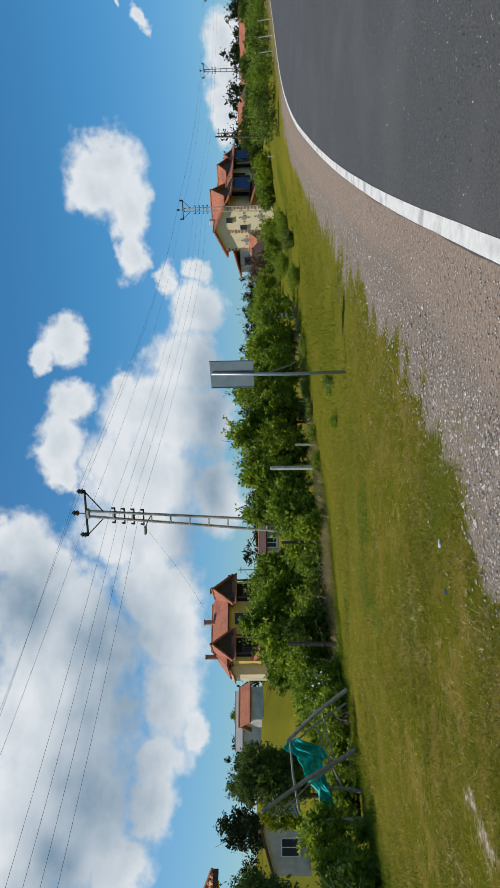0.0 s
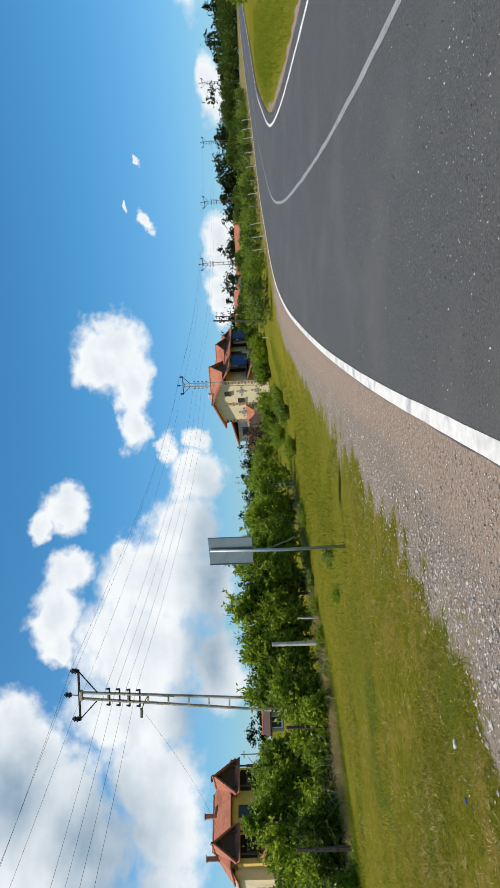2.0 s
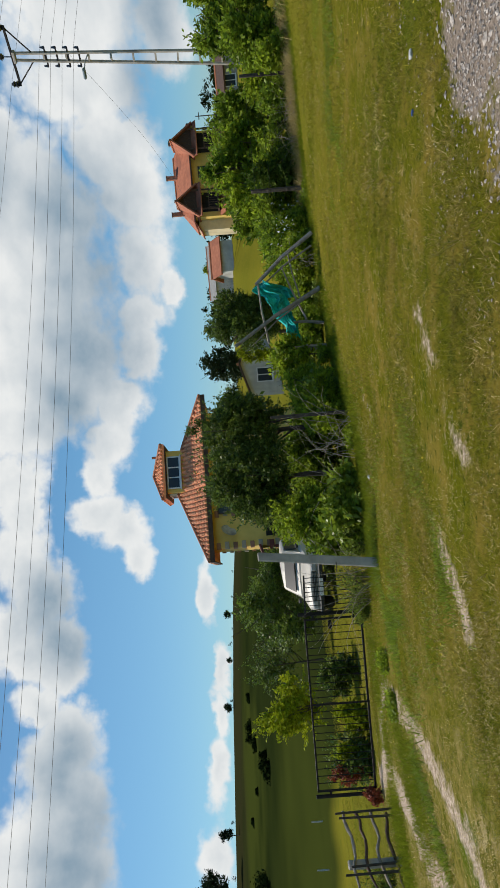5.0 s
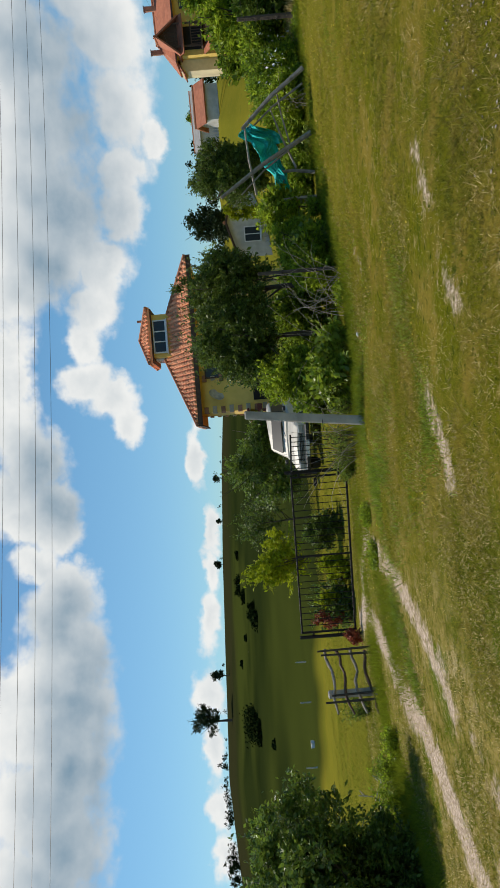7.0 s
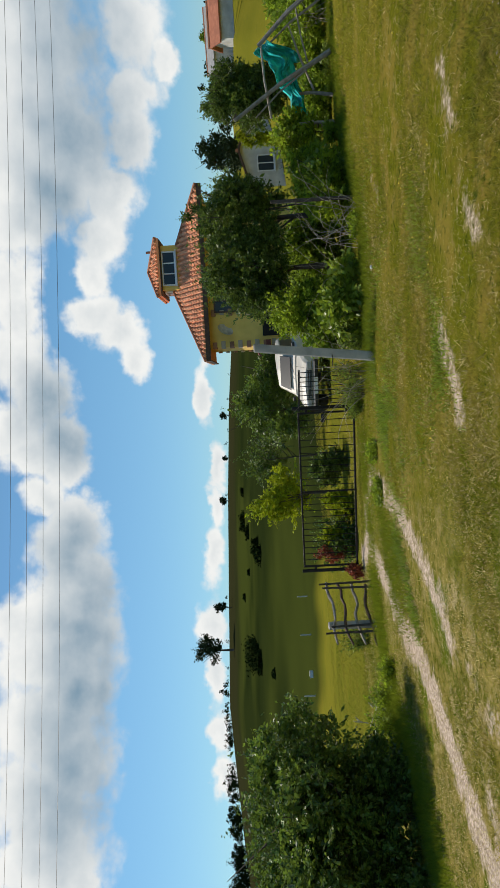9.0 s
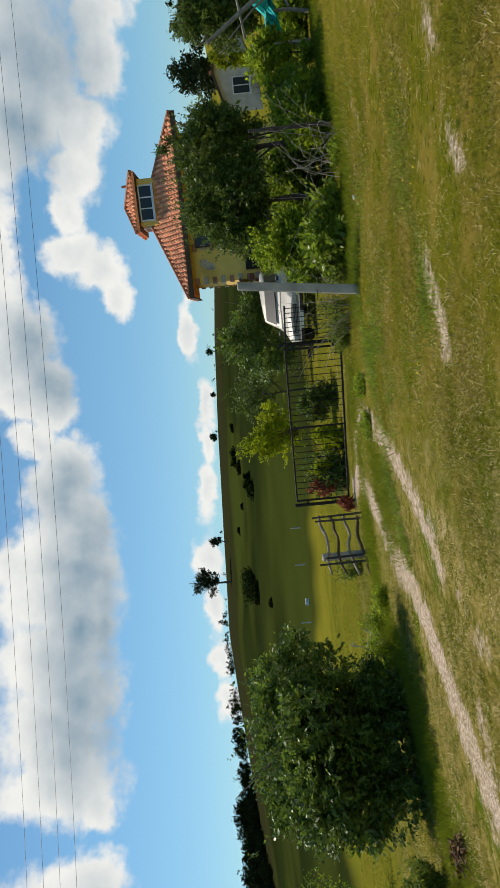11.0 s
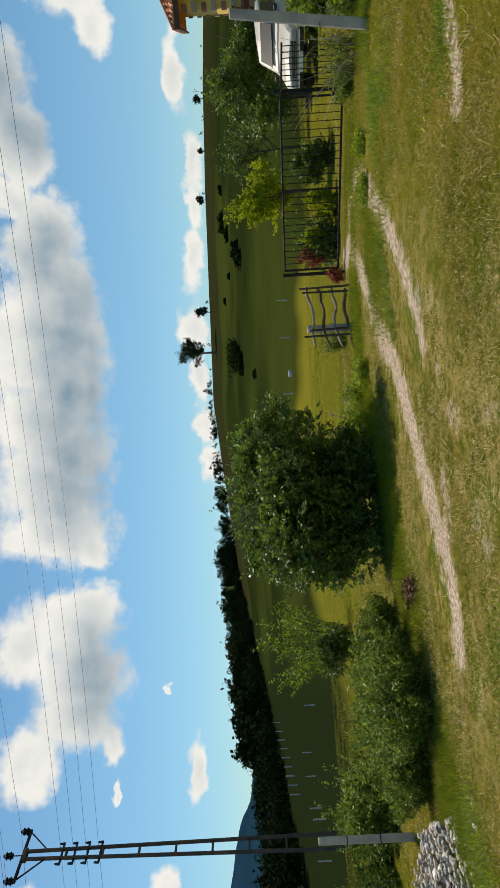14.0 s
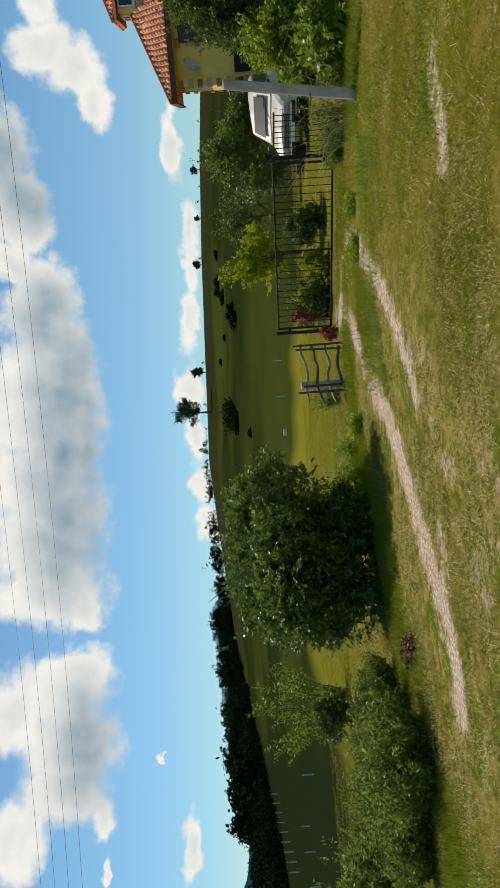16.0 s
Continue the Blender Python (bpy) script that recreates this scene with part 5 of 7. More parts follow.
        part("bracket", box_bm(0, 0, zz, 0.86, 0.06, 0.06), M["iron"], ob, "short steel bracket")
        for u in (-0.4, 0.4):
            b = bmesh.new()
            tube([(u, 0, zz), (u, 0, zz + 0.16)], [0.06, 0.035], 6, b)
            part("small_insulator", b, M["insulator"], ob)
        low.append((0.4, 0, zz + 0.17))
    if lamp:
        part("lamp_arm", tube([(0.15, 0, h - 3.0), (-0.1, -0.2, h - 2.85), (-0.32, -0.42, h - 2.8)], 0.025, 6), M["galvanised"], ob)
        part("lamp_head", box_bm(-0.4, -0.5, h - 2.8, 0.46, 0.2, 0.12, 0.04, None), M["sign_back"], ob, "grey street lamp head")
    return [mw @ Vector(p) for p in ends], [mw @ Vector(p) for p in low]


PALE = "pale concrete ladder-shaped utility pole with steel crossarm"
P1 = pylon(2.65, 33.0, rise(0, 33, 14.7), -36, 4, True, label=PALE, lean=4.2, arm=1.22)
P0 = pylon(-97.2, 28.0, rise(0, 28, 18.2), 138, 4, False, "dark_concrete", "weathered ladder-shaped concrete utility pole with steel crossarm, coloured dark as backlit", 1.3)
P2 = pylon(28.35, 80.0, rise(0, 80, 6.3), -35, 4, label=PALE)
P3 = pylon(38.0, 122.0, rise(0, 122, 4.2), -45, 2, mat="dark_concrete", label="dark ladder-shaped concrete utility pole beside the road")
P4 = pylon(42.7, 136.0, rise(0, 136, 3.8), -45, 3, mat="dark_concrete", label="dark ladder-shaped concrete utility pole beside the road")
P5 = pylon(47.0, 165.0, rise(0, 165, 3.6), -50, 2, mat="dark_concrete", label="dark ladder-shaped concrete utility pole beside the road")
pylon(51.0, 190.0, rise(0, 190, 3.4), -50, 2, mat="dark_concrete", label="dark ladder-shaped concrete utility pole beside the road")


def wire(a, b, sag, r=0.006):
    pts = []
    for i in range(25):
        f = i / 24
        p = a.lerp(b, f)
        p.z -= 4 * sag * f * (1 - f)
        pts.append(p)
    ob = part("power_wire", tube(pts, r, 4), M["wire"])
    tagged(ob, "thin dark overhead wire between the utility poles", "power wire", "overhead wires")


def span(A, B, sag):
    for a, b in zip(A[0], B[0]):
        wire(a, b, sag)
    for a, b in zip(A[1], B[1]):
        wire(a, b, sag * 1.15)


span(P1, P0, 0.55)
span(P2, P1, 0.7)
span(P3, P2, 0.5)
span(P4, P3, 0.2)
span(P5, P4, 0.4)
# the line goes on beyond the weathered pole
FAR_END = ([P0[0][i] + Vector((-16, -44, 0.2)) for i in range(3)], [P0[1][i] + Vector((-16, -44, 0.2)) for i in range(4)])
span(P0, FAR_END, 0.6)
house_wire_end = Vector(pol(-7.5, 74, 6.5))
wire(P1[1][2], house_wire_end, 0.8, 0.007)
for az, r, el, nm in ((33.8, 118, 3.5, 0), (-0.9, 58, 2.6, 1), (11.3, 48, 2.1, 1)):
    x, y, z = pol(az, r)
    ob = empty("wooden_pole", x, y, z, 0, "slim dark wooden pole among the village gardens", "utility pole", "village poles")
    t = rise(az, r, el) - z
    part("shaft", tube([(0, 0, -0.1), (0, 0, t)], [0.11, 0.07] if nm == 0 else [0.05, 0.035], 7), M["bark"], ob)
    part("crosspiece", box_bm(0, 0, t - 0.25, 0.9 if nm == 0 else 0.5, 0.06, 0.06), M["bark"], ob)


# ---- road sign ----
def road_sign():
    x, y = 3.66, 13.0
    z = H(x, y)
    ob = empty("road_sign", x, y, z, 0, "back of a grey rectangular road sign on a steel post", "road sign")
    part("post", tube([(0, 0, -0.2), (-0.03, 0, 1.2), (0.0, 0, 2.58)], 0.032, 10), M["galvanised"], ob, smooth=True)
    m = pose(0, 0.05, 0, 0, 0, -54)
    p = part("panel", box_bm(0, 0, 2.19, 0.66, 0.012, 0.84, 0.004, m), M["sign_back"], ob, "blue-grey metal back of the sign")
    for s in (-1, 1):
        part("rim", box_bm(s * 0.324, -0.012, 2.19, 0.012, 0.028, 0.84, 0.003, m), M["sign_back"], p)
    part("channel", box_bm(0, -0.012, 2.19, 0.05, 0.02, 0.82, 0.003, m), M["galvanised"], p)
    for zz in (1.95, 2.32):
        part("clamp", box_bm(0, -0.03, zz, 0.10, 0.02, 0.025, 0.004, m), M["galvanised"], p)
    part("brace", tube([(0.0, 0, 1.5), (0.22, 0.25, 1.05), (0.3, 0.3, 0.95)], 0.012, 6), M["galvanised"], ob)


road_sign()


# ---- fences and posts ----
def rough_post(name, az, r, el_top, w, mat, label, category="post", group="", lean=(0, 0), z=None, taper=0.8, cap=True, yaw=None, height=None):
    x, y, zg = pol(az, r, z)
    h = height or rise(az, r, el_top) - zg
    ob = empty(name, x, y, zg, random.uniform(-20, 20) if yaw is None else yaw, label, category, group)
    b = box_bm(0, 0, h / 2 - 0.1, w, w, h + 0.2, w * 0.12)
    for v in b.verts:
        f = max(v.co.z, 0) / h
        k = 1 - (1 - taper) * f
        v.co.x = v.co.x * k + lean[0] * f + 0.004 * random.uniform(-1, 1)
        v.co.y = v.co.y * k + lean[1] * f
    part("shaft", b, M[mat], ob)
    if cap:
        for zz in (0.35, 0.7):
            part("wire_tie", tube([(-w * 0.56, -w * 0.56, h * zz), (w * 0.56, -w * 0.56, h * zz), (w * 0.56, w * 0.56, h * zz)], 0.006, 4), M["iron"], ob)
    return ob


CP = "pale concrete fence post with rusty wire ties"
rough_post("fence_post", 7.7, 20.8, -0.1, 0.115, "pale_concrete", CP, group="concrete fence posts", yaw=38)
rough_post("fence_post", 20.1, 34.0, 0.1, 0.14, "pale_concrete", CP, group="concrete fence posts", yaw=38)
rough_post("fence_post", 9.6, 21.8, -2.2, 0.06, "pale_concrete", CP, group="concrete fence posts", yaw=38)
rough_post("fence_post", 1.6, 19.8, -0.9, 0.09, "bark", "dark wooden stake of the old wire fence", group="fence stakes")
rough_post("fence_post", -6.3, 17.0, -1.2, 0.09, "bark", "dark wooden stake of the old wire fence", group="fence stakes")
rough_post("fence_post", -18.6, 15.0, -3.0, 0.12, "dead_wood", "grey wooden stake under the tarp frame", group="fence stakes")
rough_post("fence_post", -23.9, 12.0, -1.4, 0.06, "bark", "dark wooden stake under the plum trees", group="fence stakes")
# tall post that leans beside the gate
rough_post("leaning_post", -36.3, 10.4, 0.55, 0.14, "concrete", "tall grey concrete post leaning beside the gate", lean=(0.24, 0.0), taper=0.9, yaw=36)
rough_post("concrete_post", -96.3, 10.4, -2.37, 0.11, "concrete", "grey square concrete post standing in the heap of stones", taper=0.92)


def wire_fence(points, heights_, label, group, r=0.006):
    for hh in heights_:
        pts = [Vector((x, y, H(x, y) + hh)) for x, y, _ in points]
        ob = part("fence_wire", tube(pts, r, 4), M["iron"])
        tagged(ob, label, "fence wire", group)


wire_fence([pol(20.1, 34), pol(9.6, 22.2), pol(7.7, 21.6), pol(1.6, 19.8), pol(-6.3, 17)], (0.45, 0.8, 1.15), "sagging rusty wire of the old fence", "wires of the old fence", 0.003)


def iron_gate():
    A, B = Vector(pol(-40.3, 13.3)), Vector(pol(-53.1, 14.3))
    d = (B - A)
    L = d.length
    yaw = math.degrees(math.atan2(d.y, d.x))
    z = max(A.z, B.z) + 0.02
    ob = empty("iron_gate", A.x, A.y, z, yaw, "black wrought-iron gate of thin upright bars", "gate")
    h = 1.08
    part("top_rail", box_bm(L / 2, 0, h, L - 0.08, 0.03, 0.035, 0.004), M["iron"], ob)
    part("bottom_rail", box_bm(L / 2, 0, 0.03, L - 0.08, 0.03, 0.04, 0.004), M["iron"], ob)
    nb = 24
    for i in range(1, nb):
        u = 0.06 + (L - 0.12) * i / nb
        if i == 12:
            continue
        part("bar", tube([(u, 0, 0.04), (u, 0, h - 0.01)], 0.008, 5), M["iron"], ob)
    part("middle_stile", box_bm(L / 2, 0, h / 2, 0.03, 0.035, h, 0.004), M["iron"], ob)
    for u in (0.05, L - 0.05):
        part("end_stile", box_bm(u, 0, h / 2 + 0.01, 0.035, 0.035, h + 0.02, 0.004), M["iron"], ob)
    part("lock_plate", box_bm(0.16, 0, 0.62, 0.16, 0.012, 0.07, 0.004), M["iron"], ob)
    for nm, P in (("a", A), ("b", B)):
        p = empty("gate_post", P.x, P.y, P.z, yaw, "black iron gate post", "post", "gate posts")
        s = -1 if nm == "a" else 1
        part("shaft", tube([(s * 0.05, 0, -0.1), (s * 0.05, 0, 1.22)], 0.035, 8), M["iron"], p)
        part("hinge", box_bm(0, 0, 0.95, 0.1, 0.02, 0.04), M["iron"], p)
        part("hinge", box_bm(0, 0, 0.2, 0.1, 0.02, 0.04), M["iron"], p)
    # low fence panel between the gate and the leaning post
    C = Vector(pol(-37.0, 12.6))
    d2 = (A - C)
    f = empty("iron_fence_panel", C.x, C.y, C.z, math.degrees(math.atan2(d2.y, d2.x)), "low black iron fence panel half hidden by bushes", "fence")
    L2 = d2.length
    part("top_rail", box_bm(L2 / 2, 0, 1.05, L2, 0.025, 0.03), M["iron"], f)
    part("bottom_rail", box_bm(L2 / 2, 0, 0.12, L2, 0.025, 0.03), M["iron"], f)
    for i in range(9):
        u = L2 * (i + 0.5) / 9
        part("bar", tube([(u, 0, 0.0), (u, 0, 1.05)], 0.008, 5), M["iron"], f)


iron_gate()


def rail_fence():
    """Four crooked branches tied between stakes and a concrete post."""
    rng = random.Random(8)
    A, B = Vector(pol(-54.3, 13.3)), Vector(pol(-59.0, 12.5))
    d = B - A
    L = d.length
    ob = empty("branch_fence", A.x, A.y, A.z, math.degrees(math.atan2(d.y, d.x)), "short fence of crooked weathered branches tied to stakes", "fence")
    for i, hh in enumerate((0.78, 0.56, 0.34, 0.14)):
        pts = [(L * f / 8 - 0.02 + 0.03 * i, 0.03 * rng.uniform(-1, 1), hh - 0.04 * (f / 8) + 0.03 * math.sin(f * 1.1 + i * 1.3) + 0.03 * rng.uniform(-1, 1)) for f in range(9)]
        part("rail", tube(pts, [0.030, 0.026, 0.030, 0.024, 0.028, 0.023, 0.026, 0.022, 0.016], 7, None, 0.3, i), M["brown_wood"] if i % 2 else M["dead_wood"], ob)
    for u, hh, tilt in ((0.04, 0.95, 0.03), (0.17, 0.9, -0.01), (0.98, 0.82, 0.03), (1.12, 0.93, 0.02)):
        part("stake", tube([(u, 0.05, -0.1), (u + tilt, 0.06, hh)], [0.025, 0.018], 6, None, 0.2), M["bark"], ob)
    u = L * 0.66
    part("post", box_bm(u, -0.09, 0.40, 0.12, 0.11, 0.92, 0.02), M["concrete"], ob, "square concrete post")


rail_fence()


def tarp_frame():
    """Bare poles leaning together with a torn tarp hung between them."""
    x, y, z = pol(-15.0, 15.0)
    ob = empty("pole_tripod", x, y, z, 0, "leaning frame of bare grey poles with crossed branches", "pole frame")

    def at(az, el, r=15.0):
        return (r * math.sin(radians(az)) - x, r * math.cos(radians(az)) - y, rise(az, r, el) - z)
    P = [((-18.0, 1.0, 14.6), (-13.9, -6.1, 14.9), 0.06), ((-13.3, -1.0, 15.1), (-9.6, -5.7, 15.0), 0.062), ((-13.6, -1.3, 15.2), (-10.6, -5.6, 15.3), 0.028), ((-12.2, -3.2, 15.2), (-16.3, -4.9, 14.8), 0.03),
         ((-13.3, -1.2, 15.0), (-18.0, -1.75, 14.7), 0.035), ((-11.0, -3.7, 15.2), (-14.5, -4.5, 15.0), 0.022), ((-16.5, -3.5, 15.0), (-16.7, -6.3, 15.0), 0.045), ((-18.5, -3.8, 14.5), (-18.6, -6.2, 14.5), 0.04), ((-17.9, -0.6, 14.7), (-15.0, -4.4, 14.8), 0.025)]
    for i, (a, b, r) in enumerate(P):
        p, q = Vector(at(a[0], a[1], a[2])), Vector(at(b[0], b[1], b[2]))
        mid = p.lerp(q, 0.5) + Vector((0.03, 0.02, 0.03))
        part("pole", tube([p, mid, q], [r * 0.58, r * 0.7, r * 0.78], 7, None, 0.3, i), M["dead_wood"], ob)
    # the tarp: a creased sheet hung in folds
    verts, faces = [], []
    nu, nv = 56, 44
    for j in range(nv + 1):
        for i in range(nu + 1):
            u, v = i / nu, j / nv
            f = np.interp(u, (0, 0.3, 0.6, 0.8, 1), (-13.2, -14.1, -15.8, -17.0, -18.0))
            c = np.interp(u, (0, 0.3, 0.6, 0.8, 1), (-1.35, -2.6, -3.3, -3.5, -4.0))
            half = np.interp(u, (0, 0.2, 0.45, 0.7, 1), (0.25, 1.15, 0.95, 0.5, 0.55))
            az = float(f) + 0.55 * (v - 0.5) * (1 - u)
            el = float(c) - float(half) * (2 * v - 1) + 0.18 * math.sin(u * 14)
            r = 15.0 + 0.12 * math.sin(u * 11 + v * 4) + 0.09 * math.sin(v * 13 - u * 5) + 0.1 * v + 0.22 * noise.noise((u * 7, v * 6, 1)) + 0.10 * noise.noise((u * 17, v * 13, 2)) + 0.05 * noise.noise((u * 33, v * 29, 5))
            verts.append((r * math.sin(radians(az)), r * math.cos(radians(az)), rise(az, r, el) + 0.03 * math.sin(u * 23 + v * 7) + 0.07 * noise.noise((u * 5, v * 4, 3))))
    for j in range(nv):
        for i in range(nu):
            if (j > 34 and 21 < i < 32) or (i > 46 and j < 7):
                continue
            k = j * (nu + 1) + i
            faces.append((k, k + 1, k + nu + 2, k + nu + 1))
    t = mesh_object("tarp", verts, faces, M["tarp"], smooth=True)
    t.modifiers.new("thickness", "SOLIDIFY").thickness = 0.006
    tagged(t, "crumpled glossy turquoise tarp hung over bare poles", "tarp")


tarp_frame()


def dead_stubs():
    """Pale dead twigs left in the rough grass."""
    for k, (az, r, hh) in enumerate(((-65.4, 12.5, 0.36), (-63.8, 12.0, 0.34), (-65.0, 16.7, 0.3))):
        rng = random.Random(70 + k)
        x, y, z = pol(az, r)
        ob = empty("dead_twigs", x, y, z, rng.uniform(0, 360), "pale forked dead branch in the rough grass", "branch", "dead branches in the grass")
        part("stem", tube([(0, 0, -0.03), (0.03, 0.02, hh * 0.5), (0.10, -0.05, hh)], [0.022, 0.018, 0.010], 6, None, 0.3, k), M["pale_concrete"], ob)
        for j in range(3):
            f = rng.uniform(0.35, 0.8)
            a = (0.06 * f, 0.0, hh * f)
            part("twig", tube([a, (a[0] + rng.uniform(-0.2, 0.2), a[1] + rng.uniform(-0.2, 0.2), a[2] + rng.uniform(0.05, 0.16))], [0.012, 0.006], 5), M["pale_concrete"], ob)


dead_stubs()


def leaf_pile():
    rng = np.random.default_rng(91)
    x, y, z = pol(-78.7, 8.1)
    ob = empty("leaf_pile", x, y, z, 0, "small heap of dry brown leaves beside the big shrub", "leaf pile")
    quads_object("foliage", leaf_faces([(0, 0, 0.02, 0.2, 0.16, 0.03)], 500, 0.026, rng, 0.35, 0.1), M["dry_leaf"], ob)
    bm = bmesh.new()
    for k in range(7):
        t = k * 0.9
        tube([(0.3 * math.cos(t), 0.22 * math.sin(t), 0.02), (0.1 * math.cos(t + 2), 0.1 * math.sin(t + 2), 0.1)], [0.008, 0.005], 4, bm)
    part("twigwork", bm, M["bark"], ob)


leaf_pile()


def feed_box():
    x, y, z = pol(-61.6, 50.8)
    ob = empty("white_box", x, y, z, 25, "small white box standing on the far pasture", "box")
    part("body", box_bm(0, 0, 0.11, 0.42, 0.3, 0.22, 0.02), M["white_frame"], ob)
    part("lid", box_bm(0, 0, 0.23, 0.45, 0.33, 0.03, 0.01), M["white_frame"], ob)


feed_box()
plant("white_bush", -9.0, 17.0, rise(0, 17, -3.6), 0.9, M["leaf"], 2500, 0.04, "small bush with white blossoms before the hedge", "shrub", "shrubs along the fence", 0.02, 0.02, 6, 171)
_wb = bpy.data.objects["white_bush"]
quads_object("blossom", leaf_faces([(0, 0, 0.45, 0.42, 0.42, 0.35)], 160, 0.035, np.random.default_rng(4), 0.3), M["white_flower"], _wb)

shrub_row([(-15.6, 16.6, -4.3, 1.3), (-13.4, 16.8, -4.6, 1.1), (-17.4, 15.8, -4.2, 0.9), (-11.4, 16.2, -3.6, 1.2)], "dark_leaf", "leafy bush behind the pole frame", "shrubs along the fence", 4500, 0.042, 260)
for k, (az, r, el, w) in enumerate(((-16.2, 15.4, -5.4, 0.6), (-14.2, 15.6, -5.6, 0.5), (-19.2, 14.2, -5.2, 0.5), (-21.6, 13.0, -6.2, 0.5), (-26.0, 11.4, -7.2, 0.5), (-10.0, 16.2, -5.2, 0.5), (-6.8, 16.8, -5.0, 0.6), (-3.6, 17.8, -4.6, 0.6), (-0.8, 18.8, -4.2, 0.6), (5.6, 19.6, -3.8, 0.7), (10.4, 21.8, -3.1, 0.8), (14.4, 24.4, -2.6, 0.8), (7.4, 20.6, -3.6, 0.7), (12.4, 23.2, -3.0, 0.8), (17.2, 26.0, -2.6, 0.8))):
    shoot_bush("fence_weed", az, r, rise(az, r, el), w, M["grey_leaf" if k % 2 else "leaf"], 36, 40, 0.018 + 0.0006 * r, "loose weeds growing at the foot of the hedge", group="weeds at the hedge foot", seed=450 + k)

shrub_row([(-27.6, 14.6, -2.4, 1.5), (-30.2, 14.8, -2.6, 1.5), (-25.4, 14.4, -3.0, 1.2)], "dark_leaf", "dark bush in the shade under the plum trees", "shrubs along the fence", 5000, 0.042, 270)


# ---- houses ----
def window(parent, x, y, z, w, h, yaw=0.0, bars=1, frame="white_frame", sill=True, name="window"):
    """A framed window whose outside looks along local -y."""
    m = pose(x, y, z, 0, 0, yaw)
    win = part(name, box_bm(0, -0.01, 0, w, 0.05, h, 0, m), M["glass"], parent, "dark window pane in a frame")
    fr = 0.06
    for s in (-1, 1):
        part("frame", box_bm(s * (w / 2 + fr / 2), -0.03, 0, fr, 0.09, h + 2 * fr, 0.006, m), M[frame], win)
        part("frame", box_bm(0, -0.03, s * (h / 2 + fr / 2), w, 0.09, fr, 0.006, m), M[frame], win)
    for i in range(bars):
        part("glazing_bar", box_bm(-w / 2 + w * (i + 1) / (bars + 1), -0.03, 0, 0.05, 0.07, h, 0, m), M[frame], win)
    if sill:
        part("sill", box_bm(0, -0.08, -h / 2 - 0.09, w + 0.2, 0.2, 0.05, 0.008, m), M[frame], win)
    return win


def slab(name, pts, thick, mat, parent, label=""):
    """A thick plane through three or four corners, thickness downwards along its normal."""
    p = [Vector(a) for a in pts]
    nrm = (p[1] - p[0]).cross(p[-1] - p[0]).normalized()
    if nrm.z < 0:
        nrm = -nrm
    low = [a - nrm * thick for a in p]
    k = len(p)
    faces = [tuple(range(k)), tuple(range(2 * k - 1, k - 1, -1))] + [(i, k + i, k + (i + 1) % k, (i + 1) % k) for i in range(k)]
    bm = bmesh.new()
    vs = [bm.verts.new(a) for a in p + low]
    for f in faces:
        bm.faces.new([vs[i] for i in f])
    bmesh.ops.recalc_face_normals(bm, faces=bm.faces)
    return part(name, bm, M[mat], parent, label)


def prism_wall(name, w, d, h, apex, mat, parent, ridge_along="y", x0=0.0, y0=0.0, z0=0.0, label=""):
    """Walls of a block with two gables; the ridge runs along x or y."""
    bm = bmesh.new()
    if ridge_along == "y":
        prof = [(0, 0), (w, 0), (w, h), (w / 2, apex), (0, h)]
        ring = [[bm.verts.new((x0 + u, y0 + v, z0 + z)) for u, z in prof] for v in (0, d)]
    else:
        prof = [(0, 0), (d, 0), (d, h), (d / 2, apex), (0, h)]
        ring = [[bm.verts.new((x0 + v, y0 + u, z0 + z)) for u, z in prof] for v in (0, w)]
    bm.faces.new(ring[0])
    bm.faces.new(ring[1][::-1])
    for i in range(5):
        j = (i + 1) % 5
        bm.faces.new((ring[0][i], ring[1][i], ring[1][j], ring[0][j]))
    bmesh.ops.recalc_face_normals(bm, faces=bm.faces)
    return part(name, bm, M[mat], parent, label)


def gable_roof(w, d, h, apex, over, parent, ridge_along="y", x0=0.0, y0=0.0, z0=0.0, mat="far_tile", thick=0.14):
    half = (w if ridge_along == "y" else d) / 2
    k = (apex - h) / half
    e = h - k * over + 0.06
    a = apex + 0.06
    if ridge_along == "y":
        for s in (0, 1):
            xe, xm = (x0 - over, x0 + w / 2) if s == 0 else (x0 + w + over, x0 + w / 2)
            slab("roof", [(xe, y0 - over, z0 + e), (xm, y0 - over, z0 + a), (xm, y0 + d + over, z0 + a), (xe, y0 + d + over, z0 + e)], thick, mat, parent, "orange clay tile roof slope")
        part("ridge", tube([(x0 + w / 2, y0 - over, z0 + a), (x0 + w / 2, y0 + d + over, z0 + a)], 0.11, 6), M["ridge_tile"], parent)
    else:
        for s in (0, 1):
            ye, ym = (y0 - over, y0 + d / 2) if s == 0 else (y0 + d + over, y0 + d / 2)
            slab("roof", [(x0 - over, ye, z0 + e), (x0 - over, ym, z0 + a), (x0 + w + over, ym, z0 + a), (x0 + w + over, ye, z0 + e)], thick, mat, parent, "orange clay tile roof slope")
        part("ridge", tube([(x0 - over, y0 + d / 2, z0 + a), (x0 + w + over, y0 + d / 2, z0 + a)], 0.11, 6), M["ridge_tile"], parent)


def balcony(parent, x0, x1, y, z, depth=1.1, rail=0.95, mat="brown_wood"):
    b = part("balcony", box_bm((x0 + x1) / 2, y - depth / 2, z, x1 - x0, depth, 0.16, 0.01), M[mat], parent, "balcony with a dark wooden rail")
    part("rail", box_bm((x0 + x1) / 2, y - depth, z + rail, x1 - x0, 0.08, 0.09), M["brown_wood"], b)
    n = int((x1 - x0) / 0.22)
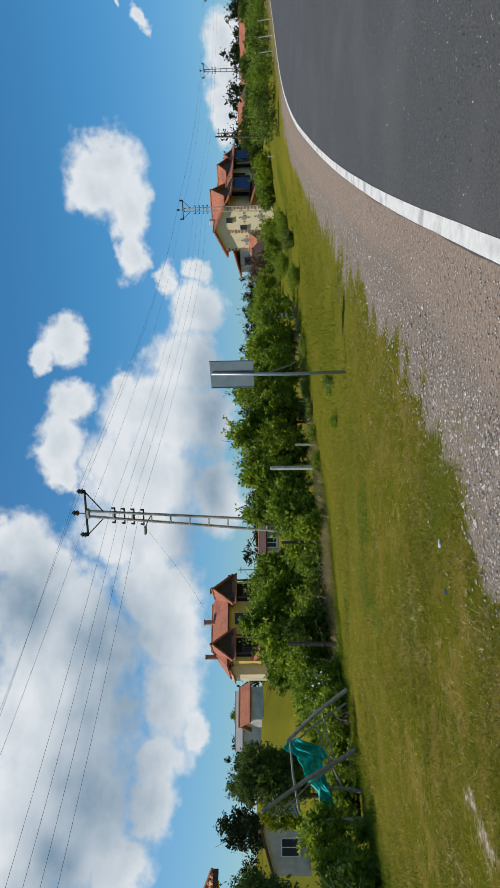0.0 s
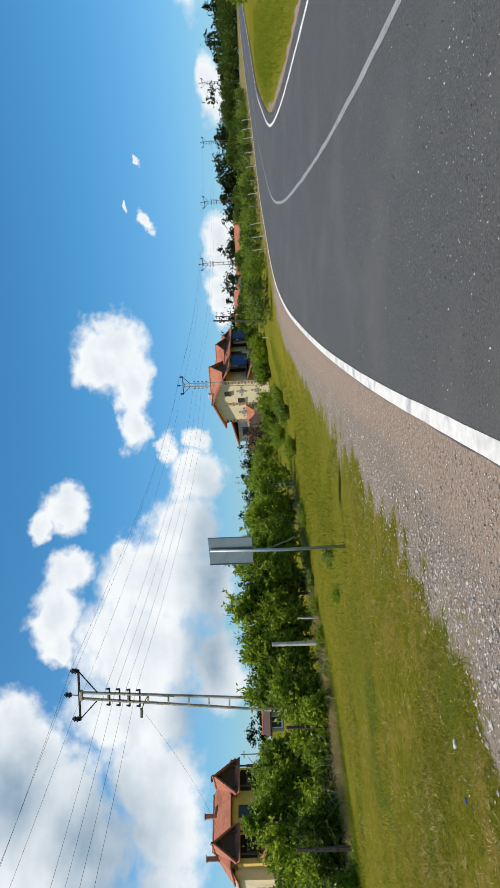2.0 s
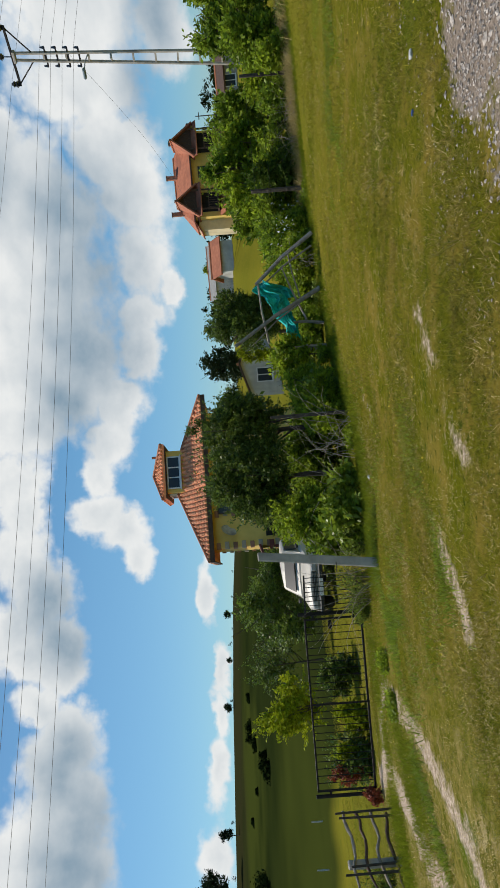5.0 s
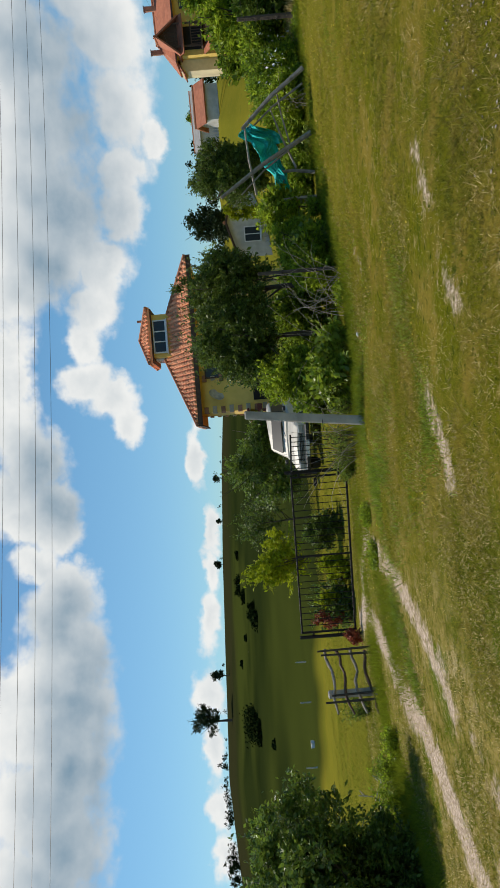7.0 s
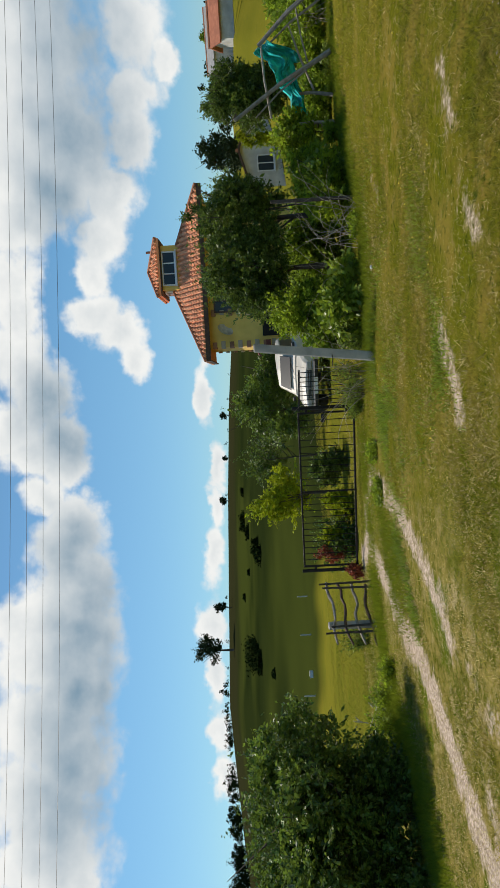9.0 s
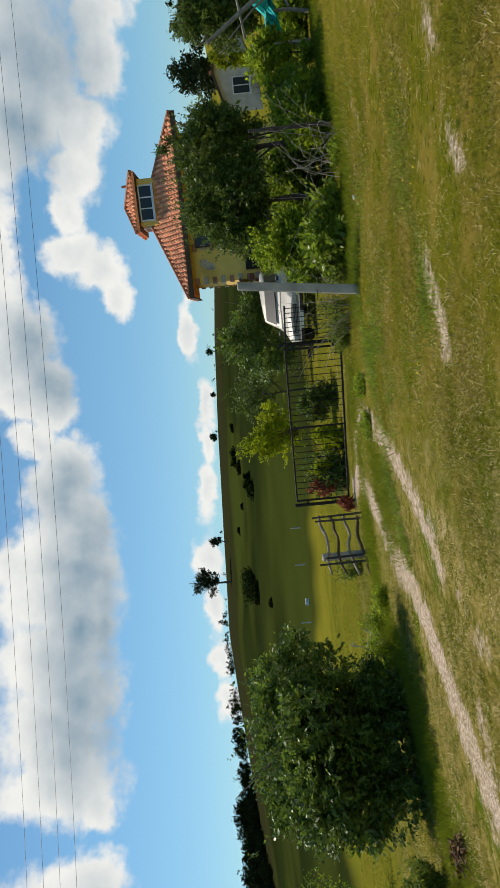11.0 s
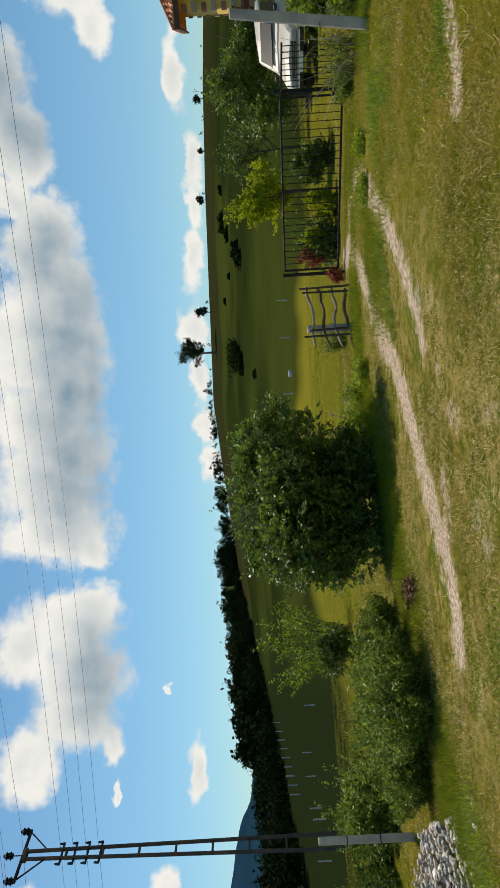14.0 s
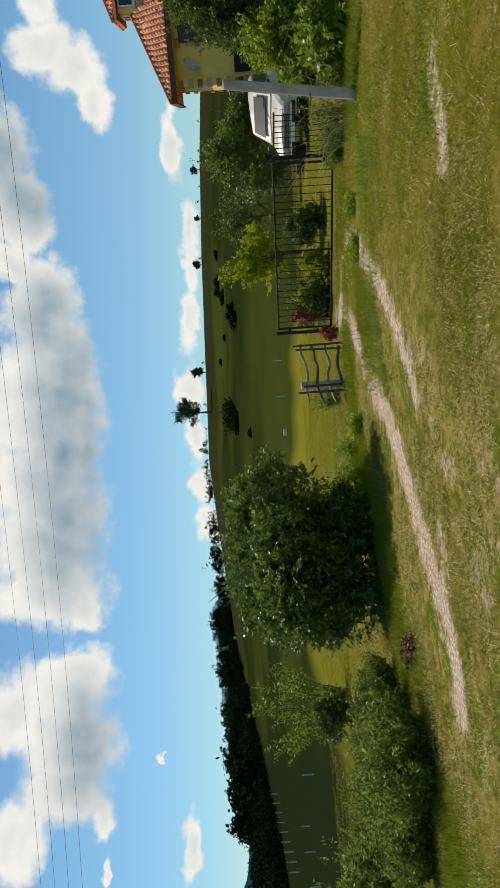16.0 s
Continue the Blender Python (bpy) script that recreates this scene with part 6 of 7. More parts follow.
    for i in range(n + 1):
        part("baluster", box_bm(x0 + (x1 - x0) * i / n, y - depth, z + rail / 2, 0.05, 0.05, rail), M["brown_wood"], b)
    part("doorway", box_bm((x0 + x1) / 2, y - 0.02, z + 1.1, 0.9, 0.06, 2.0), M["dark_opening"], b)
    for xx in (x0 + 0.08, x1 - 0.08):
        part("pillar", box_bm(xx, y - depth + 0.05, z + 1.25, 0.14, 0.14, 2.5), M["brown_wood"], b)
    return b


def house_one():
    x, y, z = pol(28.5, 82)
    z -= 0.35
    ob = empty("village_house", x, y, z, 37, "large pale-yellow village house with orange tile roofs and balconies", "house", "village houses")
    W, D, E_, A = 13.3, 5.4, 5.9, 7.0
    prism_wall("wall", W, D, E_, A, "pale_plaster", ob, "x")
    gable_roof(W, D, E_, A + 0.1, 0.6, ob, "x")
    # cross gables over the shaded front
    for u, w, lift, ap in ((0.4, 2.6, 5.4, 1.9), (7.2, 3.4, 5.2, 1.6), (10.6, 2.6, 4.7, 1.3)):
        prism_wall("cross_gable_wall", w, 2.6, 0.7, ap, "brown_wood", ob, "y", u, -0.9, lift)
        gable_roof(w, 2.6, 0.7, ap, 0.4, ob, "y", u, -0.9, lift)
    for u0, u1 in ((-0.5, 3.6), (3.9, 9.4), (9.6, 13.9)):
        slab("front_eaves", [(u0, -2.0, 4.9), (u0, 0.1, 6.0), (u1, 0.1, 6.0), (u1, -2.0, 4.9)], 0.12, "far_tile", ob, "broad orange tiled eaves over the balconies")
    b = balcony(ob, 1.2, 5.4, 0, 2.9, 1.3)
    part("hanging_cloth", box_bm(3.2, -1.38, 3.8, 3.0, 0.05, 1.9, 0.01), M["blue_cloth"], b, "blue cloth hung over the rail")
    c = balcony(ob, 9.8, 13.2, 0, 2.9, 1.3)
    part("hanging_cloth", box_bm(11.6, -1.38, 4.0, 2.4, 0.05, 1.7, 0.01), M["blue_cloth"], c, "blue cloth hung over the rail")
    slab("porch_roof", [(0.2, -2.2, 2.2), (0.2, -0.1, 2.9), (5.8, -0.1, 2.9), (5.8, -2.2, 2.2)], 0.12, "far_tile", ob, "tiled porch roof")
    slab("porch_roof", [(9.6, -2.2, 2.2), (9.6, -0.1, 2.9), (13.5, -0.1, 2.9), (13.5, -2.2, 2.2)], 0.12, "far_tile", ob, "tiled porch roof")
    for u in (0.4, 3.0, 5.6, 9.8, 13.3):
        part("porch_post", box_bm(u, -2.0, 1.1, 0.18, 0.18, 2.2), M["brown_wood"], ob)
    for u, zz in ((6.4, 4.3), (8.6, 4.3), (7.4, 1.6), (2.4, 1.4)):
        window(ob, u, -0.02, zz, 1.0, 1.3, frame="brown_wood")
    # sunlit gable
    window(ob, -0.02, 1.6, 5.3, 0.45, 0.5, -90, frame="brown_wood")
    window(ob, -0.02, 2.5, 3.7, 0.4, 0.6, -90, frame="brown_wood")
    for v, zz in ((1.3, 3.6), (1.2, 1.8), (4.1, 3.4)):
        part("wall_ornament", tube([(-0.03, v, zz), (-0.06, v, zz)], 0.28, 12), M["grey_plaster"], ob, "small round wall ornament")
        for q in range(4):
            part("ornament_stone", box_bm(-0.04, v + 0.5 * math.cos(q * 1.571), zz + 0.5 * math.sin(q * 1.571), 0.05, 0.16, 0.16), M["quoin"], ob)
    for v in (0.14, 3.0, D - 0.14):
        for i in range(14):
            part("quoin", box_bm(-0.03, v, 0.35 + i * 0.39, 0.08, 0.42 if i % 2 else 0.26, 0.2), M["quoin"], ob)
    slab("side_roof", [(-1.5, 3.2, 2.1), (0.0, 3.2, 3.1), (0.0, 5.6, 3.1), (-1.5, 5.6, 2.1)], 0.12, "far_tile", ob, "lean-to tile roof")
    part("lean_to_wall", box_bm(-0.7, 4.4, 1.1, 1.2, 2.0, 2.2), M["pale_plaster"], ob)
    slab("side_roof", [(-0.4, 5.4, 5.0), (-0.4, 8.9, 4.2), (4.0, 8.9, 4.2), (4.0, 5.4, 5.0)], 0.12, "far_tile", ob, "lower side roof of orange tiles")
    part("lean_to_wall", box_bm(1.9, 6.9, 2.1, 3.2, 3.0, 4.2), M["white_plaster"], ob)
    window(ob, 0.28, 6.9, 3.1, 0.9, 1.1, -90, frame="brown_wood")
    part("chimney", box_bm(3.4, 3.4, 7.2, 0.6, 0.6, 1.3, 0.03), M["white_plaster"], ob, "whitewashed chimney")
    part("chimney", box_bm(8.4, 3.3, 7.0, 0.45, 0.45, 1.0, 0.03), M["quoin"], ob)
    small_house("brown_shed", 24.2, 74, 30, 4.4, 3.0, 1.6, 2.7, "brown_wood", "low brown shed with an old brown roof beside the house", "x", "brown_wood", win=False)


def house_two():
    x, y, z = pol(-8.1, 74)
    ob = empty("village_house", x, y, z, 20, "tall yellow village house with orange tile roofs and dark wooden gables", "house", "village houses")
    W, D, E_ = 8.4, 6.0, 6.2
    part("wall", box_bm(W / 2, D / 2, E_ / 2, W, D, E_), M["yellow_plaster"], ob, "yellow plastered wall")
    # main roof with hipped ends
    x0, x1, y0, y1, e, a = -0.6, W + 0.6, -0.6, D + 0.6, E_ - 0.1, 8.0
    r0, r1 = (1.6, D / 2, a), (W - 1.6, D / 2, a)
    for pts in ([(x0, y0, e), (x1, y0, e), r1, r0], [(x1, y1, e), (x0, y1, e), r0, r1], [(x0, y1, e), (x0, y0, e), r0], [(x1, y0, e), (x1, y1, e), r1]):
        slab("roof", pts, 0.14, "far_tile", ob, "orange clay tile roof slope")
    part("ridge", tube([r0, r1], 0.11, 6), M["ridge_tile"], ob)
    part("eaves", box_bm(W / 2, -0.62, e - 0.08, W + 1.2, 0.06, 0.16), M["brown_wood"], ob)
    # two steep gables of dark boards over the balconies
    for u in (0.3, 6.1):
        w, lift, ap = 2.2, 5.7, 2.0
        g = prism_wall("gable", w, 2.6, 0.5, ap - 0.2, "brown_wood", ob, "y", u, -1.0, lift, "gable of dark vertical boards")
        for k in range(5):
            part("board", box_bm(u + w * (k + 1) / 6, -1.02, lift + 0.5 + 0.35 * (2 - abs(k - 2)), 0.05, 0.05, 0.7 * (3 - abs(k - 2))), M["bark"], g)
        gable_roof(w, 2.9, 0.5, ap, 0.5, ob, "y", u, -1.2, lift)
        slab("apron_roof", [(u - 0.5, -1.9, 5.2), (u - 0.5, -0.9, 5.75), (u + w + 0.5, -0.9, 5.75), (u + w + 0.5, -1.9, 5.2)], 0.1, "far_tile", ob, "orange tiled apron below the gable")
        balcony(ob, u + 0.1, u + w - 0.1, 0, 3.5, 1.5)
        # flat near-black panel in place of a shaded recess
        part("balcony_shade", box_bm(u + w / 2, -0.06, 4.4, w - 0.3, 0.08, 1.6), M["dark_opening"], ob, "near-black panel for the shade behind the balcony")
        slab("awning", [(u - 0.3, -2.3, 2.7), (u - 0.3, -0.1, 3.4), (u + w + 0.3, -0.1, 3.4), (u + w + 0.3, -2.3, 2.7)], 0.1, "far_tile", ob, "tiled awning over the ground floor")
    window(ob, 4.4, -0.02, 4.7, 1.0, 1.2, frame="brown_wood")
    window(ob, 4.4, -0.02, 1.9, 1.0, 1.1, frame="brown_wood")
    window(ob, -0.02, 2.2, 4.8, 0.7, 1.0, -90, frame="brown_wood")
    part("side_bay", box_bm(-0.5, 3.4, 2.9, 1.0, 3.4, 5.8), M["pale_plaster"], ob, "pale sunlit side bay")
    slab("side_roof", [(-1.3, 1.4, 5.5), (-1.3, 5.4, 5.5), (0.1, 5.4, 6.3), (0.1, 1.4, 6.3)], 0.12, "far_tile", ob, "lean-to tile roof")
    for xx, yy, zz in ((4.7, 2.6, 8.2), (0.9, 2.2, 7.9), (W - 0.4, 2.0, 7.6)):
        c = part("chimney", box_bm(xx, yy, zz, 0.42, 0.42, 1.2, 0.03), M["quoin"], ob, "brick chimney")
        part("chimney_cap", box_bm(xx, yy, zz + 0.64, 0.56, 0.56, 0.08, 0.02), M["grey_plaster"], c)


house_two()


def small_house(name, az, r, yaw, w, d, e, a, wallmat, label, ridge="x", roofmat="far_tile", zlift=0.0, win=True, group="village houses"):
    x, y, z = pol(az, r)
    ob = empty(name, x, y, z + zlift, yaw, label, "house", group)
    prism_wall("wall", w, d, e, a - 0.1, wallmat, ob, ridge)
    gable_roof(w, d, e, a, 0.35, ob, ridge, mat=roofmat)
    if win:
        window(ob, w * 0.32, -0.02, e * 0.55, 0.8, 0.9)
    return ob


house_one()
small_house("garden_shed", -12.4, 68, 28, 3.0, 2.6, 1.4, 2.2, "white_plaster", "small white shed with an orange tile roof", zlift=-0.1, win=False)
small_house("village_house", -22.6, 44, 20, 4.2, 5.5, 2.1, 2.75, "white_plaster", "low white house with a brown roof behind garden trees", "y", "brown_wood")
small_house("long_barn", -14.5, 92, 14, 6.4, 4.0, 2.4, 3.2, "white_plaster", "long low farm building with a dull grey roof", "x", "grey_plaster", zlift=-0.1, win=False)
small_house("village_house", 33.2, 150, -30, 6.8, 7, 2.0, 3.3, "white_plaster", "small far house with an orange roof", "x")
small_house("village_house", 37.2, 165, -35, 7.5, 7, 1.4, 2.7, "pale_plaster", "small far house with an orange roof", "x")
small_house("village_house", 39.7, 170, -35, 6.8, 7, 1.4, 2.9, "quoin", "small far house with a red roof", "x")
small_house("village_house", 35.3, 128, -30, 4.5, 6, 1.2, 2.5, "white_plaster", "small far house with an orange roof", "y")
small_house("village_house", 0.6, 62, -5, 2.4, 3, 1.2, 1.7, "grey_plaster", "low grey hut with an old brown roof", "x", "brown_wood", zlift=0.9)


def tile_pieces(parent, origin, udir, vdir, n, poly, cell, course, limit):
    """Barrel tiles in courses over a flat roof slope: origin and axes lie in the slope, poly(u, v) tells what is inside."""
    prof = [(-0.5, 0.0), (-0.3, 0.6), (0.0, 0.85), (0.3, 0.6), (0.5, 0.0)]
    verts = [(u * cell * 0.84, -course * 0.05, h * cell * 0.52 + 0.03) for u, h in prof] + [(u * cell * 0.74, course * 1.02, h * cell * 0.52) for u, h in prof]
    faces = [(i, i + 1, i + 6, i + 5) for i in range(4)] + [(4, 3, 2, 1, 0)]
    me = bpy.data.meshes.new("roof_tile")
    me.from_pydata(verts, [], faces)
    me.materials.append(M["tile"])
    me.polygons.foreach_set("use_smooth", [True] * 4 + [False])
    base = Matrix((udir, vdir, n)).transposed().to_4x4()
    rng = random.Random(3)
    count = 0
    rest_v, rest_f = [], []
    for j in range(60):
        for i in range(-60, 60):
            u, v = (i + 0.5) * cell, j * course
            if not poly(u, v + course * 0.5):
                continue
            p = origin + udir * (u + rng.uniform(-0.008, 0.008)) + vdir * v + n * rng.uniform(0, 0.008)
            m = Matrix.Translation(p) @ base @ pose(0, 0, 0, 0, 0, rng.uniform(-1.5, 1.5))
            if count < limit:
                ob = new("roof_tile", me)
                ob.parent = parent
                ob.matrix_basis = m
            else:
                k = len(rest_v)
                rest_v += [m @ Vector(q) for q in verts]
                rest_f += [tuple(k + a for a in f) for f in faces]
            count += 1
    if rest_v:
        ob = mesh_object("roof_tiles", rest_v, rest_f, M["tile_rest"], parent, smooth=True)
        tagged(ob, kind="stuff")
    return count


def hip_roof(parent, x0, x1, y0, y1, z, apex, apex_x, apex_y, mat="tile_rest"):
    """Four slopes that meet over a point; returns the corner and top points."""
    c = [Vector((x0, y0, z)), Vector((x1, y0, z)), Vector((x1, y1, z)), Vector((x0, y1, z))]
    top = Vector((apex_x, apex_y, apex))
    for i in range(4):
        slab("roof", [c[i], c[(i + 1) % 4], top], 0.10, mat, parent, "boarded roof slope under clay tiles")
    for p in c:
        part("hip_ridge", tube([p + Vector((0, 0, 0.05)), top + Vector((0, 0, 0.06))], 0.085, 7), M["ridge_tile"], parent, "row of hip tiles")
    return c, top


def tower_house():
    x, y = -17.46, 25.1
    z = H(x, y)
    ob = empty("tower_house", x, y, z, 38, "yellow house with clay tile hip roof and a glazed roof tower", "house")
    W, D = 6.13, 4.0
    E_ = 3.82 - z          # eaves above its ground
    part("wall", box_bm(W / 2, D / 2, E_ / 2, W, D, E_), M["yellow_plaster"], ob, "yellow plastered wall")
    c, top = hip_roof(ob, -0.55, W + 0.75, -0.55, D + 0.55, E_, E_ + 1.75, 3.5, D / 2)
    part("fascia", box_bm(W / 2 + 0.1, -0.56, E_ - 0.08, W + 1.3, 0.05, 0.2), M["brown_wood"], ob)
    part("fascia", box_bm(-0.56, D / 2, E_ - 0.08, 0.05, D + 1.1, 0.2), M["brown_wood"], ob)
    # tiles of the two slopes that face the road
    for a, b in ((c[0], c[1]), (c[3], c[0])):
        u = (b - a).normalized()
        n = u.cross(top - a).normalized()
        v = n.cross(u)
        mid = (a + b) / 2
        half, tv, tu = (b - a).length / 2, (top - mid).dot(v), (top - mid).dot(u)
        tile_pieces(ob, mid, u, v, n, lambda p, q, half=half, tv=tv, tu=tu: 0 <= q < tv and -half + (half + tu) * q / tv <= p <= half - (half - tu) * q / tv, 0.2, 0.235, 150)
    # glazed tower
    tx, ty, tw = 3.74, 2.0, 1.95
    zb, zt = E_ + 0.65, 5.82 - z
    part("roof_tower", box_bm(tx, ty, (zb + zt) / 2, tw, tw, zt - zb), M["yellow_plaster"], ob, "square yellow tower on the roof")
    part("tower_fascia", box_bm(tx, ty, zt - 0.02, tw + 0.5, tw + 0.5, 0.12, 0.01), M["brown_wood"], ob, "dark wooden eaves of the tower")
    part("tower_base", box_bm(tx, ty - tw / 2 - 0.05, zb + 0.1, tw + 0.2, 0.1, 0.16), M["brown_wood"], ob)
    k, tt = hip_roof(ob, tx - tw / 2 - 0.3, tx + tw / 2 + 0.3, ty - tw / 2 - 0.3, ty + tw / 2 + 0.3, zt + 0.05, 6.42 - z, tx, ty)
    for a, b in ((k[0], k[1]), (k[3], k[0])):
        u = (b - a).normalized()
        n = u.cross(tt - a).normalized()
        v = n.cross(u)
        mid = (a + b) / 2
        half, tv = (b - a).length / 2, (tt - mid).dot(v)
        tile_pieces(ob, mid, u, v, n, lambda p, q, half=half, tv=tv: 0 <= q < tv and abs(p) <= half * (1 - q / tv), 0.17, 0.2, 75)
    window(ob, tx - 0.05, ty - tw / 2 - 0.02, zt - 0.42, 1.4, 0.5, 0, 2)
    window(ob, tx - tw / 2 - 0.02, ty, zt - 0.42, 1.0, 0.5, -90, 1)
    part("roof_vent", tube([(tx + 0.9, ty, zt + 0.1), (tx + 0.9, ty, zt + 0.72)], 0.06, 7), M["quoin"], ob, "thin chimney pipe")
    # openings
    window(ob, 2.0, -0.02, E_ - 0.95, 0.9, 1.0, 0, 1, "brown_wood")
    window(ob, 4.6, -0.02, E_ - 0.95, 1.3, 1.0, 0, 1, "brown_wood")
    part("facing", box_bm(2.3, -0.03, E_ - 2.25, 1.3, 0.07, 1.0, 0.02), M["pale_stone"], ob, "pale stone facing below the window")
    part("facing_ornament", box_bm(0, 0, 0, 0.34, 0.03, 0.34, 0.01, pose(2.3, -0.08, E_ - 2.2, 0, 45, 0)), M["quoin"], ob, "red diamond ornament")
    for i in range(8):
        zz = E_ - 0.35 - i * 0.37
        for (px, py, sx, sy) in ((-0.02, 0.12, 0.07, 0.36), (0.12, -0.03, 0.30 if i % 2 else 0.22, 0.07), (1.5, -0.03, 0.2 if i % 2 else 0.3, 0.07), (-0.03, D - 0.16, 0.07, 0.36 if i % 2 else 0.24)):
            part("quoin", box_bm(px, py, zz, sx, sy, 0.19, 0.01), M["pale_stone" if i % 2 else "quoin"], ob, "")
    # porch on the side
    slab("porch_roof", [(-1.6, -0.7, 1.95), (-1.6, 3.0, 1.95), (0.0, 3.0, 2.45), (0.0, -0.7, 2.45)], 0.1, "red_wood", ob, "dark red porch roof")
    part("porch_beam", box_bm(-0.7, -0.5, 1.88, 1.8, 0.14, 0.2), M["red_wood"], ob)
    for u in (-1.45, -0.1):
        part("porch_post", box_bm(u, -0.45, 0.95, 0.13, 0.13, 1.9), M["red_wood"], ob)
    part("porch_door", box_bm(0.9, -0.02, 1.05, 1.0, 0.07, 2.1), M["dark_opening"], ob, "dark porch doorway")
    verts, faces = [], []
    for i in range(6):
        rr = 0.36 * (i + 0.2) / 5.2
        for j in range(14):
            t_ = 2 * math.pi * j / 14
            verts.append((rr * math.cos(t_), -0.10 * (1 - (rr / 0.36) ** 2) * -1, rr * math.sin(t_)))
    for i in range(5):
        for j in range(14):
            faces.append((i * 14 + j, i * 14 + (j + 1) % 14, (i + 1) * 14 + (j + 1) % 14, (i + 1) * 14 + j))
    ds = mesh_object("satellite_dish", verts, faces, M["pale_concrete"], None, smooth=True)
    ds.parent = ob
    ds.matrix_basis = pose(0.75, -0.25, E_ - 0.85, 25, 0, 50)
    ds["label"] = "white satellite dish"


tower_house()


# ---- parked car ----
def parked_car():
    x, y, z = pol(-38.2, 20.0)
    ob = empty("parked_car", x, y, z, 20, "old white hatchback parked nose-first behind the fence", "car")

    def loft(rows, name, mat, label=""):
        bm = bmesh.new()
        rings = [[bm.verts.new(p) for p in r] for r in rows]
        for a, b in zip(rings, rings[1:]):
            for i in range(len(a) - 1):
                bm.faces.new((a[i], a[i + 1], b[i + 1], b[i]))
        bm.faces.new(rings[0])
        bm.faces.new(rings[-1][::-1])
        bmesh.ops.recalc_face_normals(bm, faces=bm.faces)
        return part(name, bm, M[mat], ob, label, smooth=False)

    def section(yy, half, zlow, ztop, crown=0.04):
        return [(-half, yy, zlow), (-half * 1.0, yy, (zlow + ztop) / 2), (-half * 0.97, yy, ztop - 0.06), (-half * 0.86, yy, ztop), (0, yy, ztop + crown), (half * 0.86, yy, ztop), (half * 0.97, yy, ztop - 0.06), (half, yy, (zlow + ztop) / 2), (half, yy, zlow)]
    loft([section(0.0, 0.70, 0.35, 0.68), section(0.12, 0.78, 0.27, 0.78), section(1.1, 0.80, 0.25, 0.90), section(2.6, 0.80, 0.25, 0.95), section(3.5, 0.78, 0.27, 0.95), section(3.7, 0.72, 0.35, 0.9)], "body", "car_paint", "white painted body")
    loft([section(1.0, 0.72, 0.86, 0.94, 0.02), section(1.62, 0.63, 0.9, 1.42), section(3.0, 0.62, 0.9, 1.45), section(3.55, 0.66, 0.9, 1.02, 0.02)], "cabin", "car_paint", "white roof and pillars")
    slab("windscreen", [(-0.52, 1.10, 1.075), (0.52, 1.10, 1.075), (0.47, 1.46, 1.36), (-0.47, 1.46, 1.36)], -0.02, "car_glass", ob, "dark windscreen")
    for s in (-1, 1):
        slab("side_window", [(s * 0.70, 1.45, 0.98), (s * 0.665, 3.1, 0.98), (s * 0.62, 2.95, 1.34), (s * 0.635, 1.72, 1.34)], -0.015, "car_glass", ob)
        part("headlight", box_bm(s * 0.56, -0.02, 0.60, 0.22, 0.06, 0.15, 0.02), M["lamp_glass"], ob, "rectangular headlight")
        part("mirror", box_bm(s * 0.86, 1.25, 0.98, 0.14, 0.08, 0.10, 0.02), M["dark_plastic"], ob)
    g = part("grille", box_bm(0, -0.02, 0.60, 0.84, 0.05, 0.14, 0.01), M["dark_plastic"], ob, "black grille")
    for i in range(3):
        part("grille_slat", box_bm(0, -0.05, 0.555 + i * 0.045, 0.8, 0.015, 0.012), M["galvanised"], g)
    part("bumper", box_bm(0, -0.07, 0.42, 1.5, 0.12, 0.13, 0.03), M["dark_plastic"], ob, "dark bumper")
    part("number_plate", box_bm(0, -0.14, 0.42, 0.5, 0.012, 0.1), M["white_frame"], ob)
    for s in (-1, 1):
        part("wiper", tube([(s * 0.1 - 0.05, 1.03, 0.985), (s * 0.1 + 0.32, 1.2, 1.1)], 0.008, 4), M["dark_plastic"], ob)
        for yy in (0.65, 2.95):
            w = part("tyre", tube([(s * 0.82, yy, 0.29), (s * 0.64, yy, 0.29)], 0.29, 18), M["rubber"], ob)
            part("hub", tube([(s * 0.83, yy, 0.29), (s * 0.80, yy, 0.29)], 0.16, 12), M["galvanised"], w)


parked_car()


# ---- stones ----
def stone_mesh(seed, size):
    rng = random.Random(seed)
    bm = bmesh.new()
    bmesh.ops.create_icosphere(bm, subdivisions=1, radius=size)
    sx, sy, sz = rng.uniform(0.8, 1.3), rng.uniform(0.7, 1.1), rng.uniform(0.4, 0.65)
    for v in bm.verts:
        k = 1 + rng.uniform(-0.2, 0.2)
        v.co = Vector((v.co.x * sx * k, v.co.y * sy * k, v.co.z * sz * k))
    me = bpy.data.meshes.new("stone")
    bm.to_mesh(me)
    bm.free()
    me.materials.append(M["rock"])
    return me


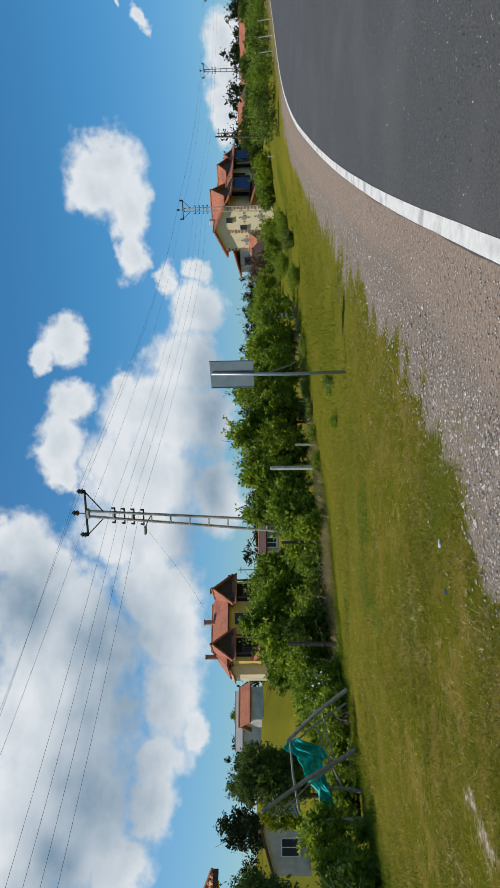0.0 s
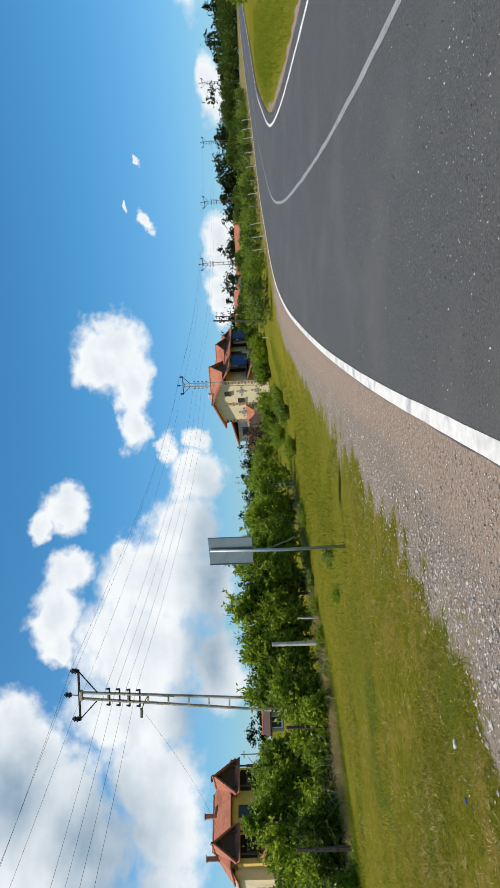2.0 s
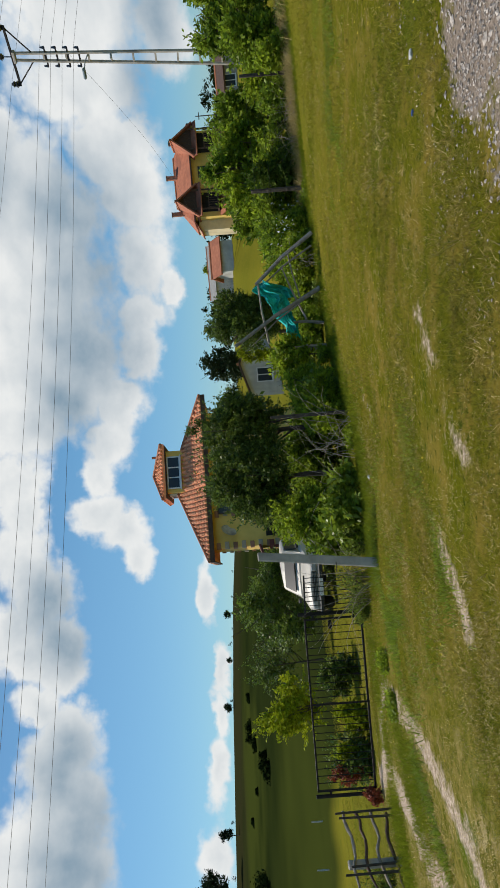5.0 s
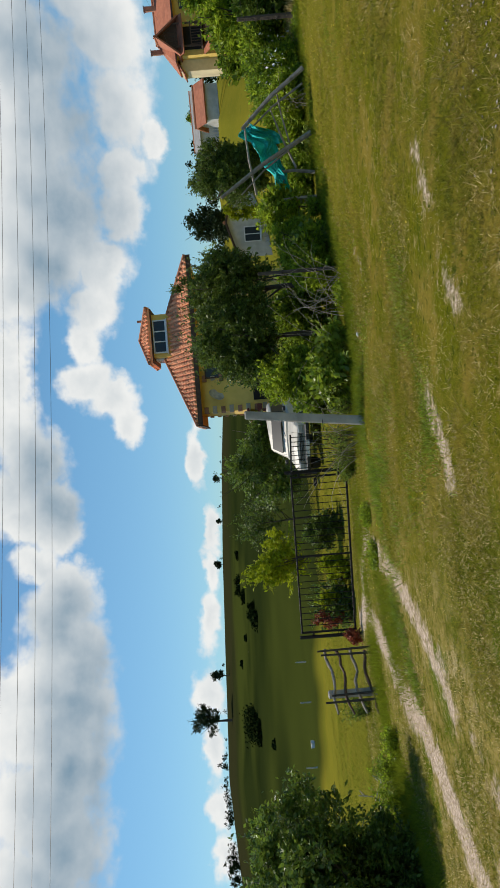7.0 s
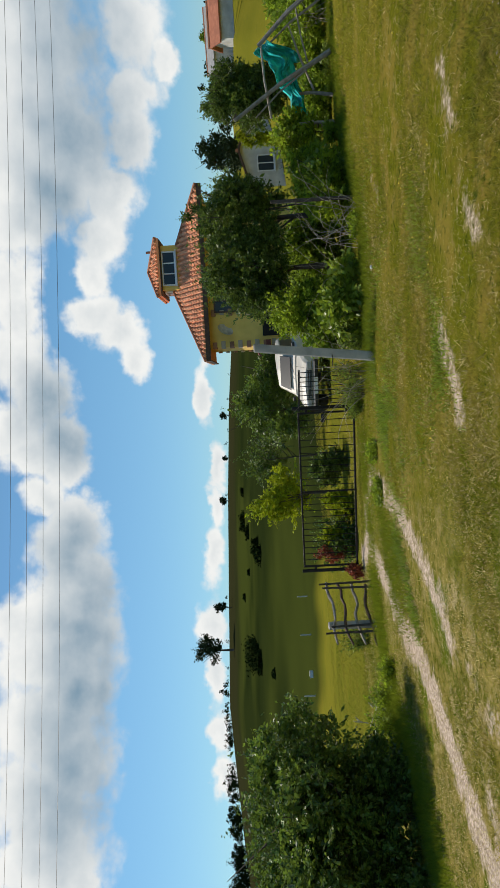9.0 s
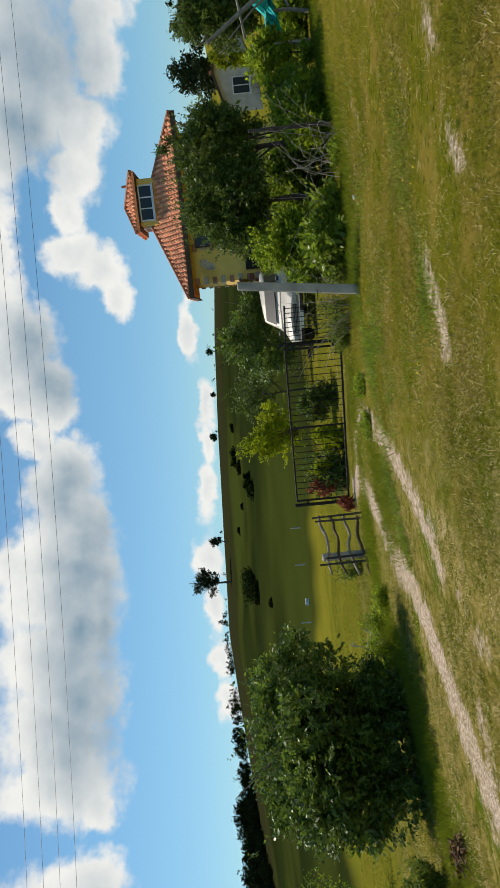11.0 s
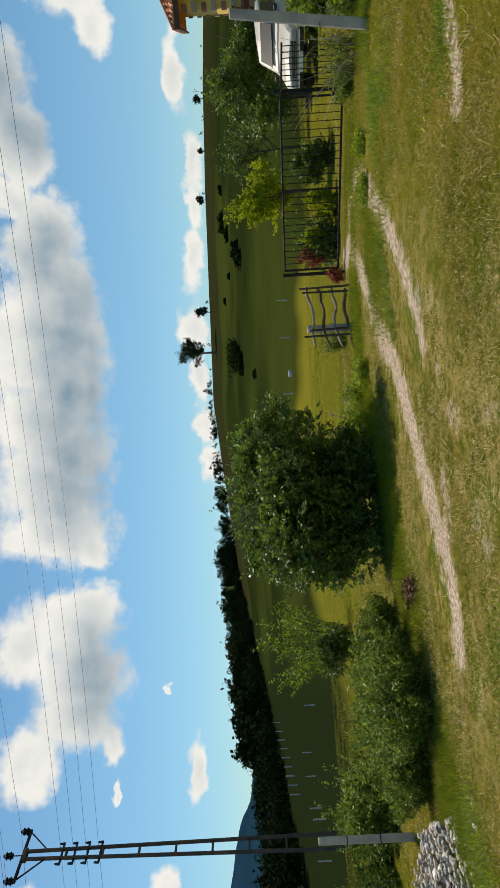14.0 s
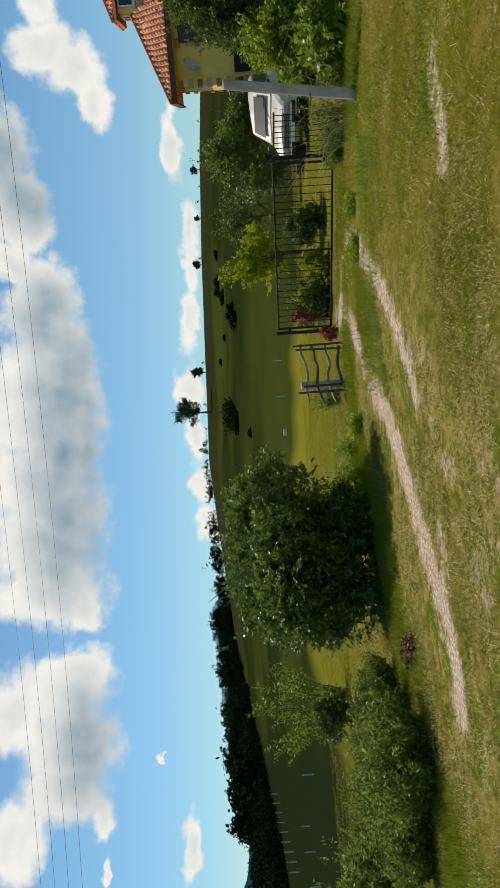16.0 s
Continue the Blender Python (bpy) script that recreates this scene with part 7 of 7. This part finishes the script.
def rubble():
    x0, y0, z0 = pol(-101.0, 8.6)
    ob = empty("rubble_heap", x0, y0, z0, 0, "heap of pale rubble stones dumped in the grass", "stone heap")
    kinds = [stone_mesh(i, 0.058) for i in range(9)]
    rng = random.Random(4)
    A, B = Vector(pol(-95.6, 8.0)), Vector(pol(-112.0, 7.9))
    d = (B - A)
    cross = Vector((-d.y, d.x, 0)).normalized()
    for i in range(300):
        f = rng.random()
        k = rng.gauss(0, 0.5)
        h = max(0.0, 0.34 * (1 - abs(k) / 0.95)) * (0.5 + 0.5 * math.sin(math.pi * min(1, f * 1.1 + 0.1)))
        p = A + d * f + cross * k
        s = rng.choice((0.5, 0.6, 0.7, 0.85, 1.0)) if rng.random() < 0.95 else 1.15
        st = new("stone", kinds[i % 9])
        st.parent = ob
        zz = H(p.x, p.y) + h * rng.uniform(0.5, 1.0)
        st.matrix_basis = Matrix.Translation((p.x - x0, p.y - y0, zz - z0)) @ pose(0, 0, 0, rng.uniform(-30, 30), rng.uniform(-30, 30), rng.uniform(0, 360)) @ Matrix.Diagonal((s, s, s, 1))
    # loose small pieces
    tmp, out = stone_mesh(31, 0.034), []
    v = np.array([tuple(a.co) for a in tmp.vertices])
    fc = np.array([tuple(p.vertices) for p in tmp.polygons])
    r2 = np.random.default_rng(6)
    for i in range(3200):
        f, k = r2.random(), r2.normal() * 0.5
        p = A + d * float(f) + cross * float(k)
        h = max(0.0, 0.40 * (1 - abs(k) / 0.95)) * (0.5 + 0.5 * math.sin(math.pi * min(1, f * 1.1 + 0.1)))
        a = r2.random() * 6.28
        rot = np.array([[math.cos(a), -math.sin(a), 0], [math.sin(a), math.cos(a), 0], [0, 0, 1]])
        out.append(((v * r2.uniform(0.5, 1.6)) @ rot.T + [p.x, p.y, H(p.x, p.y) + h * r2.uniform(0.3, 1.0)])[fc])
    g = quads_object("rubble", np.concatenate(out), M["rock"], None, 3)
    tagged(g, "small pale rubble between the larger stones", "rubble", kind="stuff")


rubble()


# ---- loose cover of the ground ----
def pebbles():
    rng = np.random.default_rng(12)
    v = np.array([(1, 0, 0), (-1, 0, 0), (0, 1, 0), (0, -1, 0), (0, 0, 0.55), (0, 0, -0.3)]) * 0.0082
    fc = np.array([(0, 2, 4), (2, 1, 4), (1, 3, 4), (3, 0, 4)])
    n = 300000
    az = np.radians(rng.uniform(-80, 62, n))
    r = 0.9 + 25 * rng.random(n) ** 1.8
    x, y = r * np.sin(az), r * np.cos(az)
    g, _ = masks(x, y)
    keep = ((g > rng.random(n) * 0.75 + 0.17) | ((right_of(SHOULDER, x, y) > -1.1) & (rng.random(n) < (0.07 + 0.30 * np.clip(np.sin(1.9 * x + 0.7 * y) * np.sin(1.3 * y - 0.8 * x + 1.0), 0, 1)) * np.clip(np.degrees(az) / 20 + 0.7, 0.1, 1)))) & (right_of(EDGE, x, y) < -0.16)
    packed = np.clip((right_of(SHOULDER, x, y) - 0.75) / 0.4, 0, 1)
    keep = keep & (rng.random(n) > 0.45 * packed)
    x, y = x[keep], y[keep]
    z = heights(x, y) + 0.004
    band = np.abs(right_of(SHOULDER, x, y) - 0.3) < 0.6 + 0.1 * np.sin(2.1 * x + 1.4 * y)
    s = rng.uniform(0.5, 1.7, len(x)) ** 1.3 * np.where(band, np.where(rng.random(len(x)) < 0.25, 1.6, 1.05), 0.85) * (1 + 0.4 * (rng.random(len(x)) < 0.06 * (g[keep] < 0.95)))
    a = rng.random(len(x)) * 6.28
    ca, sa = np.cos(a), np.sin(a)
    P = v[None] * s[:, None, None] * np.array([1.2, 0.9, 1.0])
    X = P[..., 0] * ca[:, None] - P[..., 1] * sa[:, None] + x[:, None]
    Y = P[..., 0] * sa[:, None] + P[..., 1] * ca[:, None] + y[:, None]
    Z = P[..., 2] + z[:, None]
    co = np.stack([X, Y, Z], -1)[:, fc].reshape(-1, 3, 3)
    ob = quads_object("gravel", co, M["pebble"], None, 3)
    tagged(ob, "loose grey-brown gravel on the road shoulder", "gravel", kind="stuff")


pebbles()


def grass():
    rng = np.random.default_rng(9)
    n = 620000
    az = np.radians(rng.uniform(-112, 34, n))
    r = 2.6 + 30 * rng.random(n) ** 1.7
    x, y = r * np.sin(az), r * np.cos(az)
    g, d = masks(x, y)
    patch = np.array([noise.noise((a * 0.7, b * 0.7, 4)) for a, b in zip(x, y)])
    keep = (g < 0.25 + 0.2 * rng.random(n)) & (d < 0.35 + 0.4 * rng.random(n)) & (patch > -0.55 + 0.5 * rng.random(n))
    x, y, r, patch = x[keep], y[keep], r[keep], patch[keep]
    n = len(x)
    z = heights(x, y)
    h = (0.012 + 0.034 * rng.random(n) ** 2) * (1 + 0.9 * np.clip(patch, 0, 1)) * (1 + 0.5 * (rng.random(n) < 0.02))
    w = 0.0013 + 0.0004 * r
    t = rng.random(n) * 6.283
    lean = rng.normal(size=(n, 2)) * h[:, None] * 1.5
    bx, by = np.cos(t) * w, np.sin(t) * w
    co = np.stack([np.stack([x - bx, y - by, z - 0.01], -1), np.stack([x + bx, y + by, z - 0.01], -1), np.stack([x + lean[:, 0], y + lean[:, 1], z + h], -1)], 1)
    fresh = np.degrees(np.arctan2(x, y)) + 14 * patch + rng.normal(size=n) * 4 > -26
    fresh = fresh & (r + 3 * patch + rng.normal(size=n) > 8.0)
    verge = ~fresh & (np.degrees(np.arctan2(x, y)) + 14 * patch + rng.normal(size=n) * 4 > -30)
    fresh_or_verge = fresh | verge
    ob = quads_object("grass", co[~fresh_or_verge], M["blade"], None, 3)
    tagged(ob, "short dry meadow grass", "grass", kind="stuff")
    ob = quads_object("verge_grass", co[verge], M["blade_verge"], None, 3)
    tagged(ob, "short green and brown grass beside the gravel shoulder", "grass", kind="stuff")
    ob = quads_object("mown_grass", co[fresh], M["blade_fresh"], None, 3)
    tagged(ob, "short yellow-green mown grass", "grass", kind="stuff")


grass()


def tall_grass():
    """Taller growth at the foot of fences, gate and shrubs."""
    rng = np.random.default_rng(19)
    lines = [([pol(20, 33), pol(9.7, 22.0), pol(4, 18.4), pol(-1.7, 17.6), pol(-6.3, 17.0), pol(-13, 15.0), pol(-20, 13.0), pol(-26, 11.0), pol(-33, 10.6), pol(-37, 11.3)], 24000, 0.09),
             ([pol(-54, 12.3), pol(-62, 11.6), pol(-68, 11.0)], 8000, 0.14), ([pol(-63, 11.2), pol(-68, 10.2), pol(-72, 9.1), pol(-78, 8.8)], 16000, 0.085), ([pol(-78, 8.6), pol(-82, 8.0)], 2500, 0.07), ([pol(-44, 11.4), pol(-50, 10.4), pol(-56, 9.6)], 7000, 0.07), ([pol(-91, 7.2), pol(-97, 7.4), pol(-106, 8.2)], 12000, 0.075), ([pol(-42, 12.6), pol(-52, 12.2)], 3000, 0.08), ([(3.0, 13.4), (6.4, 18.6), (11.5, 25.0), (18.5, 34), (25, 41)], 7000, 0.11), ([(6, 22), (11, 30), (18, 40), (28, 54)], 7000, 0.13), ([q for q in offset_line(EDGE, 9.6) if 20 < math.hypot(*q) < 62 and q[1] > 0], 9000, 0.13), ([q for q in offset_line(EDGE, 11.5) if 20 < math.hypot(*q) < 62 and q[1] > 0], 9000, 0.11)]
    out = []
    for pts, n, hh in lines:
        P = np.array([p[:2] for p in pts])
        k = rng.integers(0, len(P) - 1, n)
        f = rng.random(n)[:, None]
        q = P[k] * (1 - f) + P[k + 1] * f + rng.normal(size=(n, 2)) * (0.8 if hh in (0.11, 0.13) else 0.32)
        z = heights(q[:, 0], q[:, 1])
        h = hh * (0.35 + rng.random(n) ** 1.5)
        t = rng.random(n) * 6.283
        w = 0.008 if hh in (0.11, 0.13) else 0.005
        b = np.stack([np.cos(t) * w, np.sin(t) * w], -1)
        lean = rng.normal(size=(n, 2)) * h[:, None] * 0.7
        out.append(np.stack([np.column_stack([q - b, z - 0.01]), np.column_stack([q + b, z - 0.01]), np.column_stack([q + lean, z + h])], 1))
    ob = quads_object("tall_grass", np.concatenate(out), M["weed"], None, 3)
    tagged(ob, "tall green weeds and grass along the fences", "grass", kind="stuff")


tall_grass()


def dry_strip():
    """Pale dead grass left standing along the foot of the hedge."""
    rng = np.random.default_rng(29)
    P = np.array([pol(a, b)[:2] for a, b in ((20.5, 34), (15, 27), (10, 22.6), (6, 20), (2, 18.4), (-2, 18), (-8, 17.4))])
    n = 15000
    k = rng.integers(0, len(P) - 1, n)
    f = rng.random(n)[:, None]
    q = P[k] * (1 - f) + P[k + 1] * f + rng.normal(size=(n, 2)) * 0.22
    h = 0.22 * (0.4 + rng.random(n) ** 1.5)
    t = rng.random(n) * 6.283
    b = np.stack([np.cos(t), np.sin(t)], -1) * 0.007
    z = heights(q[:, 0], q[:, 1])
    lean = rng.normal(size=(n, 2)) * h[:, None] * 0.8
    ob = quads_object("dead_grass", np.stack([np.column_stack([q - b, z - 0.01]), np.column_stack([q + b, z - 0.01]), np.column_stack([q + lean, z + h])], 1), M["straw"], None, 3)
    tagged(ob, "strip of pale dead grass along the hedge foot", "grass", kind="stuff")


dry_strip()


def weed_patches():
    """Low dark green patches of weeds in the meadow."""
    rng = np.random.default_rng(23)
    lines = [([pol(-35, 10.4), pol(-41, 9.5), pol(-45, 8.7)], 8000, 0.10, 0.36), ([pol(-20, 11.2), pol(-30, 9.3), pol(-38, 8.3), pol(-44, 7.3)], 5000, 0.04, 0.34), ([pol(-49, 9.9), pol(-54, 8.9), pol(-57, 8.3)], 3000, 0.07, 0.16),
             ([pol(-24, 7.4), pol(-32, 6.6), pol(-40, 6.2)], 5000, 0.035, 0.25), ([pol(-92, 6.9), pol(-102, 6.6), pol(-110, 6.4)], 12000, 0.07, 0.4), ([pol(-76, 5.0), pol(-84, 4.9), pol(-92, 5.2)], 5000, 0.03, 0.22), ([pol(-8, 11), pol(2, 11.4), pol(8, 12.5)], 7000, 0.05, 0.5)]
    out = []
    for pts, n, hh, spread in lines:
        P = np.array([p[:2] for p in pts])
        k = rng.integers(0, len(P) - 1, n)
        f = rng.random(n)[:, None]
        q = P[k] * (1 - f) + P[k + 1] * f + rng.normal(size=(n, 2)) * spread
        clump = np.sin(3.1 * q[:, 0] + 1.3 * q[:, 1]) * np.sin(2.7 * q[:, 1] - 1.9 * q[:, 0] + 0.8)
        q = q[clump > -0.25 + 0.5 * rng.random(n)]
        n = len(q)
        z = heights(q[:, 0], q[:, 1])
        h = hh * (0.3 + rng.random(n) ** 1.5)
        t = rng.random(n) * 6.283
        b = np.stack([np.cos(t), np.sin(t)], -1) * 0.0055
        lean = rng.normal(size=(n, 2)) * h[:, None] * 0.8
        out.append(np.stack([np.column_stack([q - b, z - 0.01]), np.column_stack([q + b, z - 0.01]), np.column_stack([q + lean, z + h])], 1))
    ob = quads_object("meadow_weeds", np.concatenate(out), M["dark_leaf"], None, 3)
    tagged(ob, "low dark green weeds in patches on the meadow", "weeds", kind="stuff")


weed_patches()


def litter(name, x, y, size, mat, label):
    bm = bmesh.new()
    bmesh.ops.create_icosphere(bm, subdivisions=2, radius=size)
    rng = random.Random(int(x * 100))
    for v in bm.verts:
        v.co = Vector((v.co.x * 1.3, v.co.y * 0.8, v.co.z * 0.5)) * (1 + rng.uniform(-0.18, 0.18))
    ob = part(name, bm, M[mat])
    ob.matrix_world = pose(x, y, H(x, y) + size * 0.35, 0, 0, x * 90)
    tagged(ob, label, "litter")


litter("white_scrap", 0.27, 6.4, 0.032, "white_plaster", "crumpled white scrap lying in the grass")
litter("white_scrap", -4.95, 8.85, 0.035, "white_plaster", "crumpled white scrap lying in the grass")
litter("blue_scrap", -0.14, 6.3, 0.022, "blue_cloth", "small blue scrap lying in the grass")


def flowers():
    rng = np.random.default_rng(29)
    n = 900
    az = np.radians(rng.uniform(-60, 18, n))
    r = 6 + 13 * rng.random(n)
    x, y = r * np.sin(az), r * np.cos(az)
    g, d = masks(x, y)
    patch = np.array([noise.noise((a * 0.5, b * 0.5, 9)) for a, b in zip(x, y)])
    keep = (g < 0.2) & (d < 0.2) & (patch > 0.1)
    x, y = np.append(x[keep], rng.normal(-1.9, 0.8, 260)), np.append(y[keep], rng.normal(17.6, 0.35, 260))
    z = heights(x, y) + 0.07
    s = 0.009
    co = np.stack([np.stack([x - s, y - s, z], -1), np.stack([x + s, y - s, z + 0.01], -1), np.stack([x + s, y + s, z], -1), np.stack([x - s, y + s, z + 0.01], -1)], 1)
    ob = quads_object("flowers", co, M["flower"])
    tagged(ob, "tiny yellow flowers scattered in the grass", "flowers", kind="stuff")


flowers()


def straw():
    """Cut straw lying on the meadow and green tufts between it."""
    rng = np.random.default_rng(61)
    n = 300000
    az = np.radians(rng.uniform(-112, 20, n))
    r = 2.8 + 13 * rng.random(n) ** 1.5
    x, y = r * np.sin(az), r * np.cos(az)
    g, d = masks(x, y)
    patch = np.array([noise.noise((a * 1.3, b * 1.3, 14)) for a, b in zip(x, y)])
    keep = (g < 0.5) & (rng.random(n) < np.clip(0.35 + (-28 - np.degrees(az)) / 60, 0.12, 0.9)) & (patch > -0.3 + 0.5 * rng.random(n))
    x, y, r = x[keep], y[keep], r[keep]
    n = len(x)
    z = heights(x, y) + 0.01 + 0.012 * rng.random(n)
    t = rng.random(n) * 6.283
    ln = 0.004 + 0.011 * rng.random(n) ** 2
    w = 0.0009 + 0.0002 * r
    ux, uy = np.cos(t) * ln, np.sin(t) * ln
    vx, vy = -np.sin(t) * w, np.cos(t) * w
    dz = rng.normal(size=n) * 0.004
    co = np.stack([np.stack([x - ux - vx, y - uy - vy, z - dz], -1), np.stack([x + ux - vx, y + uy - vy, z + dz], -1), np.stack([x + ux + vx, y + uy + vy, z + dz], -1), np.stack([x - ux + vx, y - uy + vy, z - dz], -1)], 1)
    ob = quads_object("straw", co, M["straw"])
    tagged(ob, "pale cut straw lying on the dry meadow", "straw", kind="stuff")
    for name, key, label, n, k, wide in (("grass_tufts", "blade_verge", "fresh green grass tufts in the dry meadow", 5200, 13, 0.0042), ("straw_tufts", "straw", "pale dry grass tufts in the meadow", 4200, 10, 0.0034)):
        az = np.radians(rng.uniform(-112, 24, n))
        r = 3.2 + 13 * rng.random(n) ** 1.2
        x, y = r * np.sin(az), r * np.cos(az)
        g, d = masks(x, y)
        group = np.sin(1.9 * x + 1.1 * y + (0 if key == "straw" else 2)) * np.sin(1.6 * y - 1.2 * x + 0.7)
        keep = (g < 0.4) & (d < 0.3) & (group > -0.2 + 0.6 * rng.random(n))
        x, y = np.repeat(x[keep], k), np.repeat(y[keep], k)
        m = len(x)
        cx, cy = x + rng.normal(size=m) * 0.04, y + rng.normal(size=m) * 0.04
        h = 0.015 + 0.04 * rng.random(m)
        t = rng.random(m) * 6.283
        bx, by = np.cos(t) * wide, np.sin(t) * wide
        z = heights(cx, cy) - 0.005
        lx, ly = (cx - x) * 1.2 + rng.normal(size=m) * 0.025, (cy - y) * 1.2 + rng.normal(size=m) * 0.025
        co = np.stack([np.stack([cx - bx, cy - by, z], -1), np.stack([cx + bx, cy + by, z], -1), np.stack([cx + lx, cy + ly, z + h], -1)], 1)
        ob = quads_object(name, co, M[key], None, 3)
        tagged(ob, label, "grass", kind="stuff")


straw()


def road_chips():
    rng = np.random.default_rng(33)
    n = 64000
    az = np.radians(rng.uniform(-30, 130, n))
    r = 0.6 + 27 * rng.random(n) ** 1.5
    x, y = r * np.sin(az), r * np.cos(az)
    d = right_of(EDGE, x, y)
    keep = (d > 0.2) & (d < 7.0) & ((np.abs(d - 2.0) < 0.9) | (rng.random(n) < 0.4))
    x, y = x[keep], y[keep]
    z = heights(x, y) + 0.006
    s = (0.0035 + 0.008 * rng.random(len(x)) ** 2.5)
    a = rng.random(len(x)) * 6.28
    c, q = np.cos(a) * s, np.sin(a) * s
    co = np.stack([np.stack([x + c, y + q, z], -1), np.stack([x - q, y + c, z], -1), np.stack([x - c, y - q, z], -1), np.stack([x, y, z + s * 0.8], -1)], 1)
    ob = quads_object("road_chips", co, M["chip"])
    tagged(ob, "pale stone chips scattered on the asphalt", "chips", kind="stuff")


road_chips()


def far_fence():
    for i in range(9):
        rough_post("pasture_post", -89.5 - i * 0.62, 118 - i * 4.5, 0.75 - 0.1 * i, 0.13, "pale_concrete", "pale post of a far pasture fence", group="pasture fence posts", cap=False, height=1.1)
    for az, r, el in ((-88.2, 48, -1.1), (-91.6, 60, -0.5), (-93.2, 55, -0.9), (-95.3, 50, -1.0), (-96.0, 46, -1.2), (-98.6, 44, -1.3), (-100.4, 41, -1.5), (-102.2, 38, -1.7), (-63.2, 50, -1.9), (-58.6, 50, -1.95), (-55.6, 52, -1.9)):
        rough_post("pasture_post", az, r, el, 0.085, "pale_concrete", "pale post of a far pasture fence", group="pasture fence posts", cap=False, height=0.75)


far_fence()


def roadside_posts():
    for px, py in [q for q in offset_line(dense(EDGE, 3.6), -1.3) if 45 < math.hypot(*q) < 84]:
        rough_post("verge_post", math.degrees(math.atan2(px, py)), math.hypot(px, py), 0, 0.06, "pale_concrete", "short pale leaning post on the far verge", group="verge posts", cap=False, lean=(-0.16, 0), height=0.85, yaw=0)
    rough_post("thin_mast", 33.5, 58, 3.65, 0.16, "dark_concrete", "thin dark leaning mast beside the road bend", "mast", cap=False, lean=(0.1, 0), taper=0.6, yaw=0)
    rough_post("fence_post", 32.1, 52, -0.3, 0.09, "pale_concrete", CP, group="concrete fence posts", cap=False)
    for i in range(9):
        rough_post("garden_fence_post", -12.9 - 0.22 * i, 74, 1.7, 0.09, "pale_concrete", "pale post of the garden fence beside the white shed", group="garden fence posts", cap=False, height=0.75)


roadside_posts()
